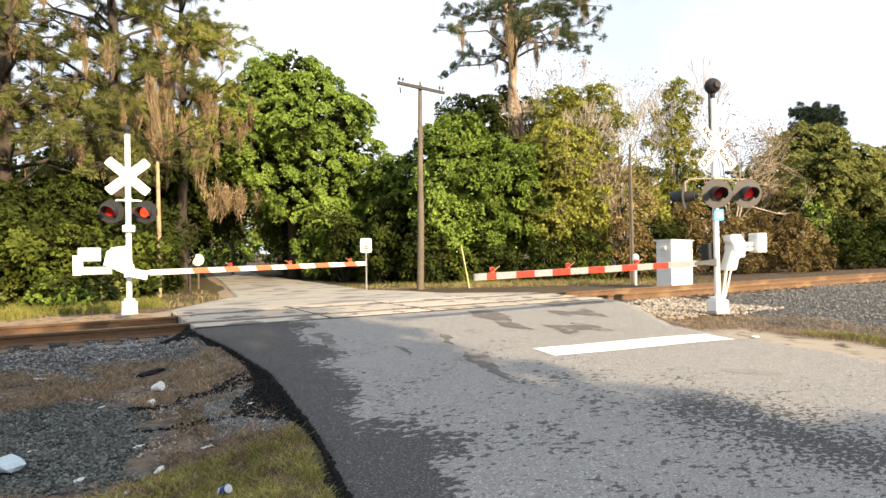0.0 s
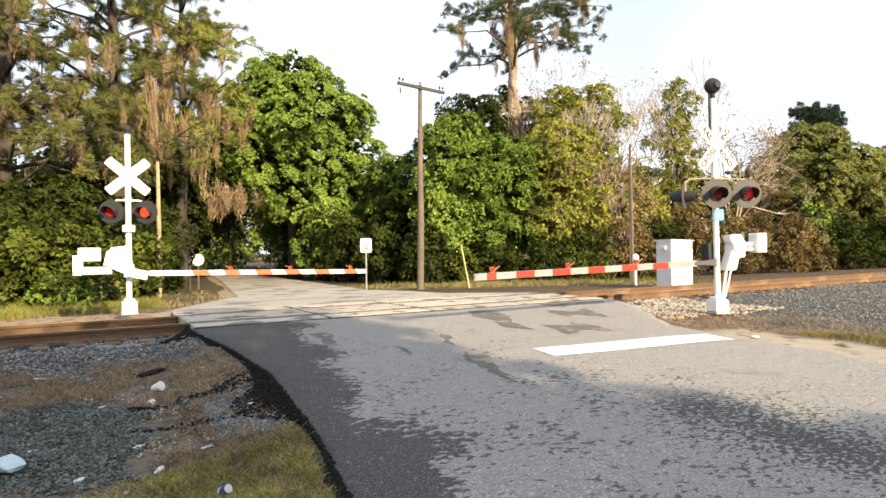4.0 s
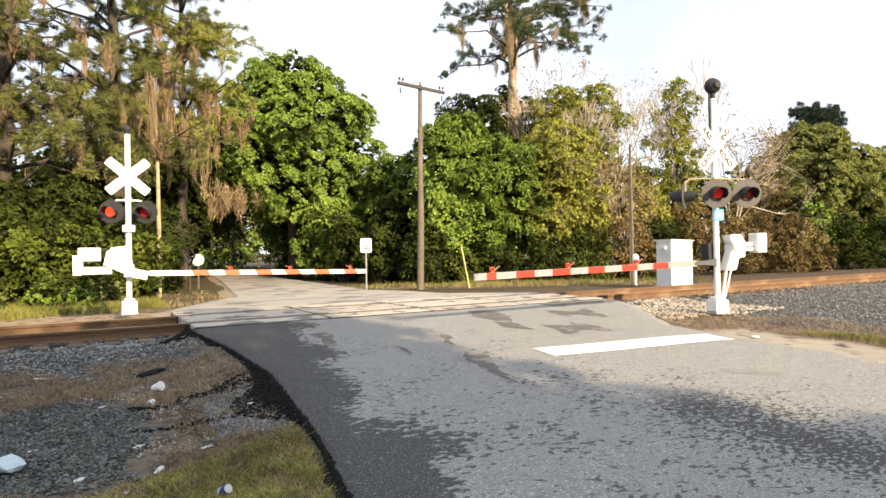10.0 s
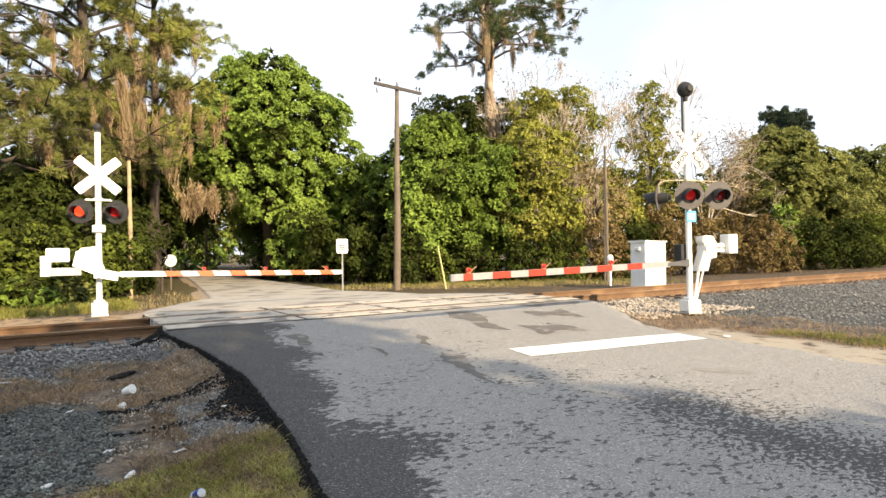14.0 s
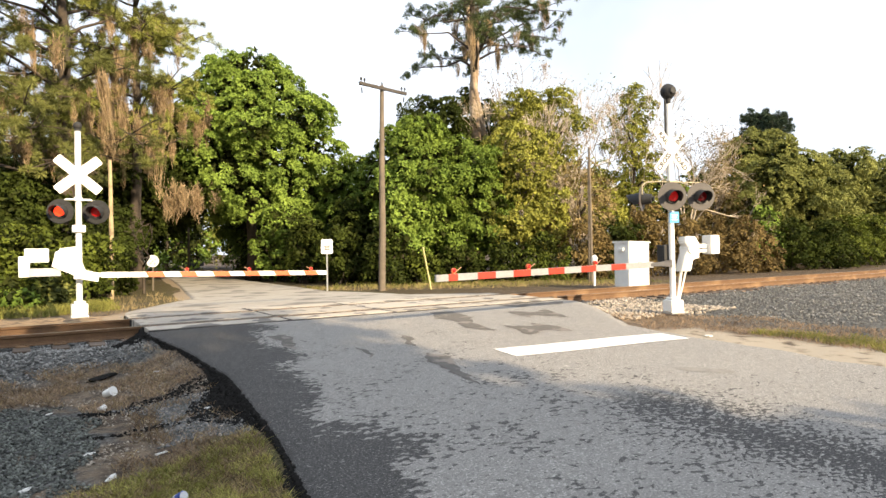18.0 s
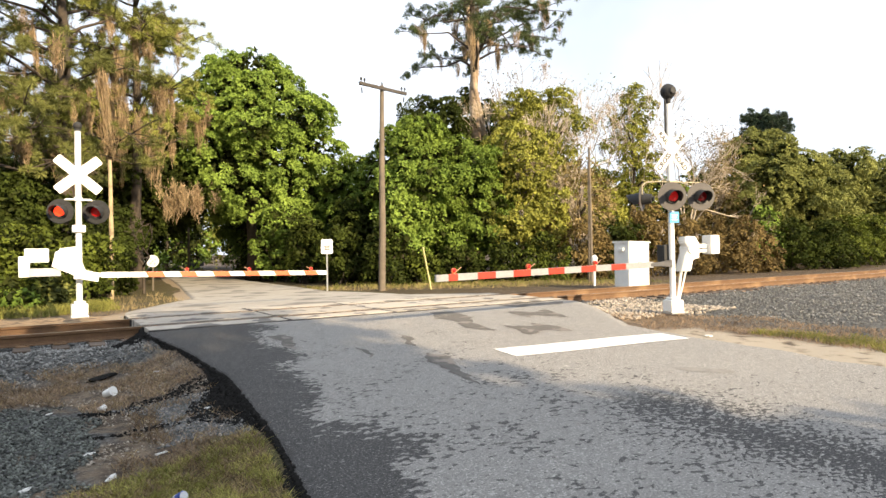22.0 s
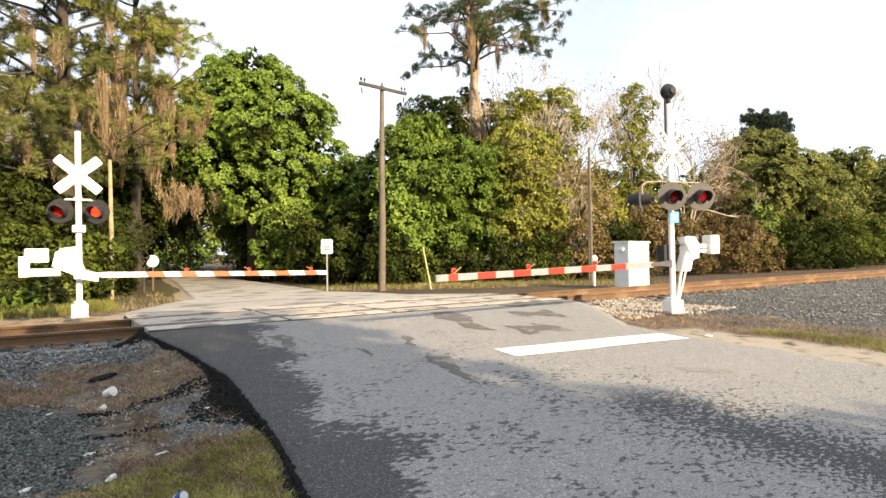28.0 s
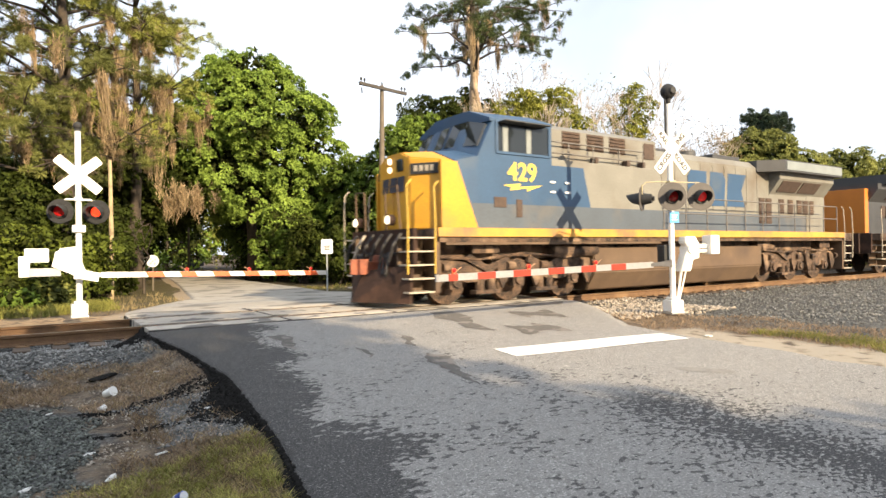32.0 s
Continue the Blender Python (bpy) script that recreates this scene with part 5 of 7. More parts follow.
pine(55.3, 22.0, 15.2, 11.2, 3.4, 42, "dark pine standing above the trees", NEEDLE_BLUE, 0.3, 40, tuft=110, size=0.42, width=0.035, twigs=(2, 3))
# dark leaf colour here stands for the shade of the tree tunnel
tree("broadleaf_tree", -3.6, 31.0, 3.2, 9.5, 4.8, 14, LEAF_DARK_SHADE, "oak leaning over the road, darkened as shade", 121, density=6, per=28, trunk=0.35, lean=(1.8, 0))
tree("broadleaf_tree", 5.6, 34.0, 2.4, 9.0, 4.4, 13, LEAF_MID, "oak leaning over the road", 122, density=6, per=26, trunk=0.35, lean=(-1.5, 0))
tree("broadleaf_tree", -2.0, 42.0, 1.8, 9.0, 4.8, 13, LEAF_DARK_SHADE, "oak leaning over the road, darkened as shade", 123, density=5, per=24, trunk=0.35, lean=(1.5, 0))
# left of the road
# tree added only to hold a moss clump placed to fit the camera's view
moss_tree = bare_tree(-4.9, 15.8, 4.6, 47, "small bare tree added to hold a clump of tan moss", mat=BARK, levels=4, trunk=0.07)
moss_rng = np.random.default_rng(48)
tagged(part("moss", strands(moss_rng, np.array([1.45, -0.2, 4.05]) + moss_rng.normal(0, 1, (22, 3)) * np.array([0.52, 0.3, 0.22]), 0.62, MOSS), None, moss_tree), "tan hanging moss", kind="stuff")
# tops of the extra beards, placed to fit the camera's view
BEARDS = ((-4.94, 16.68, 6.86), (-4.48, 17.18, 6.61), (-4.02, 17.65, 6.46), (-5.51, 16.72, 7.07), (-6.18, 16.75, 7.25), (-6.73, 16.78, 7.33))
pine(-11.4, 16.6, 17.5, 3.8, 6.6, 43, "large pine draped with hanging moss", NEEDLE_MID, 0.44, 40, moss=24, moss_len=1.5, bark=BARK, tuft=120)
pine(-7.6, 18.0, 17.5, 5.0, 7.0, 44, "large pine draped with hanging moss", NEEDLE_MID, 0.38, 46, moss=60, moss_len=2.6, bark=BARK, tuft=110, swaying=10)
pine(-14.0, 21.5, 18.0, 4.0, 6.8, 45, "large pine draped with hanging moss", NEEDLE_DARK, 0.38, 40, moss=30, moss_len=1.8, bark=BARK, tuft=100)
pine(-4.4, 21.0, 16.0, 6.0, 5.0, 46, "large pine draped with hanging moss", NEEDLE, 0.30, 40, moss=90, moss_len=2.8, bark=BARK, tuft=110, swaying=12, more=BEARDS)
thin_post(1.0, 36.0, 4.6, 0.5, "brown post far down the road", 0.10)
thin_post(-6.5, 11.8, 4.9, 0, "pale bare tree stem standing by the road", 0.085, PALE_STEM)
# the dark-leaved shrubs carry the shade under the pines in their colour
for i, (x, y, h, r, m) in enumerate(((-12.5, 8.8, 3.2, 1.9, LEAF_SHRUB), (-10.4, 9.6, 2.7, 1.5, LEAF_SHRUB), (-8.9, 9.8, 2.6, 1.4, LEAF_SHRUB), (-11.4, 8.0, 1.1, 0.8, LEAF_YGREEN), (-9.6, 8.2, 0.9, 0.8, LEAF_MID), (-13.0, 7.4, 1.0, 0.9, LEAF_YGREEN), (-8.4, 8.6, 0.8, 0.6, LEAF_YGREEN), (-7.2, 11.4, 2.4, 1.3, LEAF_SHRUB),
                                     (-11.5, 12.5, 4.6, 2.2, LEAF_DARK_SHADE), (-8.8, 13.2, 4.4, 2.2, LEAF_DARK_SHADE), (-6.6, 14.6, 3.8, 1.7, LEAF_DARK_SHADE), (-14.5, 11.0, 4.4, 2.2, LEAF_DARK_SHADE),
                                     (-6.2, 18.5, 4.4, 1.8, LEAF_DARK_SHADE), (-5.6, 23.5, 5.0, 2.2, LEAF_DARK_SHADE), (-9.0, 21.0, 6.0, 3.0, LEAF_DARK_SHADE), (-13.5, 16.0, 6.0, 3.0, LEAF_DARK_SHADE),
                                     (-5.0, 29.0, 6.0, 2.6, LEAF_DARK_SHADE), (-4.5, 36.0, 7.0, 3.0, LEAF_DARK_SHADE))):
    tree("shrub", x, y, 0.1, h, r, 10, m, BUSH, 60 + i, density=8, per=28, leaf_size=(0.165, 0.095), spread=0.2, trunk=0, category="shrub", limbs=7, lump=1.0)
# understory on the far side of the crossing; dark leaf colours stand for its shade
for i, (x, y, h, r, m) in enumerate(((4.2, 15.8, 3.0, 1.4, LEAF_DARK_SHADE), (5.2, 13.2, 3.2, 1.2, LEAF_DARK_SHADE), (6.9, 12.8, 1.6, 1.1, LEAF_SHRUB), (9.0, 12.4, 1.9, 1.4, LEAF_DARK_SHADE),
                                     (11.0, 11.4, 2.0, 1.4, LEAF_DARK_SHADE), (12.9, 10.4, 2.6, 1.4, LEAF_SHRUB), (14.8, 9.4, 3.0, 1.5, LEAF_BROWN_SHADE), (17.0, 9.2, 3.2, 1.5, LEAF_DARK_SHADE),
                                     (19.6, 9.4, 4.2, 1.8, LEAF_BROWN_SHADE), (22.2, 8.8, 3.6, 1.7, LEAF_BROWN_SHADE), (24.6, 8.4, 3.6, 1.8, LEAF_BROWN_SHADE), (27.2, 7.8, 3.4, 1.8, LEAF_BROWN_SHADE),
                                     (32.5, 8.0, 3.6, 1.9, LEAF_DARK_SHADE), (36.0, 7.4, 3.6, 2.0, LEAF_DARK_SHADE), (40.5, 8.0, 3.8, 2.2, LEAF_SHRUB), (46, 8.4, 4.0, 2.4, LEAF_SHRUB),
                                     (3.6, 19.4, 4.0, 1.7, LEAF_DARK_SHADE), (9.8, 16.8, 5.0, 2.4, LEAF_DARK_SHADE), (19.5, 13.0, 6.0, 2.4, LEAF_OLIVE), (6.0, 17.6, 4.6, 2.0, LEAF_DARK_SHADE),
                                     (3.3, 22.6, 4.6, 1.6, LEAF_BRIGHT), (4.9, 23.4, 5.2, 1.9, LEAF_BRIGHT), (6.4, 24.6, 5.0, 1.7, LEAF_MID), (5.5, 31, 5.0, 2.4, LEAF_DARK_SHADE), (7.0, 38, 6.0, 3.0, LEAF_MID))):
    tree("shrub", x, y, 0.05, h, r, 10, m, BUSH, 90 + i, density=7, per=26, leaf_size=(0.17, 0.10), spread=0.22, shell=0.35, trunk=0, category="shrub", limbs=7, lump=1.0)
# deep wood behind; dark leaves stand for its shade, brighter ones at the road's end for light
for i, (x, y, h, r, m) in enumerate(((-16, 30, 9, 4.4, LEAF_DARK_SHADE), (-9, 33, 9, 4.4, LEAF_DARK_SHADE), (-20, 24, 9, 4.4, LEAF_DARK_SHADE), (3, 56, 9, 5.5, LEAF_BRIGHT), (11, 52, 9, 5.5, LEAF_OLIVE),
                                     (-5, 50, 10, 5.5, LEAF_DARK_SHADE), (-12, 46, 10, 5.5, LEAF_DARK_SHADE), (12, 38, 8.5, 4.5, LEAF_DARK_SHADE), (18, 30, 9, 4.5, LEAF_DARK_SHADE), (24, 28, 9, 4.5, LEAF_OLIVE),
                                     (31, 25, 9, 4.5, LEAF_DARK_SHADE), (38, 24, 9, 4.5, LEAF_MID), (46, 24, 9.5, 5, LEAF_OLIVE), (66, 22, 11.5, 6, LEAF_OLIVE), (80, 20, 12, 7, LEAF_MID),
                                     (98, 20, 12, 8, LEAF_OLIVE), (9, 26, 7.5, 4, LEAF_DARK_SHADE), (15, 23, 8, 4, LEAF_DARK_SHADE), (-1, 66, 9, 6, LEAF_DARK_SHADE), (7, 70, 10, 7, LEAF_OLIVE), (16, 64, 9, 6, LEAF_DARK_SHADE))):
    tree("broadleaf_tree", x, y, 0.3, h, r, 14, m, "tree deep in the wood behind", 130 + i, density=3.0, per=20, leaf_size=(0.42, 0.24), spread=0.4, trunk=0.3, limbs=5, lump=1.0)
# the trees behind the camera that shade the near left of the road
for i, (x, y, h, r) in enumerate(((-36, -31, 12.6, 6), (-27, -31, 12.6, 6), (-18, -31, 12.6, 6), (-11.5, -30.5, 13.0, 5.8), (-5.6, -30, 12.6, 5.0), (-8.5, -27, 11.0, 4.6))):
    rr = np.random.default_rng(300 + i)
    lumps = [(math.cos(k * 2.4) * r * 0.55 * (k % 3) / 2, math.sin(k * 2.4) * r * 0.4, 1.6 + (h - 3.2) * k / 17, r * 0.52, r * 0.5, 1.9) for k in range(18)]
    tree("broadleaf_tree", x, y, 0.8, h, r, 18, LEAF_MID, "leafy roadside tree that shades the near road", 160 + i, density=4.5, per=24, leaf_size=(0.70, 0.50), spread=0.45, trunk=0.35, limbs=5, lump=1.0,
         blobs=lumps)


# ---- gravel, grass and litter ----
WEED = leaf("dead brown weeds", (0.42, 0.305, 0.20), (0.14, 0.098, 0.066), 0.2, 0.55)
def scatter(rng, n, x0, x1, y0, y1, keep):
    x, y = rng.uniform(x0, x1, n), rng.uniform(y0, y1, n)
    return [(a, b, ground_z(a, b)) for a, b in zip(x, y) if keep(a, b) and not (road_left(b) - 0.08 < a < road_right(b) + 0.08)]


def stones(label, pts, lo, hi, mat, seed):
    rng = np.random.default_rng(seed)
    n = len(pts)
    base = np.array([(1, 0, 0), (-1, 0, 0), (0, 1, 0), (0, -1, 0), (0, 0, 1), (0, 0, -1)], float)
    tri = np.array([(0, 2, 4), (2, 1, 4), (1, 3, 4), (3, 0, 4), (2, 0, 5), (1, 2, 5), (3, 1, 5), (0, 3, 5)])
    size = rng.uniform(lo, hi, (n, 1, 1)) * 0.5
    v = base[None] * rng.uniform(0.6, 1.2, (n, 6, 1)) + rng.normal(0, 0.22, (n, 6, 3))
    a = rng.uniform(0, math.tau, n)
    c, s = np.cos(a)[:, None], np.sin(a)[:, None]
    v = np.stack([v[..., 0] * c - v[..., 1] * s, v[..., 0] * s + v[..., 1] * c, v[..., 2] * 0.75], -1) * size
    v += np.array(pts)[:, None, :] + np.array([0, 0, 1]) * size * 0.35
    f = (tri[None] + (np.arange(n) * 6)[:, None, None]).reshape(-1, 3)
    return tagged(new("gravel", mesh_np("gravel", v.reshape(-1, 3), f, mat)), label, "gravel", kind="stuff")


def blades(name, label, pts, lo, hi, width, mat, seed, lean=0.5):
    rng = np.random.default_rng(seed)
    p = np.array(pts)
    n = len(p)
    h = rng.uniform(lo, hi, (n, 1))
    a = rng.uniform(0, math.tau, n)
    side = np.stack([np.cos(a), np.sin(a), np.zeros(n)], 1) * width * 0.5
    tip = rng.normal(0, lean, (n, 3)) * h
    tip[:, 2] = h[:, 0]
    mid = tip * 0.5 + np.array([0, 0, 1]) * h * 0.12
    v = np.stack([p - side, p + side, p + mid + side * 0.7, p + mid - side * 0.7, p + mid - side * 0.7, p + mid + side * 0.7, p + tip + side * 0.1, p + tip - side * 0.1], 1).reshape(-1, 3)
    return tagged(new(name, mesh_np(name, v, np.arange(n * 8).reshape(-1, 4), mat)), label, "grass", kind="stuff")


def patchy(sc, lim, seed):
    return lambda x, y: noise.noise(Vector((x * sc, y * sc, seed))) > lim


rg = np.random.default_rng(5)
def heap(x, y):
    k = 0.5 * noise.noise(Vector((x * 1.3, y * 1.3, 4)))
    return x + k < -8.5 and -7.7 < y + k < -4.5


stones("grey track ballast along the rails", scatter(rg, 15000, -15, -7.2, -2.9, 2.6, lambda x, y: (abs(y) > 0.86 or abs(y) < 0.6) and y > -2.4 - 0.5 * noise.noise(Vector((x, y, 2)))), 0.03, 0.065, STONE_RAIL, 1)
stones("grey track ballast along the rails", scatter(rg, 26000, 2.0, 24, -9.5, 2.4, lambda x, y: (abs(y) > 0.86 or abs(y) < 0.6) and y > -3.2 - 1.3 * (x - 2) and y > -5.2 - 0.35 * x), 0.035, 0.075, STONE, 2)
stones("heap of fine grey gravel beside the road", scatter(rg, 24000, -12.0, -8.2, -8.2, -4.0, heap), 0.014, 0.045, STONE_HEAP, 3)
stones("loose pale stones beside the crossing", scatter(rg, 2600, 1.2, 5.2, -4.2, -0.9, lambda x, y: True), 0.05, 0.11, STONE_PALE, 4)
stones("loose small stones along the road edge", scatter(rg, 6500, -10.4, -7.0, -7.2, -2.0, lambda x, y: not heap(x, y) and noise.noise(Vector((x * 1.7, y * 1.7, 21))) > -0.05), 0.012, 0.036, STONE_PALE, 6)
stones("black crumbs of asphalt along the road edge", scatter(rg, 16000, -8.3, -6.8, -9.0, -0.9, lambda x, y: road_left(y) - x < 0.01 + 0.50 * math.exp(-((y + 5.9) / 0.75) ** 2) + 0.34 * math.exp(-((y + 1.6) / 0.5) ** 2) + 0.10 * noise.noise(Vector((x, y * 1.5, 3)))), 0.02, 0.06, EDGE, 61)


def skirt_points(rng, n):
    """Places on the broken slope below the left road edge."""
    out = []
    for y, u in zip(rng.uniform(-9.2, -1.0, n), rng.uniform(0, 1, n)):
        wide = max(0.03, 0.11 + 0.08 * noise.noise(Vector((7, y * 1.3, 1))) + 0.30 * math.exp(-((y + 5.8) / 1.0) ** 2) + 0.36 * math.exp(-((y + 1.6) / 0.45) ** 2))
        x = road_left(y) + 0.02 - wide * u ** 1.3
        out.append((x, y, max(ground_z(x - 0.2, y) - 0.01, road_z(y) - 0.03 - 0.20 * u)))
    return out


stones("black broken asphalt lumps below the road edge", skirt_points(rg, 13000), 0.02, 0.075, EDGE, 62)


def washed(x, y):
    """The bare grey wash of small gravel between the weeds and the road."""
    return -6.95 < y + 0.35 * noise.noise(Vector((x * 1.9, y * 1.9, 31))) < -5.15 and x > -8.05 + 0.35 * noise.noise(Vector((x * 2.2, y * 2.2, 33)))


def tar(x, y):
    """Streaks of black crumbs that run from the verge to the broken edge."""
    k = 0.16 * noise.noise(Vector((x * 3.1, y * 3.1, 12)))
    u = min(1, max(0, (x + 8.25) / 1.05))
    return abs(y + 5.35 - 0.55 * u) < 0.10 + 0.16 * u + 2 * k or abs(y + 6.35 - 0.2 * u) < 0.05 + k


stones("grey gravel washed out between the weeds", scatter(rg, 16000, -8.5, -7.0, -7.3, -4.9, washed), 0.010, 0.034, STONE, 64)
stones("pale grit on the washed gravel", scatter(rg, 2600, -8.5, -7.0, -7.3, -4.9, washed), 0.010, 0.030, STONE_PALE, 65)
stones("black crumbs strewn over the verge", scatter(rg, 5000, -8.5, -7.0, -7.0, -4.4, tar), 0.014, 0.045, EDGE, 63)
turf = patchy(1.4, -0.35, 9.0)
tussock = patchy(5.5, -0.08, 15.0)
blades("grass", "short green grass at the near road edge", scatter(rg, 150000, -11.4, -7.2, -13.2, -6.9, lambda x, y: turf(x, y) and tussock(x, y) and ((x > -9.3 and y > -9.6) or rg.random() < 0.5) and x > -10.4 - 0.8 * noise.noise(Vector((x, y, 8))) and y < -7.05 - 0.55 * max(0, -7.3 - x)), 0.02, 0.07, 0.007, TURF, 7, 0.9)
dry_lot = patchy(1.5, -0.18, 2.0)


def dry(x, y):
    return dry_lot(x, y) and not heap(x - 0.25, y) and not (tar(x, y) and x > -8.3) and (not washed(x, y) or noise.noise(Vector((x * 4, y * 4, 3))) > 0.25) and math.hypot((x + 8.11) * 0.7, y + 3.3) > 0.24


blades("dry_grass", "dry brown weeds on the gravel verge", scatter(rg, 46000, -13, -7.1, -8.0, -2.3, dry), 0.02, 0.085, 0.007, WEED, 8, 1.1)
blades("dry_grass", "dry yellow blades among the near grass", scatter(rg, 84000, -11.4, -7.2, -13.2, -6.9, lambda x, y: ((x > -9.3 and y > -9.6) or rg.random() < 0.5) and x > -10.4 - 0.8 * noise.noise(Vector((x, y, 8))) and y < -6.95 - 0.55 * max(0, -7.3 - x)), 0.015, 0.05, 0.006, STRAW, 17, 1.1)
blades("dry_grass", "withered brown blades among the near grass", scatter(rg, 52000, -11.4, -7.2, -13.2, -6.9, lambda x, y: not tussock(x, y) and y < -6.95 - 0.55 * max(0, -7.3 - x)), 0.012, 0.05, 0.007, WEED, 18, 1.1)
blades("dry_grass", "grey straw among the brown weeds", scatter(rg, 12000, -13, -7.1, -8.0, -2.3, dry), 0.02, 0.07, 0.006, STRAW, 19, 1.3)
blades("dry_grass", "dry brown weeds beside the right mast", scatter(rg, 9000, 0.3, 4.2, -9.0, -3.6, lambda x, y: x > 1.5 + 0.5 * noise.noise(Vector((x * 2, y * 2, 6))) - 0.8 * (y > -5.2) and y < -4.4 - 0.9 * (x - 3)), 0.02, 0.09, 0.008, WEED, 9, 0.9)
blades("grass", "green grass strip beside the road", scatter(rg, 9000, 1.4, 3.2, -10.5, -6.4, lambda x, y: abs(x - 2.2 - 0.5 * noise.noise(Vector((x, y * 1.3, 1)))) < 0.42 and turf(x, y)), 0.03, 0.11, 0.008, GRASS, 10, 0.5)
blades("grass", "tall weedy grass along the far verge", scatter(rg, 16000, -15, -6.8, 5.6, 9.6, lambda x, y: y > 6.3 + 0.25 * (x + 8) and turf(x, y)), 0.08, 0.30, 0.016, GRASS, 11, 0.5)
blades("dry_grass", "tall straw along the far verge", scatter(rg, 2600, -14, -4.6, 5.4, 14, turf), 0.05, 0.20, 0.012, STRAW, 12, 0.6)
blades("grass", "weeds at the forest edge", scatter(rg, 7000, 0.9, 15, 3.2, 14, lambda x, y: y > 4.4 and y > 12.6 - 0.62 * x and y < 15.4 - 0.62 * x + 3), 0.06, 0.22, 0.016, GRASS, 13, 0.5)
blades("dry_grass", "straw at the forest edge", scatter(rg, 5000, 0.9, 13, 3.0, 13, lambda x, y: y > 11.2 - 0.62 * x), 0.05, 0.18, 0.014, STRAW, 14, 0.5)

LITTER = surf("dirty white paper", (0.66, 0.66, 0.64), (0.52, 0.51, 0.48), 0.8, 14, 0.3)
PLASTIC = surf("pale plastic bag", (0.52, 0.62, 0.66), (0.42, 0.50, 0.54), 0.4, 9, 0.3)
CANBLUE = surf("blue can", (0.03, 0.07, 0.40), (0.02, 0.05, 0.30), 0.3, 12, 0.1, metal=0.4)


def crumple(name, x, y, size, mat, label, category, seed, flat=0.35, turn=0):
    rng = random.Random(seed)
    bm = bmesh.new()
    bmesh.ops.create_icosphere(bm, subdivisions=2, radius=1)
    for v in bm.verts:
        k = 0.75 + 0.45 * noise.noise(v.co * 1.8 + Vector((seed, 0, 0)))
        v.co = Vector((v.co.x * size[0] * 0.5 * k, v.co.y * size[1] * 0.5 * k, v.co.z * size[2] * 0.5 * k))
    ob = tagged(new(name, put_mesh(name, bm, mat)), label, category)
    ob.matrix_basis = pose(x, y, ground_z(x, y) + size[2] * flat, rng.uniform(-6, 6), rng.uniform(-6, 6), turn)
    return ob


for i, (x, y, sx, sy, sz, trn) in enumerate(((-7.37, -5.86, 0.15, 0.09, 0.03, 20), (-8.04, -7.09, 0.17, 0.06, 0.02, 35), (-8.44, -7.53, 0.18, 0.07, 0.03, 60), (-8.52, -6.78, 0.17, 0.06, 0.02, 40),
                                            (-8.95, -7.42, 0.16, 0.07, 0.03, 60), (-9.41, -2.7, 0.22, 0.09, 0.03, 10), (-8.68, -7.86, 0.10, 0.05, 0.02, 50), (-7.5, -3.6, 0.14, 0.07, 0.03, 5),
                                            (-8.75, -4.9, 0.10, 0.05, 0.02, 25), (-7.9, -6.2, 0.08, 0.04, 0.02, 70), (-9.3, -6.3, 0.10, 0.04, 0.02, 15))):
    crumple("paper_scrap", x, y, (sx, sy, sz), LITTER, "crumpled dirty white paper scrap on the gravel", "litter", 20 + i, 0.35, trn)
crumple("paper_scrap", 0.98, -6.15, (0.34, 0.14, 0.05), LITTER, "flat white scrap on the road verge", "litter", 40, 0.35, 10)
crumple("plastic_bag", -9.44, -6.82, (0.26, 0.46, 0.16), PLASTIC, "crumpled pale plastic bag on the gravel", "litter", 41, 0.4, 30)
crumple("rubber_scrap", -8.11, -3.15, (0.56, 0.24, 0.07), EDGE, "torn black rubber scrap on the gravel", "litter", 42, 0.4, 25)


def cup(x, y, r, label):
    c = thing("foam_cup", pose(x, y, ground_z(x, y) + r, 70, 0, 40), label, "cup")
    bm = bmesh.new()
    cyl(bm, r * 0.75, r, r * 2.2, pose(0, 0, -r), 20)
    part("body", bm, WHITE, c)
    bm = bmesh.new()
    cyl(bm, r * 1.06, r * 1.06, r * 0.14, pose(0, 0, r * 1.14), 20)
    part("rim", bm, WHITE, c)


cup(-8.15, -4.37, 0.055, "white foam cup lying on the verge")
cup(-8.29, -5.12, 0.032, "small white cup lying on the verge")


def can():
    c = thing("drink_can", pose(-8.12, -8.24, ground_z(-8.12, -8.24) + 0.034, 62, 0, 20), "crushed blue drink can in the grass", "can")
    bm = bmesh.new()
    for v in cyl(bm, 0.033, 0.033, 0.11, pose(0, 0, -0.055), 20):
        v.co.x *= 1 - 0.2 * (v.co.z > 0)
    part("body", bm, CANBLUE, c)
    for z in (-0.058, 0.055):
        bm = bmesh.new()
        cyl(bm, 0.028, 0.028, 0.005, pose(0, 0, z), 20)
        part("can_end", bm, GALV, c)
    bm = bmesh.new()
    cyl(bm, 0.0336, 0.0336, 0.02, pose(0, 0, -0.03), 20)
    part("band", bm, WHITE, c)


can()


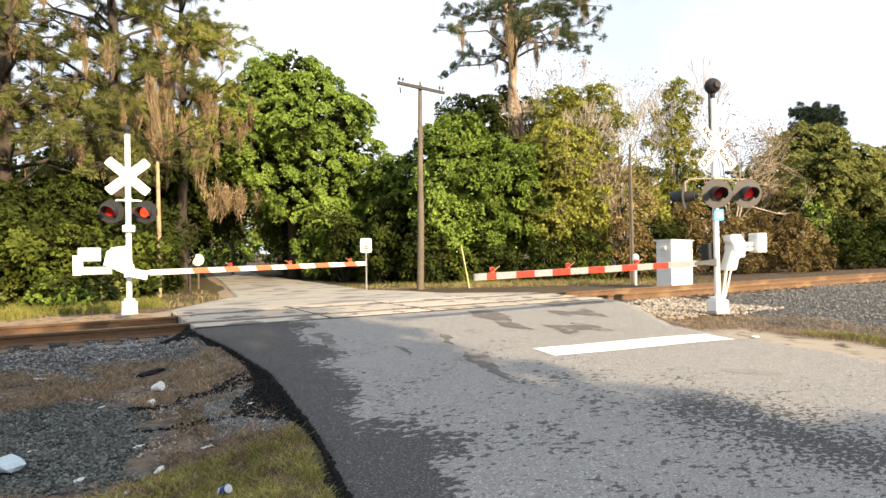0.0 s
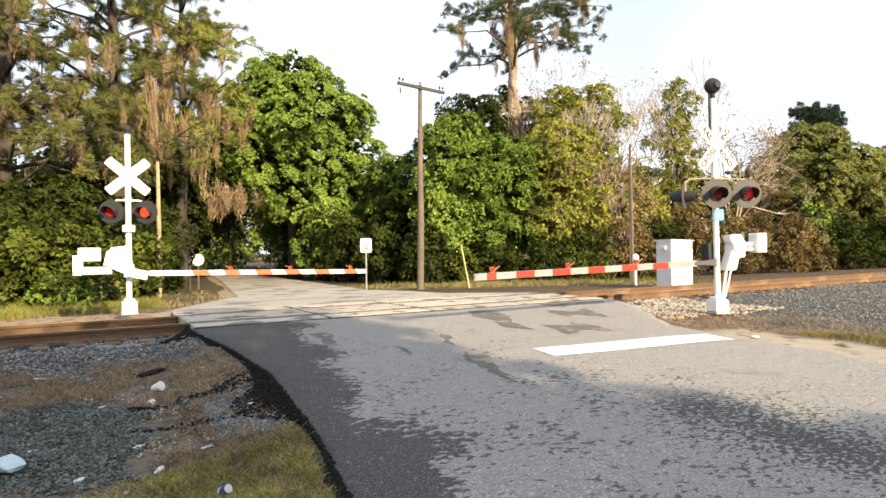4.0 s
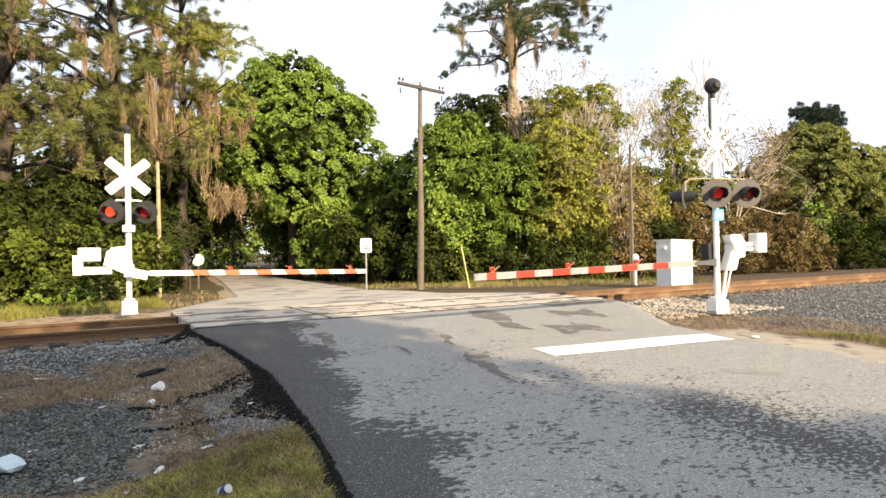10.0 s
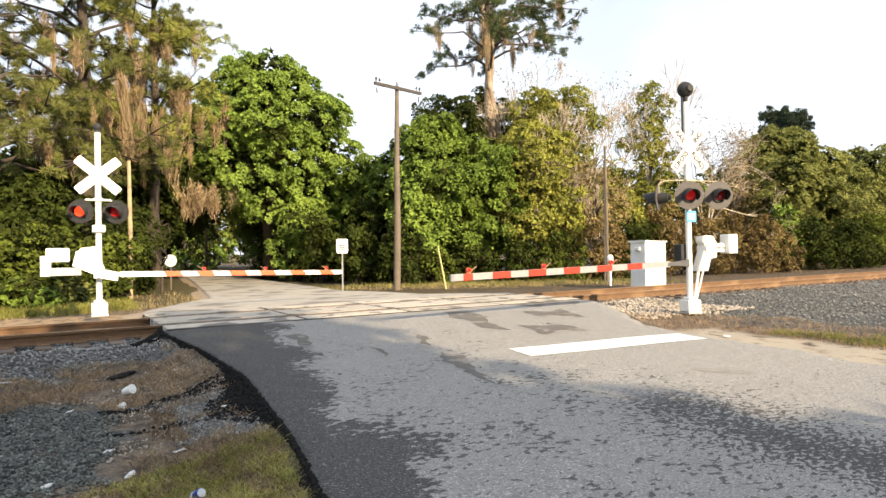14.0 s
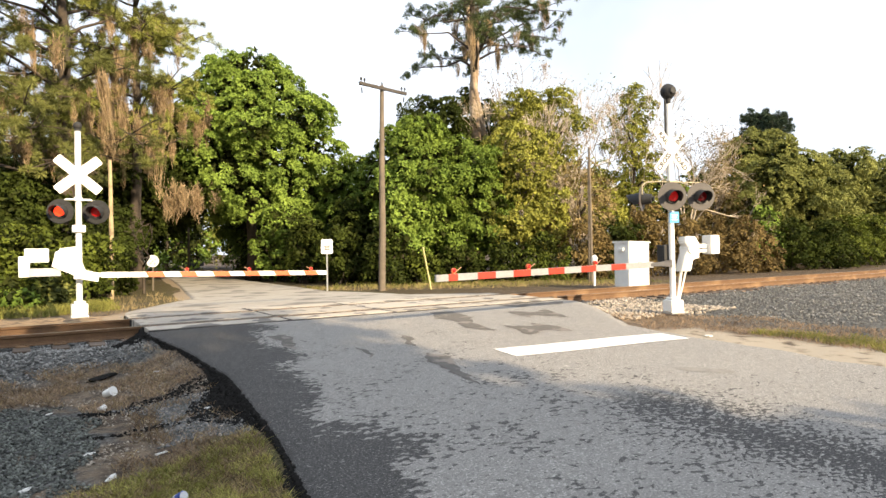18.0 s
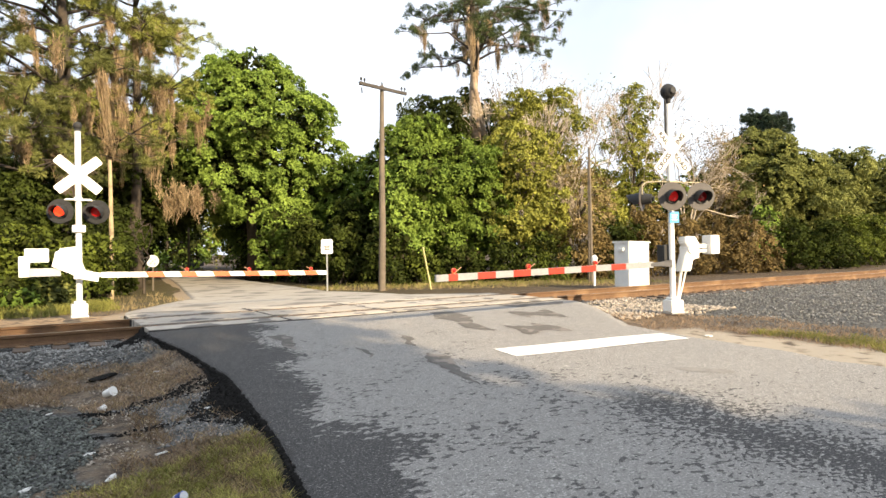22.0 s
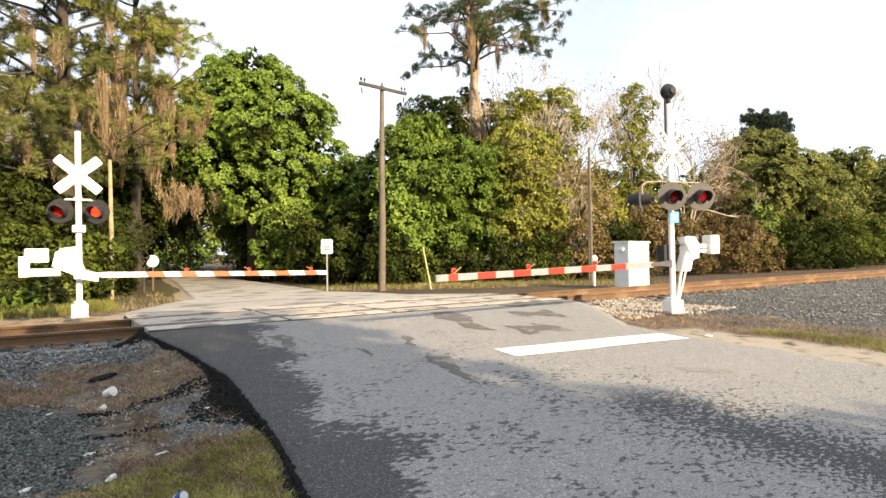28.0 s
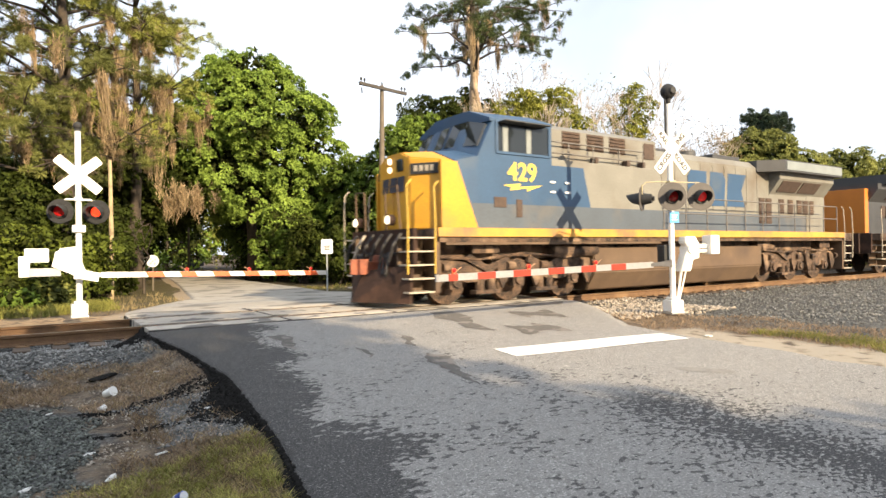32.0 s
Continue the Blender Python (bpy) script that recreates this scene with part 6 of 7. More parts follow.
# ---- cars parked far down the road ----
def far_car(at, paint, label):
    c = thing("parked_car", at, label, "car")
    bm = bmesh.new()
    prism(bm, ((-2.2, 0.35), (2.2, 0.35), (2.25, 0.75), (1.2, 0.92), (-2.1, 0.95), (-2.25, 0.7)), -0.86, 0.86)
    bmesh.ops.bevel(bm, geom=bm.edges[:], offset=0.05, segments=2, affect="EDGES")
    part("body", bm, paint, c)
    bm = bmesh.new()
    prism(bm, ((-1.9, 0.93), (1.1, 0.91), (0.5, 1.44), (-1.3, 1.46)), -0.76, 0.76)
    bmesh.ops.bevel(bm, geom=bm.edges[:], offset=0.05, segments=2, affect="EDGES")
    part("cabin", bm, paint, c)
    for sy in (-1, 1):
        for x0, x1 in ((-1.45, -0.45), (-0.35, 0.55)):
            bm = bmesh.new()
            prism(bm, ((x0, 0.98), (x1 + 0.2, 0.98), (x1, 1.36), (x0 + 0.15, 1.37)), sy * 0.745, sy * 0.768)
            part("window", bm, CARGLASS, c)
        for x in (-1.35, 1.4):
            bm = bmesh.new()
            cyl(bm, 0.33, 0.33, 0.2, pose(x, sy * 0.66, 0.33, -90 * sy, 0, 0), 20)
            part("wheel", bm, BLACK, c)


DARKCAR = surf("dark car paint", (0.03, 0.035, 0.04), (0.02, 0.022, 0.026), 0.3, 2, 0.0)
CARGLASS = surf("dark car glass", (0.02, 0.025, 0.03), (0.03, 0.03, 0.035), 0.08, 2, 0.0)
far_car(pose(2.6, 58.0, -0.42, 0, 0, 25), WHITE, "white car parked far down the shaded road")
far_car(pose(8.2, 31.5, -0.42, 0, 0, -15), SILVER_SHEET, "silver car parked behind the trees")
far_car(pose(5.6, 62.0, -0.42, 0, 0, 15), DARKCAR, "dark car parked far down the shaded road")


# ---- the train ----
SLATE_DARK = surf("faded dark blue emblem", (0.022, 0.026, 0.045), (0.035, 0.035, 0.05), 0.6, 6, 0.05)
YELLOW = surf("yellow paint", (0.58, 0.30, 0.016), (0.46, 0.225, 0.018), 0.5, 1.5, 0.04, fine=25, c3=(0.34, 0.18, 0.04), big=1.1, contrast3=(0.52, 0.75))
SILL = surf("dusty orange yellow paint", (0.55, 0.30, 0.042), (0.42, 0.215, 0.04), 0.6, 2.0, 0.05, fine=25, c3=(0.26, 0.14, 0.06), big=1.6, contrast3=(0.50, 0.7))
NAVY = surf("dark blue paint", (0.028, 0.075, 0.155), (0.022, 0.058, 0.12), 0.5, 1.5, 0.04, fine=25, c3=(0.06, 0.085, 0.12), big=0.9, contrast3=(0.55, 0.75))
TAN = surf("grey tan paint", (0.205, 0.200, 0.176), (0.155, 0.150, 0.130), 0.65, 1.5, 0.04, fine=25, c3=(0.13, 0.11, 0.085), big=0.9, contrast3=(0.50, 0.72))
SLATE = surf("slate blue paint", (0.075, 0.095, 0.12), (0.06, 0.072, 0.09), 0.6, 1.5, 0.04, fine=25, c3=(0.11, 0.105, 0.10), big=0.9, contrast3=(0.52, 0.7))
# real grime; its near-black and pale patches also stand for shadow and highlight
GRIME_AND_SHADE = surf("brown grime with shade patches", (0.125, 0.076, 0.048), (0.013, 0.010, 0.009), 0.85, 5, 0.6, mix=(0.42, 0.58), c3=(0.22, 0.145, 0.092), big=2.5, contrast3=(0.54, 0.66))
TANK = surf("dusty brown steel", (0.135, 0.088, 0.054), (0.085, 0.055, 0.034), 0.8, 2.0, 0.2, c3=(0.075, 0.05, 0.036), big=0.7, contrast3=(0.52, 0.68))
PLOW = surf("rusty dark plow", (0.058, 0.034, 0.025), (0.022, 0.014, 0.012), 0.85, 4, 0.4, c3=(0.075, 0.042, 0.03), big=2, spec=0.2)
RUBBER = surf("dark hoses", (0.02, 0.02, 0.02), (0.035, 0.03, 0.03), 0.6, 9, 0.1)
GLASS = surf("dark window glass", (0.015, 0.02, 0.025), (0.02, 0.025, 0.03), 0.05, 1, 0.0)
DARKROOF = surf("dark roof", (0.05, 0.052, 0.055), (0.035, 0.036, 0.04), 0.6, 3, 0.1)
ORANGE = surf("orange paint", (0.55, 0.19, 0.025), (0.45, 0.15, 0.022), 0.5, 2, 0.05)
LAMPGLOW = surf("headlamp", (1.0, 0.86, 0.6), (1.0, 0.82, 0.55), 0.2, 5, 0.0, glow=1.2)
PALEBLUE = surf("pale blue roof panel", (0.23, 0.255, 0.255), (0.175, 0.195, 0.195), 0.5, 3, 0.05)
NUMBER_YELLOW = surf("bright yellow lettering", (0.78, 0.58, 0.08), (0.70, 0.50, 0.07), 0.5, 3, 0.02)
LOUVER = surf("brown dusty louvres", (0.085, 0.055, 0.04), (0.045, 0.03, 0.024), 0.8, 8, 0.2)
STEPGREY = surf("worn step edges", (0.45, 0.40, 0.32), (0.32, 0.27, 0.21), 0.7, 8, 0.2)
HOSE_RED = surf("dull red coupler", (0.34, 0.10, 0.045), (0.15, 0.045, 0.028), 0.7, 8, 0.3)
HAND = surf("handrail paint", (0.10, 0.10, 0.10), (0.16, 0.14, 0.12), 0.5, 8, 0.05)
HANDY = surf("yellow handrail paint", (0.62, 0.40, 0.05), (0.5, 0.32, 0.05), 0.5, 8, 0.05)
WIN = 22.3   # length over couplers


def hull(bm, rings, cap=True):
    """A skin over rings of equal count, each a list of points."""
    rs = [[bm.verts.new(p) for p in r] for r in rings]
    k = len(rs[0])
    for a, b in zip(rs, rs[1:]):
        for i in range(k):
            bm.faces.new((a[i], a[(i + 1) % k], b[(i + 1) % k], b[i]))
    if cap:
        bm.faces.new(list(reversed(rs[0])))
        bm.faces.new(rs[-1])
    bmesh.ops.recalc_face_normals(bm, faces=bm.faces[:])


def wheel_mesh():
    bm = bmesh.new()
    r = pose(0, 0, 0, 90, 0, 0)
    cyl(bm, 0.525, 0.525, 0.12, r @ pose(0, 0, -0.06), 36)
    cyl(bm, 0.555, 0.555, 0.03, r @ pose(0, 0, -0.09), 36)
    cyl(bm, 0.42, 0.40, 0.02, r @ pose(0, 0, 0.05), 28)
    cyl(bm, 0.16, 0.14, 0.12, r @ pose(0, 0, 0.05), 20)
    for k in range(6):
        a = k * math.tau / 6
        cyl(bm, 0.035, 0.035, 0.02, r @ pose(math.cos(a) * 0.28, math.sin(a) * 0.28, 0.065), 8)
    return put_mesh("wheel", bm, GRIME_AND_SHADE)


WHEEL_ME = wheel_mesh()
SPIN = []


def truck(loco, x0):
    """A three-axle truck whose first axle lies at x0."""
    t = part("truck", bmesh_frame(x0), GRIME_AND_SHADE, loco, "grimy brown three-axle truck")
    for k in range(3):
        ax = x0 + 1.85 * k
        for sy in (-1, 1):
            w = part("wheel", WHEEL_ME, None, loco, at=pose(ax, sy * 0.76, 0.525, 0, 0, 0 if sy < 0 else 180))
            SPIN.append((w, ax, sy))
        for sy in (-1, 1):
            bm = bmesh.new()
            box(bm, ax - 0.17, ax + 0.17, sy * 1.12 - 0.10, sy * 1.12 + 0.10, 0.36, 0.70, 0.03)
            cyl(bm, 0.13, 0.12, 0.06, pose(ax, sy * 1.22, 0.53, -90 * sy, 0, 0), 20)
            part("axle_box", bm, GRIME_AND_SHADE, t)
    return t


def bmesh_frame(x0):
    bm = bmesh.new()
    a = x0
    for sy in (-1, 1):
        side = [(a - 0.75, 0.80), (a - 0.70, 1.0), (a - 0.25, 1.06), (a + 0.55, 0.92), (a + 1.3, 0.90), (a + 1.85, 1.02), (a + 2.45, 0.90), (a + 3.1, 0.92), (a + 3.95, 1.06), (a + 4.4, 1.0),
                (a + 4.45, 0.80), (a + 3.95, 0.66), (a + 3.35, 0.50), (a + 2.85, 0.52), (a + 2.3, 0.70), (a + 1.4, 0.70), (a + 0.85, 0.52), (a + 0.35, 0.50), (a - 0.25, 0.66)]
        prism(bm, side, sy * 1.02, sy * 1.16)
        for k in (0.92, 2.78):
            for d in (-0.16, 0.16):
                cyl(bm, 0.11, 0.11, 0.34, pose(a + k + d, sy * 1.10, 0.30), 12)
            box(bm, a + k - 0.36, a + k + 0.36, sy * 1.10 - 0.12, sy * 1.10 + 0.12, 0.22, 0.31, 0.02)
        for k in (-0.5, 1.35, 2.4, 4.2):
            prism(bm, [(a + k - 0.22, 0.98), (a + k + 0.25, 0.92), (a + k + 0.18, 0.60), (a + k - 0.02, 0.34), (a + k - 0.14, 0.60)], sy * 1.17, sy * 1.25)
            cyl(bm, 0.10, 0.10, 0.22, pose(a + k + 0.1, sy * 1.26, 0.86, 0, 90, 0), 12)
        tube(bm, [(a - 0.7, sy * 1.24, 1.12), (a + 0.6, sy * 1.26, 1.02), (a + 2.0, sy * 1.24, 1.16), (a + 3.4, sy * 1.26, 1.04), (a + 4.3, sy * 1.24, 1.12)], [0.03] * 5, 6)
        prism(bm, [(a + 0.2, 1.05), (a + 0.9, 0.72), (a + 1.6, 0.95), (a + 1.5, 1.1), (a + 0.9, 0.88), (a + 0.4, 1.15)], sy * 1.18, sy * 1.24)
        prism(bm, [(a + 3.5, 1.05), (a + 2.8, 0.72), (a + 2.1, 0.95), (a + 2.2, 1.1), (a + 2.8, 0.88), (a + 3.3, 1.15)], sy * 1.18, sy * 1.24)
    box(bm, a + 1.2, a + 2.5, -1.0, 1.0, 0.85, 1.15, 0.05)
    return bm


def louvre(parent, x0, x1, z0, z1, y, slats=6, mat=None):
    bm = bmesh.new()
    box(bm, x0, x1, y - 0.012, y + 0.02, z0, z1, 0.004)
    p = part("louvre_panel", bm, LOUVER, parent, "brown louvred panel")
    bm = bmesh.new()
    for k in range(slats):
        z = z0 + (z1 - z0) * (k + 0.5) / slats
        prism(bm, [(x0 + 0.03, z - 0.02), (x1 - 0.03, z - 0.02), (x1 - 0.03, z), (x0 + 0.03, z)], y - 0.012, y - 0.04)
    part("louvre_slats", bm, mat or GRIME_AND_SHADE, p)
    return p


def locomotive(at, front_mat, cab_mat, body_mat, band_mat, sill_mat, roof_mat, rear_mat, label, lights, lettered, hood_end=(18.6, 20.02)):
    L = thing("locomotive", at, label, "locomotive", "locomotives of the train")
    # underframe and sill
    bm = bmesh.new()
    box(bm, 1.35, 20.9, -1.50, 1.50, 1.42, 1.72, 0.01)
    part("platform", bm, GRIME_AND_SHADE, L)
    for sy in (-1, 1):
        bm = bmesh.new()
        box(bm, 1.37, 20.1, sy * 1.53 - 0.03, sy * 1.53 + 0.03, 1.54, 1.74, 0.006)
        part("sill_stripe", bm, sill_mat, L, "dusty yellow side sill")
        bm = bmesh.new()
        box(bm, 1.6, 9.0, sy * 1.46 - 0.03, sy * 1.46 + 0.03, 1.36, 1.53, 0.004)
        part("side_skirt", bm, TANK, L)
    # fuel tank
    bm = bmesh.new()
    prism(bm, ((-1.30, 1.26), (1.30, 1.26), (1.30, 0.62), (1.0, 0.14), (-1.0, 0.14), (-1.30, 0.62)), 0, 8.2, pose(14.65, 0, 0, 0, 0, 90))
    bmesh.ops.bevel(bm, geom=bm.edges[:], offset=0.03, segments=2, affect="EDGES")
    part("fuel_tank", bm, TANK, L, "dusty brown fuel tank")
    for sy in (-1, 1):
        for x, r, ln in ((5.0, 0.16, 1.6), (14.75, 0.10, 0.8)):
            bm = bmesh.new()
            cyl(bm, r, r, ln, pose(x, sy * 1.19, 1.2, 0, 90, 0), 16)
            part("air_reservoir", bm, GRIME_AND_SHADE, L)
    bm = bmesh.new()
    box(bm, 1.7, 20.4, -0.95, 0.95, 1.02, 1.42, 0.02)
    for x in (2.9, 6.9, 14.9, 19.2):
        box(bm, x - 0.4, x + 0.4, -1.25, 1.25, 1.16, 1.42, 0.03)
    part("underframe", bm, GRIME_AND_SHADE, L)
    truck(L, 2.05)
    truck(L, 15.55)
    # cab and nose: wide at the sides, faceted at the front
    def section(x, half, top_mid, top_side, z0=1.72):
        return [(x, -half, z0), (x, half, z0), (x, half, top_side), (x, half * 0.45, top_mid), (x, -half * 0.45, top_mid), (x, -half, top_side)]
    bm = bmesh.new()
    hull(bm, [section(1.18, 0.70, 3.50, 3.34), section(1.62, 1.32, 3.52, 3.25), section(1.86, 1.46, 3.53, 3.22)])
    bmesh.ops.bevel(bm, geom=bm.edges[:], offset=0.025, segments=2, affect="EDGES")
    part("nose", bm, front_mat, L, "yellow nose" if front_mat is YELLOW else "")
    bm = bmesh.new()
    hull(bm, [section(1.86, 1.47, 3.54, 3.225), section(2.5, 1.49, 3.60, 3.36)])
    hull(bm, [section(2.5, 1.49, 3.60, 3.36), section(2.95, 1.49, 4.50, 4.24), section(4.78, 1.49, 4.55, 4.28)])
    part("cab", bm, cab_mat, L, "dark blue cab" if cab_mat is NAVY else "")
    # sloped end of the nose colour along the side
    for sy in (-1, 1):
        bm = bmesh.new()
        prism(bm, ((1.5, 1.745), (2.48, 1.745), (1.92, 3.20), (1.5, 3.215)), sy * 1.40, sy * 1.497)
        part("nose_side_panel", bm, front_mat, L)
        bm = bmesh.new()
        prism(bm, ((1.86, 1.745), (4.78, 1.745), (4.78, 2.30), (2.27, 2.30)), sy * 1.46, sy * 1.4935)
        part("lower_band", bm, band_mat, L)
    # roof brow
    bm = bmesh.new()
    hull(bm, [[(2.84, y, z) for y, z in ((-1.50, 4.20), (1.50, 4.20), (1.50, 4.27), (0.68, 4.57), (-0.68, 4.57), (-1.50, 4.27))],
              [(4.80, y, z) for y, z in ((-1.50, 4.24), (1.50, 4.24), (1.50, 4.31), (0.68, 4.62), (-0.68, 4.62), (-1.50, 4.31))]])
    part("cab_roof", bm, cab_mat, L)
    # windscreen: two slanted panes in the front face of the cab
    for sy in (-1, 1):
        bm = bmesh.new()
        def wp(y, u):
            return (2.5 + (2.95 - 2.5) * u - 0.025, y, 3.60 + (4.50 - 3.60) * u - 0.20 * max(0, (abs(y) - 0.67) / 0.82))
        q = [wp(sy * 0.06, 0.16), wp(sy * 1.36, 0.22), wp(sy * 1.36, 0.80), wp(sy * 0.70, 0.82), wp(sy * 0.06, 0.82)]
        a = [bm.verts.new(p) for p in q]
        b = [bm.verts.new((p[0] + 0.05, p[1], p[2] - 0.02)) for p in q]
        bm.faces.new(a)
        bm.faces.new(b[::-1])
        for i in range(5):
            bm.faces.new((a[i], a[(i + 1) % 5], b[(i + 1) % 5], b[i]))
        bmesh.ops.recalc_face_normals(bm, faces=bm.faces[:])
        part("windscreen", bm, GLASS, L, "dark windscreen pane")
        # side windows, frame and sunshade
        bm = bmesh.new()
        box(bm, 3.08, 4.66, sy * 1.485 - 0.012, sy * 1.485 + 0.012, 3.52, 4.20, 0.01)
        w = part("side_window", bm, GLASS, L, "dark cab side window")
        for x in (3.30, 4.02):
            bm = bmesh.new()
            box(bm, x - 0.075, x + 0.075, sy * 1.505 - 0.012, sy * 1.505 + 0.012, 3.52, 4.12, 0.006)
            part("window_post", bm, PALEBLUE, w)
        bm = bmesh.new()
        box(bm, 3.02, 4.72, sy * 1.505 - 0.014, sy * 1.505 + 0.014, 3.46, 3.52, 0.004)
        box(bm, 4.66, 4.72, sy * 1.505 - 0.014, sy * 1.505 + 0.014, 3.52, 4.20, 0.004)
        box(bm, 3.01, 3.08, sy * 1.505 - 0.014, sy * 1.505 + 0.014, 3.52, 4.24, 0.004)
        part("window_frame", bm, cab_mat, w)
        bm = bmesh.new()
        box(bm, 3.1, 4.5, sy * 1.62 - 0.16, sy * 1.62 + 0.16, -0.012, 0.012, 0.004, pose(0, 0, 4.19))
        part("sunshade", bm, DARKROOF, w)
        for x0, x1, z0, z1 in ((2.95, 3.32, 2.22, 2.46), (3.62, 3.80, 2.00, 2.42)):
            bm = bmesh.new()
            box(bm, x0, x1, sy * 1.50 - 0.008, sy * 1.50 + 0.008, z0, z1, 0.004)
            part("side_grille", bm, LOUVER, L)
        for x in (4.72, 5.22):
            for z in (2.62, 2.86):
                bm = bmesh.new()
                box(bm, x, x + 0.16, sy * 1.51 - 0.004, sy * 1.51 + 0.004, z, z + 0.05)
                part("placard", bm, WHITE, L)
    # box behind the cab, the hood and the radiator section
    bm = bmesh.new()
    box(bm, 4.78, 9.05, -1.48, 1.48, 1.72, 3.46, 0.02)
    part("equipment_box", bm, body_mat, L)
    for sy in (-1, 1):
        bm = bmesh.new()
        prism(bm, ((4.78, 2.30), (6.15, 2.30), (5.9, 3.30), (4.78, 3.30)), sy * 1.40, sy * 1.484)
        part("cab_colour_panel", bm, cab_mat, L)
        bm = bmesh.new()
        prism(bm, ((4.78, 1.745), (9.05, 1.745), (9.05, 2.30), (4.78, 2.30)), sy * 1.40, sy * 1.4845)
        part("lower_band", bm, band_mat, L)
    bm = bmesh.new()
    hull(bm, [[(x, y, z) for y, z in ((-1.28, 3.46), (1.28, 3.46), (1.28, 4.26), (0.9, 4.44), (-0.9, 4.44), (-1.28, 4.26))] for x in (4.80, 9.10)])
    up = part("upper_cabinet", bm, body_mat, L)
    for sy in (-1, 1):
        for x in (5.35, 6.25, 7.12):
            louvre(up, x, x + 0.64, 3.80, 4.24, sy * 1.285, 5)
        bm = bmesh.new()
        box(bm, 8.55, 9.0, sy * 1.285 - 0.02, sy * 1.285 + 0.02, 3.75, 4.2, 0.01)
        part("inlet", bm, LOUVER, up)
        bm = bmesh.new()
        for z in (3.62, 3.90):
            tube(bm, [(4.85, sy * 1.46, z), (8.3, sy * 1.46, z)], [0.018, 0.018], 6)
        for x in (5.4, 6.3, 7.3, 8.3):
            tube(bm, [(x, sy * 1.46, 3.46), (x, sy * 1.46, 3.92)], [0.018, 0.018], 6)
        part("roof_handrail", bm, HAND, up)
        for x in (6.35, 7.6, 8.25):
            bm = bmesh.new()
            box(bm, x, x + 0.12, sy * 1.40 - 0.09, sy * 1.40 + 0.09, 3.47, 3.62, 0.01)
            part("latch", bm, LOUVER, up)
    bm = bmesh.new()
    hull(bm, [[(x, y, z) for y, z in ((-0.86, 1.72), (0.86, 1.72), (0.86, 3.98), (0.62, 4.20), (-0.62, 4.20), (-0.86, 3.98))] for x in (9.05, 15.2)])
    hood = part("engine_hood", bm, body_mat, L)
    for sy in (-1, 1):
        bm = bmesh.new()
        box(bm, 9.06, 20.0, sy * 0.868 - 0.004, sy * 0.868 + 0.004, 1.74, 2.36)
        part("lower_band", bm, band_mat, L)
        for k in range(9):
            bm = bmesh.new()
            box(bm, 9.25 + k * 0.66, 9.83 + k * 0.66, sy * 0.865 - 0.008, sy * 0.865 + 0.008, 2.42, 3.9, 0.003)
            d = part("hood_door", bm, body_mat, hood)
    bm = bmesh.new()
    cyl(bm, 0.34, 0.30, 0.24, pose(12.4, 0, 4.2), 20)
    box(bm, 9.3, 11.2, -0.5, 0.5, 4.2, 4.32, 0.02)
    box(bm, 13.0, 14.6, -0.6, 0.6, 4.2, 4.34, 0.02)
    part("exhaust_stack", bm, DARKROOF, L)
    bm = bmesh.new()
    hull(bm, [[(x, y, z) for y, z in ((-0.87, 1.72), (0.87, 1.72), (0.87, 3.1), (1.25, 3.62), (1.25, 3.86), (-1.25, 3.86), (-1.25, 3.62), (-0.87, 3.1))] for x in (16.0, max(20.0, hood_end[0]))])
    hull(bm, [[(x, y, z) for y, z in ((-0.865, 1.72), (0.865, 1.72), (0.865, 3.86), (-0.865, 3.86))] for x in (15.21, 15.99)])
    rad = part("radiator_section", bm, body_mat, L)
    bm = bmesh.new()
    hull(bm, [[(x, y, z) for y, z in ((-w, 3.84), (w, 3.84), (w, 4.24), (-w, 4.24))] for x, w in ((15.15, 0.9), (15.85, 1.53), (20.05, 1.53))])
    part("radiator_wing", bm, roof_mat, rad, "dark flared radiator roof")
    for sy in (-1, 1):
        bm = bmesh.new()
        box(bm, 15.95, 20.0, sy * 1.535 - 0.012, sy * 1.535 + 0.012, 3.90, 4.20, 0.004)
        part("wing_panel", bm, PALEBLUE if lettered else DARKROOF, rad)
        for x in (16.3, 17.75):
            bm = bmesh.new()
            m = pose(x, sy * 1.09, 3.38, 0, 0, 0) @ Matrix.Rotation(radians(-sy * 36), 4, "X")
            box(bm, 0, 1.3, -0.015, 0.015, -0.22, 0.22, 0.005, m)
            part("radiator_screen", bm, LOUVER, rad)
        for x in (15.3, 15.75, 16.6, 17.25, 17.9, 18.35, 18.8):
            louvre(rad, x, x + 0.36, 2.42 if x > 16 else 2.05, 2.95, sy * 0.88, 6)
    bm = bmesh.new()
    box(bm, hood_end[0], hood_end[1], -0.885, 0.885, 1.76, 3.66, 0.01)
    part("rear_hood", bm, rear_mat, L)
    # walkway handrails
    for sy in (-1, 1):
        for k in range(11):
            x = 9.15 + k * 1.05
            bm = bmesh.new()
            tube(bm, [(x, sy * 1.49, 1.72), (x, sy * 1.49, 2.70)], [0.02, 0.02], 8)
            part("handrail_post", bm, HAND, L)
        for z in (2.24, 2.70):
            bm = bmesh.new()
            tube(bm, [(9.15, sy * 1.49, z), (19.65, sy * 1.49, z)], [0.018, 0.018], 8)
            part("handrail", bm, HAND, L)
        # rear and front steps with their grab irons
        for x0, d in ((20.15, 1), (1.32, -1)):
            for k in range(5):
                bm = bmesh.new()
                a, b = x0 + d * 0.02, x0 + d * 0.66
                box(bm, min(a, b), max(a, b), sy * 1.28 - 0.22, sy * 1.28 + 0.22, 0.34 + 0.29 * k, 0.375 + 0.29 * k, 0.004)
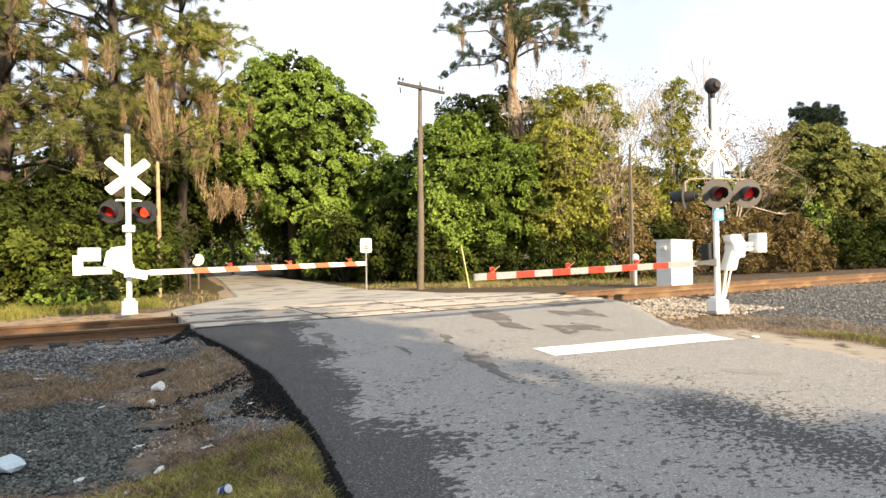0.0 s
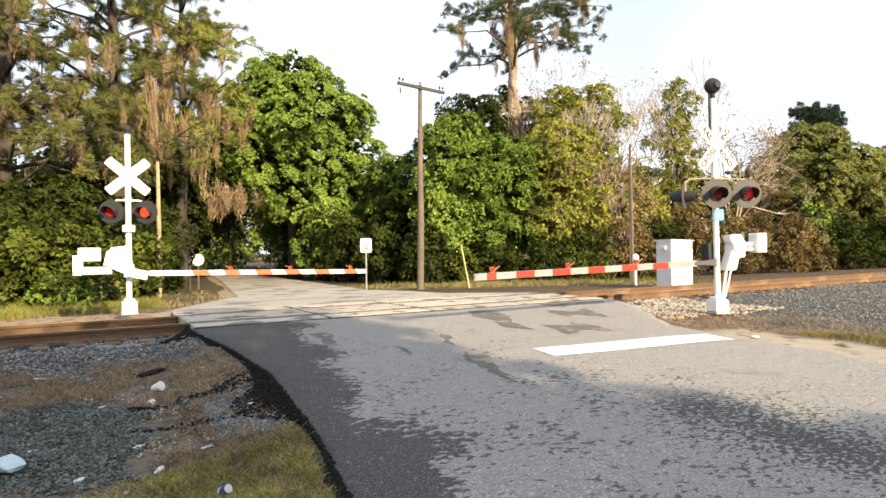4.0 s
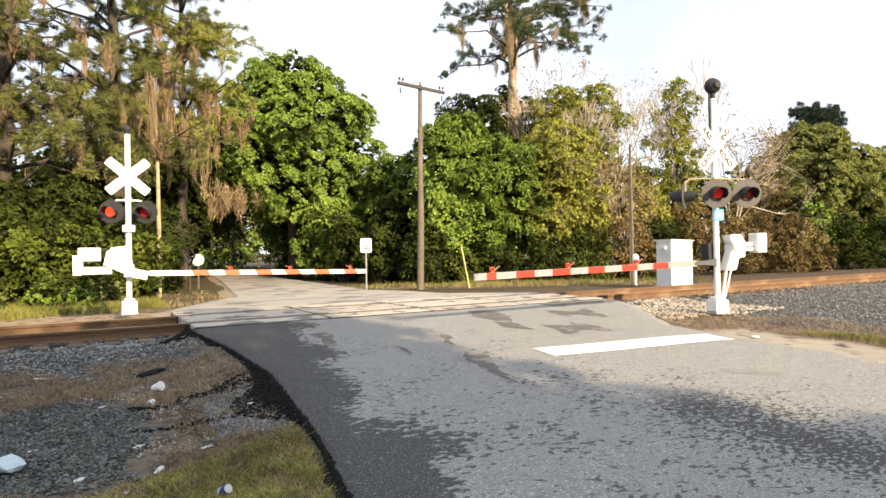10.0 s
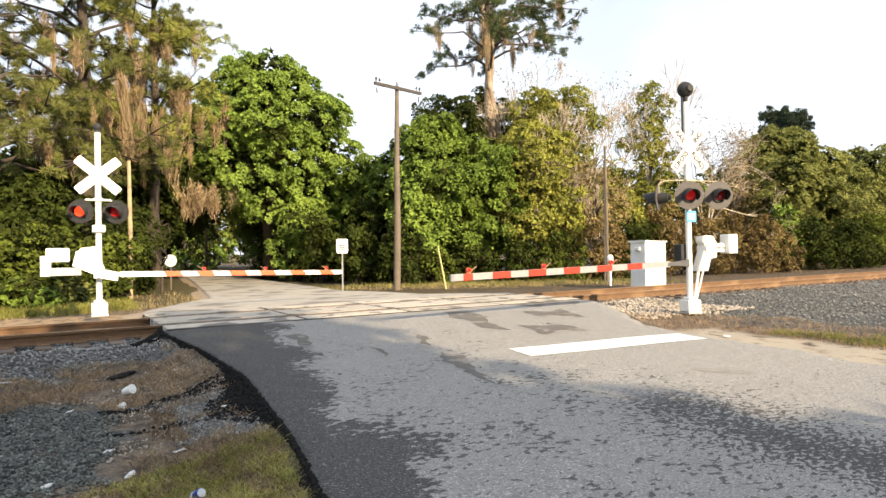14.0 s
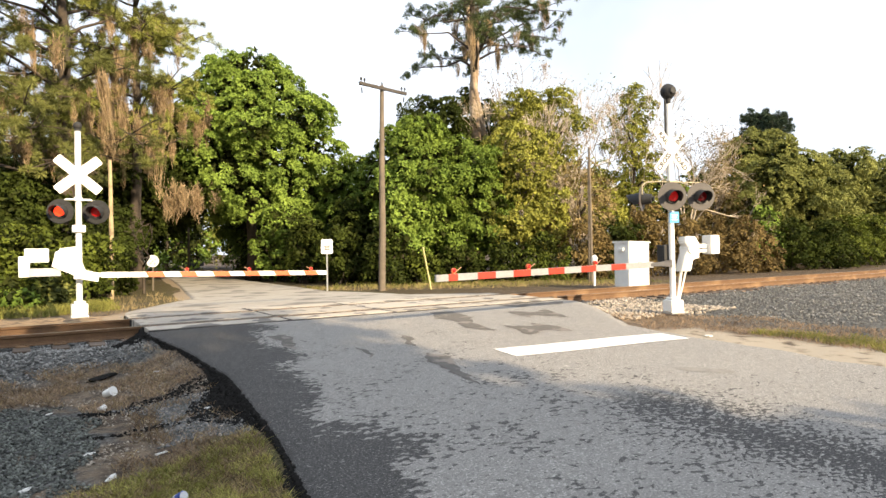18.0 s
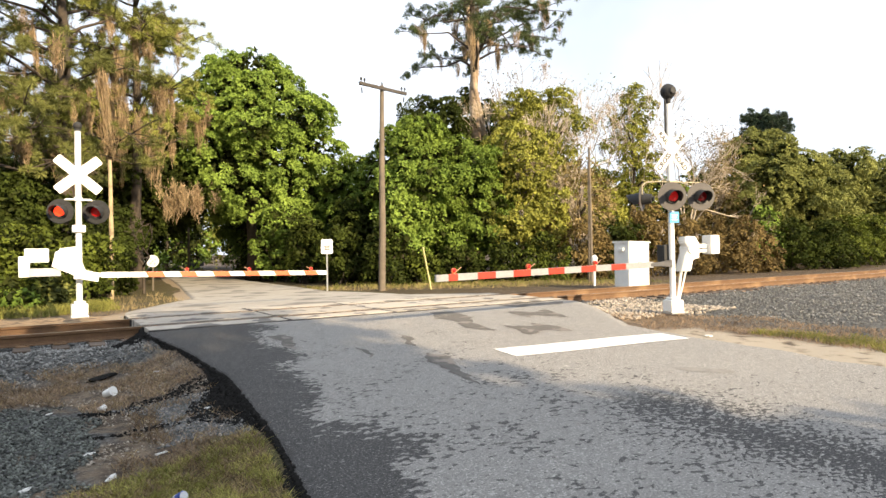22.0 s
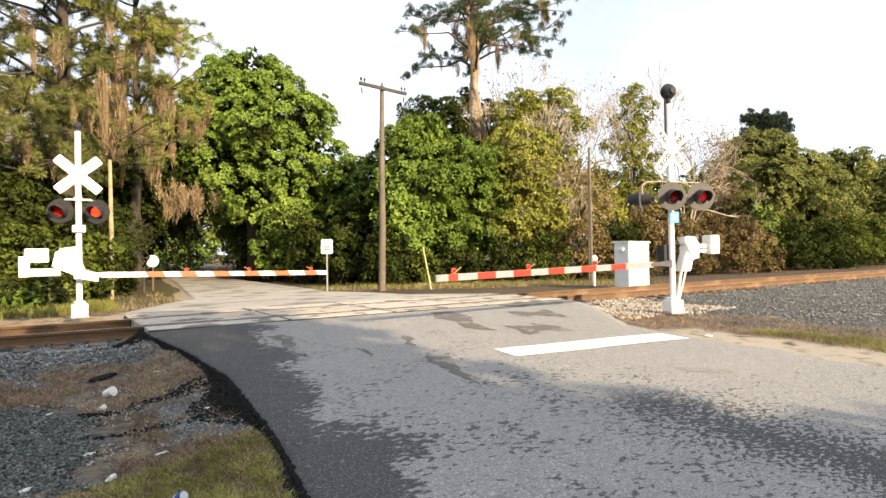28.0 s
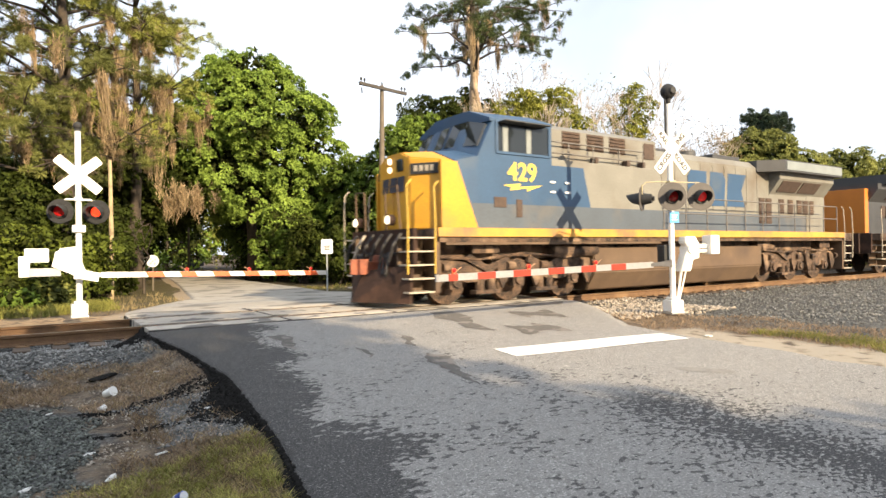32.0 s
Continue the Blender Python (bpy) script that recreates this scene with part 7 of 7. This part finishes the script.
                part("step", bm, STEPGREY, L, "worn pale step edge")
            bm = bmesh.new()
            box(bm, min(x0 - d * 0.12, x0), max(x0 - d * 0.12, x0), sy * 1.28 - 0.22, sy * 1.28 + 0.22, 0.34, 1.55, 0.006)
            box(bm, min(x0 + d * 0.02, x0 + d * 0.66), max(x0 + d * 0.02, x0 + d * 0.66), sy * 1.0 - 0.02, sy * 1.0 + 0.02, 0.34, 1.55, 0.004)
            part("step_well", bm, TANK, L)
            for gx in (x0 + d * 0.02, x0 + d * 0.7):
                bm = bmesh.new()
                tube(bm, [(gx, sy * 1.52, 0.75), (gx, sy * 1.54, 1.9), (gx, sy * 1.5, 2.62), (gx - d * 0.12, sy * 1.48, 2.74)], [0.018] * 4, 8)
                part("grab_iron", bm, HANDY if d < 0 and sy < 0 else STEPGREY, L, "yellow grab iron" if d < 0 and sy < 0 else "")
    # ends: plate, plow, coupler, hoses
    for x0, d in ((0.80, -1), (21.68, 1)):
        bm = bmesh.new()
        box(bm, min(x0, x0 + 0.1 * -d), max(x0, x0 + 0.1 * -d), -1.45, 1.45, 0.9, 1.72, 0.01)
        part("end_plate", bm, PLOW, L)
        bm = bmesh.new()
        box(bm, min(x0, x0 + d * 0.5), max(x0, x0 + d * 0.5), -0.11, 0.11, 0.80, 1.02, 0.03)
        box(bm, min(x0, x0 + d * 0.12), max(x0, x0 + d * 0.12), -0.28, 0.28, 0.68, 1.16, 0.03)
        prism(bm, [(x0 + d * 0.40, -0.17), (x0 + d * 0.70, -0.15), (x0 + d * 0.76, 0.02), (x0 + d * 0.62, 0.05), (x0 + d * 0.60, 0.15), (x0 + d * 0.40, 0.17)], -0.17, 0.17, pose(0, 0, 0.9, 90, 0, 0))
        part("coupler", bm, HOSE_RED if d < 0 else GRIME_AND_SHADE, L, "dull red coupler")
        for sy in (-1, 1):
            for k in range(3):
                bm = bmesh.new()
                y = sy * (0.42 + 0.17 * k)
                tube(bm, [(x0 + d * 0.02, y, 1.2), (x0 + d * 0.22, y, 1.12), (x0 + d * 0.30, y + sy * 0.03, 0.75), (x0 + d * 0.2, y - sy * 0.12, 0.48)], [0.035, 0.035, 0.035, 0.04], 8)
                part("air_hose", bm, RUBBER, L)
    bm = bmesh.new()
    for sy in (-1, 1):
        a = [bm.verts.new(p) for p in ((0.04, 0, 0.12), (0.72, sy * 1.40, 0.12), (0.78, sy * 1.40, 0.95), (0.36, 0, 0.80))]
        b = [bm.verts.new((p.co.x + 0.06, p.co.y, p.co.z)) for p in a]
        bm.faces.new(a)
        bm.faces.new(b[::-1])
        for i in range(4):
            bm.faces.new((a[i], a[(i + 1) % 4], b[(i + 1) % 4], b[i]))
    bmesh.ops.recalc_face_normals(bm, faces=bm.faces[:])
    part("snow_plow", bm, PLOW, L, "rusty dark plow")
    for k in range(6):
        bm = bmesh.new()
        y = -1.15 + 0.42 * k
        tube(bm, [(0.68, y, 1.62), (0.50, y + 0.05, 1.35), (0.46, y + 0.16, 1.02), (0.56, y + 0.27, 1.12), (0.68, y + 0.28, 1.45)], [0.035, 0.032, 0.03, 0.032, 0.035], 6)
        part("hose_loop", bm, STEPGREY if k == 4 else RUBBER, L)
    # front platform rails, lamps, number boards, nose fittings
    for sy in (-1, 1):
        bm = bmesh.new()
        tube(bm, [(0.68, sy * 0.5, 1.72), (0.66, sy * 0.5, 2.62), (0.68, sy * 1.0, 2.66), (0.72, sy * 1.05, 1.72)], [0.022] * 4, 8)
        part("front_handrail", bm, TANK, L)
        bm = bmesh.new()
        cyl(bm, 0.12, 0.12, 0.14, pose(0.70, sy * 0.78, 1.92, 0, -90, 0), 20)
        part("ditch_lamp_case", bm, PLOW, L)
        bm = bmesh.new()
        cyl(bm, 0.10, 0.09, 0.02, pose(0.56, sy * 0.78, 1.92, 0, -90, 0), 20)
        part("ditch_lamp", bm, LAMPGLOW if lights else GLASS, L, "lit ditch lamp" if lights else "")
    for z in (3.14, 3.34):
        bm = bmesh.new()
        cyl(bm, 0.075, 0.07, 0.03, pose(1.17, 0.16, z, 0, -90, 0), 20)
        part("headlamp", bm, LAMPGLOW if lights else GLASS, L, "lit headlamp" if lights else "")
    bm = bmesh.new()
    box(bm, 1.145, 1.175, -0.44, -0.18, 3.06, 3.34, 0.03)
    part("nose_window", bm, GLASS, L)
    bm = bmesh.new()
    box(bm, 1.155, 1.176, 0.02, 0.62, 1.78, 3.0, 0.01)
    part("nose_door", bm, front_mat, L)
    for sy in (-1, 1):
        # the slanted corner face runs from (1.18, 0.70) to (1.62, 1.32)
        m = Matrix.Translation((1.39, sy * 1.005, 3.06)) @ Matrix.Rotation(math.atan2(sy * 0.62, 0.44) + (math.pi if sy > 0 else 0), 4, "Z")
        bm = bmesh.new()
        box(bm, -0.34, 0.34, -0.035, 0.05, -0.11, 0.13, 0.006, m)
        nb = part("number_board", bm, BLACK, L, "number board with unreadable pale marks")
        for k in range(4):
            bm = bmesh.new()
            box(bm, -0.24 + k * 0.13, -0.16 + k * 0.13, -0.041, -0.036, -0.05, 0.08, 0, m)
            part("board_mark", bm, STEPGREY, nb)
    # faded emblem on the nose: plain dark shapes
    if lettered:
        bm = bmesh.new()
        for k in range(3):
            prism(bm, [(-0.50 + k * 0.35, 0.0), (-0.20 + k * 0.35, 0.0), (-0.16 + k * 0.35, 0.34), (-0.46 + k * 0.35, 0.34)], 0, 0.008, pose(1.146, 0.02, 2.60, 0, 0, -90))
        part("nose_emblem", bm, SLATE_DARK, L, "plain dark blue emblem shapes")
        for sy in (-1, 1):
            num = part("road_number", text_mesh("429", 0.60, NUMBER_YELLOW, bold=0.014), None, L, "yellow painted number", at=pose(3.82, sy * 1.502, 3.05, 0, 0, 0 if sy < 0 else 180) @ STAND)
            bm = bmesh.new()
            prism(bm, ((3.2, 2.74), (3.75, 2.80), (3.72, 2.72), (4.45, 2.78), (3.95, 2.62), (3.98, 2.70), (3.42, 2.62), (3.48, 2.70)), sy * 1.496, sy * 1.503)
            part("bolt_emblem", bm, NUMBER_YELLOW, L, "yellow lightning bolt")
            # the large side emblem as three plain slanted shapes
            for sh in (((0, 0.18), (0.18, 0), (0.95, 0), (1.0, 1.1), (0.16, 1.1), (0, 0.9)), ((1.12, 0), (1.98, 0.0), (2.06, 0.9), (1.9, 1.1), (1.2, 1.1)),
                       ((2.12, 0), (3.2, 0.0), (3.0, 0.55), (3.3, 1.1), (2.2, 1.1))):
                bm = bmesh.new()
                prism(bm, [(11.2 + x, 2.58 + z) for x, z in sh], sy * 0.874, sy * 0.880)
                bmesh.ops.triangulate(bm, faces=[f for f in bm.faces if len(f.verts) > 4])
                part("emblem_shape", bm, NAVY, L, "plain dark blue emblem shape")
    return L


NOSE_END = -3.0      # where the leading end stands at 32 s
SPEED = 16.3
REAR = 2 * WIN - 0.2   # the second unit runs back to front behind the first
lead = locomotive(pose(NOSE_END, 0, 0), YELLOW, NAVY, TAN, SLATE, SILL, DARKROOF, TAN, "blue, yellow and grey diesel locomotive with lit headlamps", True, True)
second = locomotive(pose(NOSE_END + REAR, 0, 0, 0, 0, 180), ORANGE, ORANGE, DARKROOF, DARKROOF, SILL, DARKROOF, ORANGE, "orange and dark grey diesel locomotive coupled behind", False, False, (20.45, 20.80))


def motions():
    """The train rolls in, the far gate settles, the lamps flash in turn."""
    for unit, x0, turn in ((lead, NOSE_END, 0), (second, NOSE_END + REAR, 180)):
        walk(unit, [(t, pose(x0 + SPEED * (32.0 - t), 0, 0, 0, 0, turn)) for t in (0, 8, 16, 24, 28, 29, 30, 30.5, 31, 31.5, 32)])
    for w, ax, sy in SPIN:
        rows = [(0, pose(ax, sy * 0.76, 0.525, 0, 0, 0 if sy < 0 else 180))]
        back = -1 if w.parent is second else 1
        for k in range(70):
            t = 32.0 - (69 - k) / 30
            ang = math.degrees(SPEED * (t - 29.7) / 0.525)
            rows.append((t, pose(ax, sy * 0.76, 0.525, 0, -ang * back, 0) @ pose(0, 0, 0, 0, 0, 0 if sy < 0 else 180)))
        walk(w, rows)
    # far gate: the last of its descent
    walk(far_pivot, [(t, pose(0.0, -0.30, 0.94, 0, 1.2 + a, 0)) for t, a in ((0, -2.1), (0.3, -1.6), (0.6, -0.8), (0.8, -0.15), (1.0, 0.05), (1.3, 0.0), (32, 0.0))])
    # moss swings in a light wind
    for beard, q, beat, lag, wide in SWAY:
        rows = []
        for k in range(37):
            t = k * 32.0 / 36
            a = math.sin(t * math.tau / beat + lag) + 0.5 * math.sin(t * math.tau / (beat * 1.7) + 2 * lag)
            rows.append((t, pose(q.x, q.y, q.z, wide * 0.6 * a, wide * a, 0)))
        walk(beard, rows)
    # flashers: each two-faced disc turns its glowing face forward in turn
    half = 0.669
    for rotor, first in FLASH:
        rows = []
        p = rotor.matrix_basis.translation.copy()
        k = 0
        t = 0.035 - half
        state = first          # face shown in the interval that starts at t
        ang = 0.0 if not first else 180.0
        rows.append((0.0, pose(p.x, p.y, p.z, 0, 0, 0.0 if first else 180.0)))
        ang = 0.0 if first else 180.0
        t = 0.035
        while t < 31.9:
            go = max(0.0334, t - 0.05)
            for d, a in ((0.0, 0), (0.034, 60), (0.067, 120), (0.10, 180)):
                rows.append((go + d, pose(p.x, p.y, p.z, 0, 0, ang + a)))
            ang += 180
            t += half
        rows.append((32.0, pose(p.x, p.y, p.z, 0, 0, ang)))
        seen, keep = set(), []
        for tt, m in rows:
            if frame(tt) not in seen:
                seen.add(frame(tt))
                keep.append((tt, m))
        walk(rotor, keep)


motions()
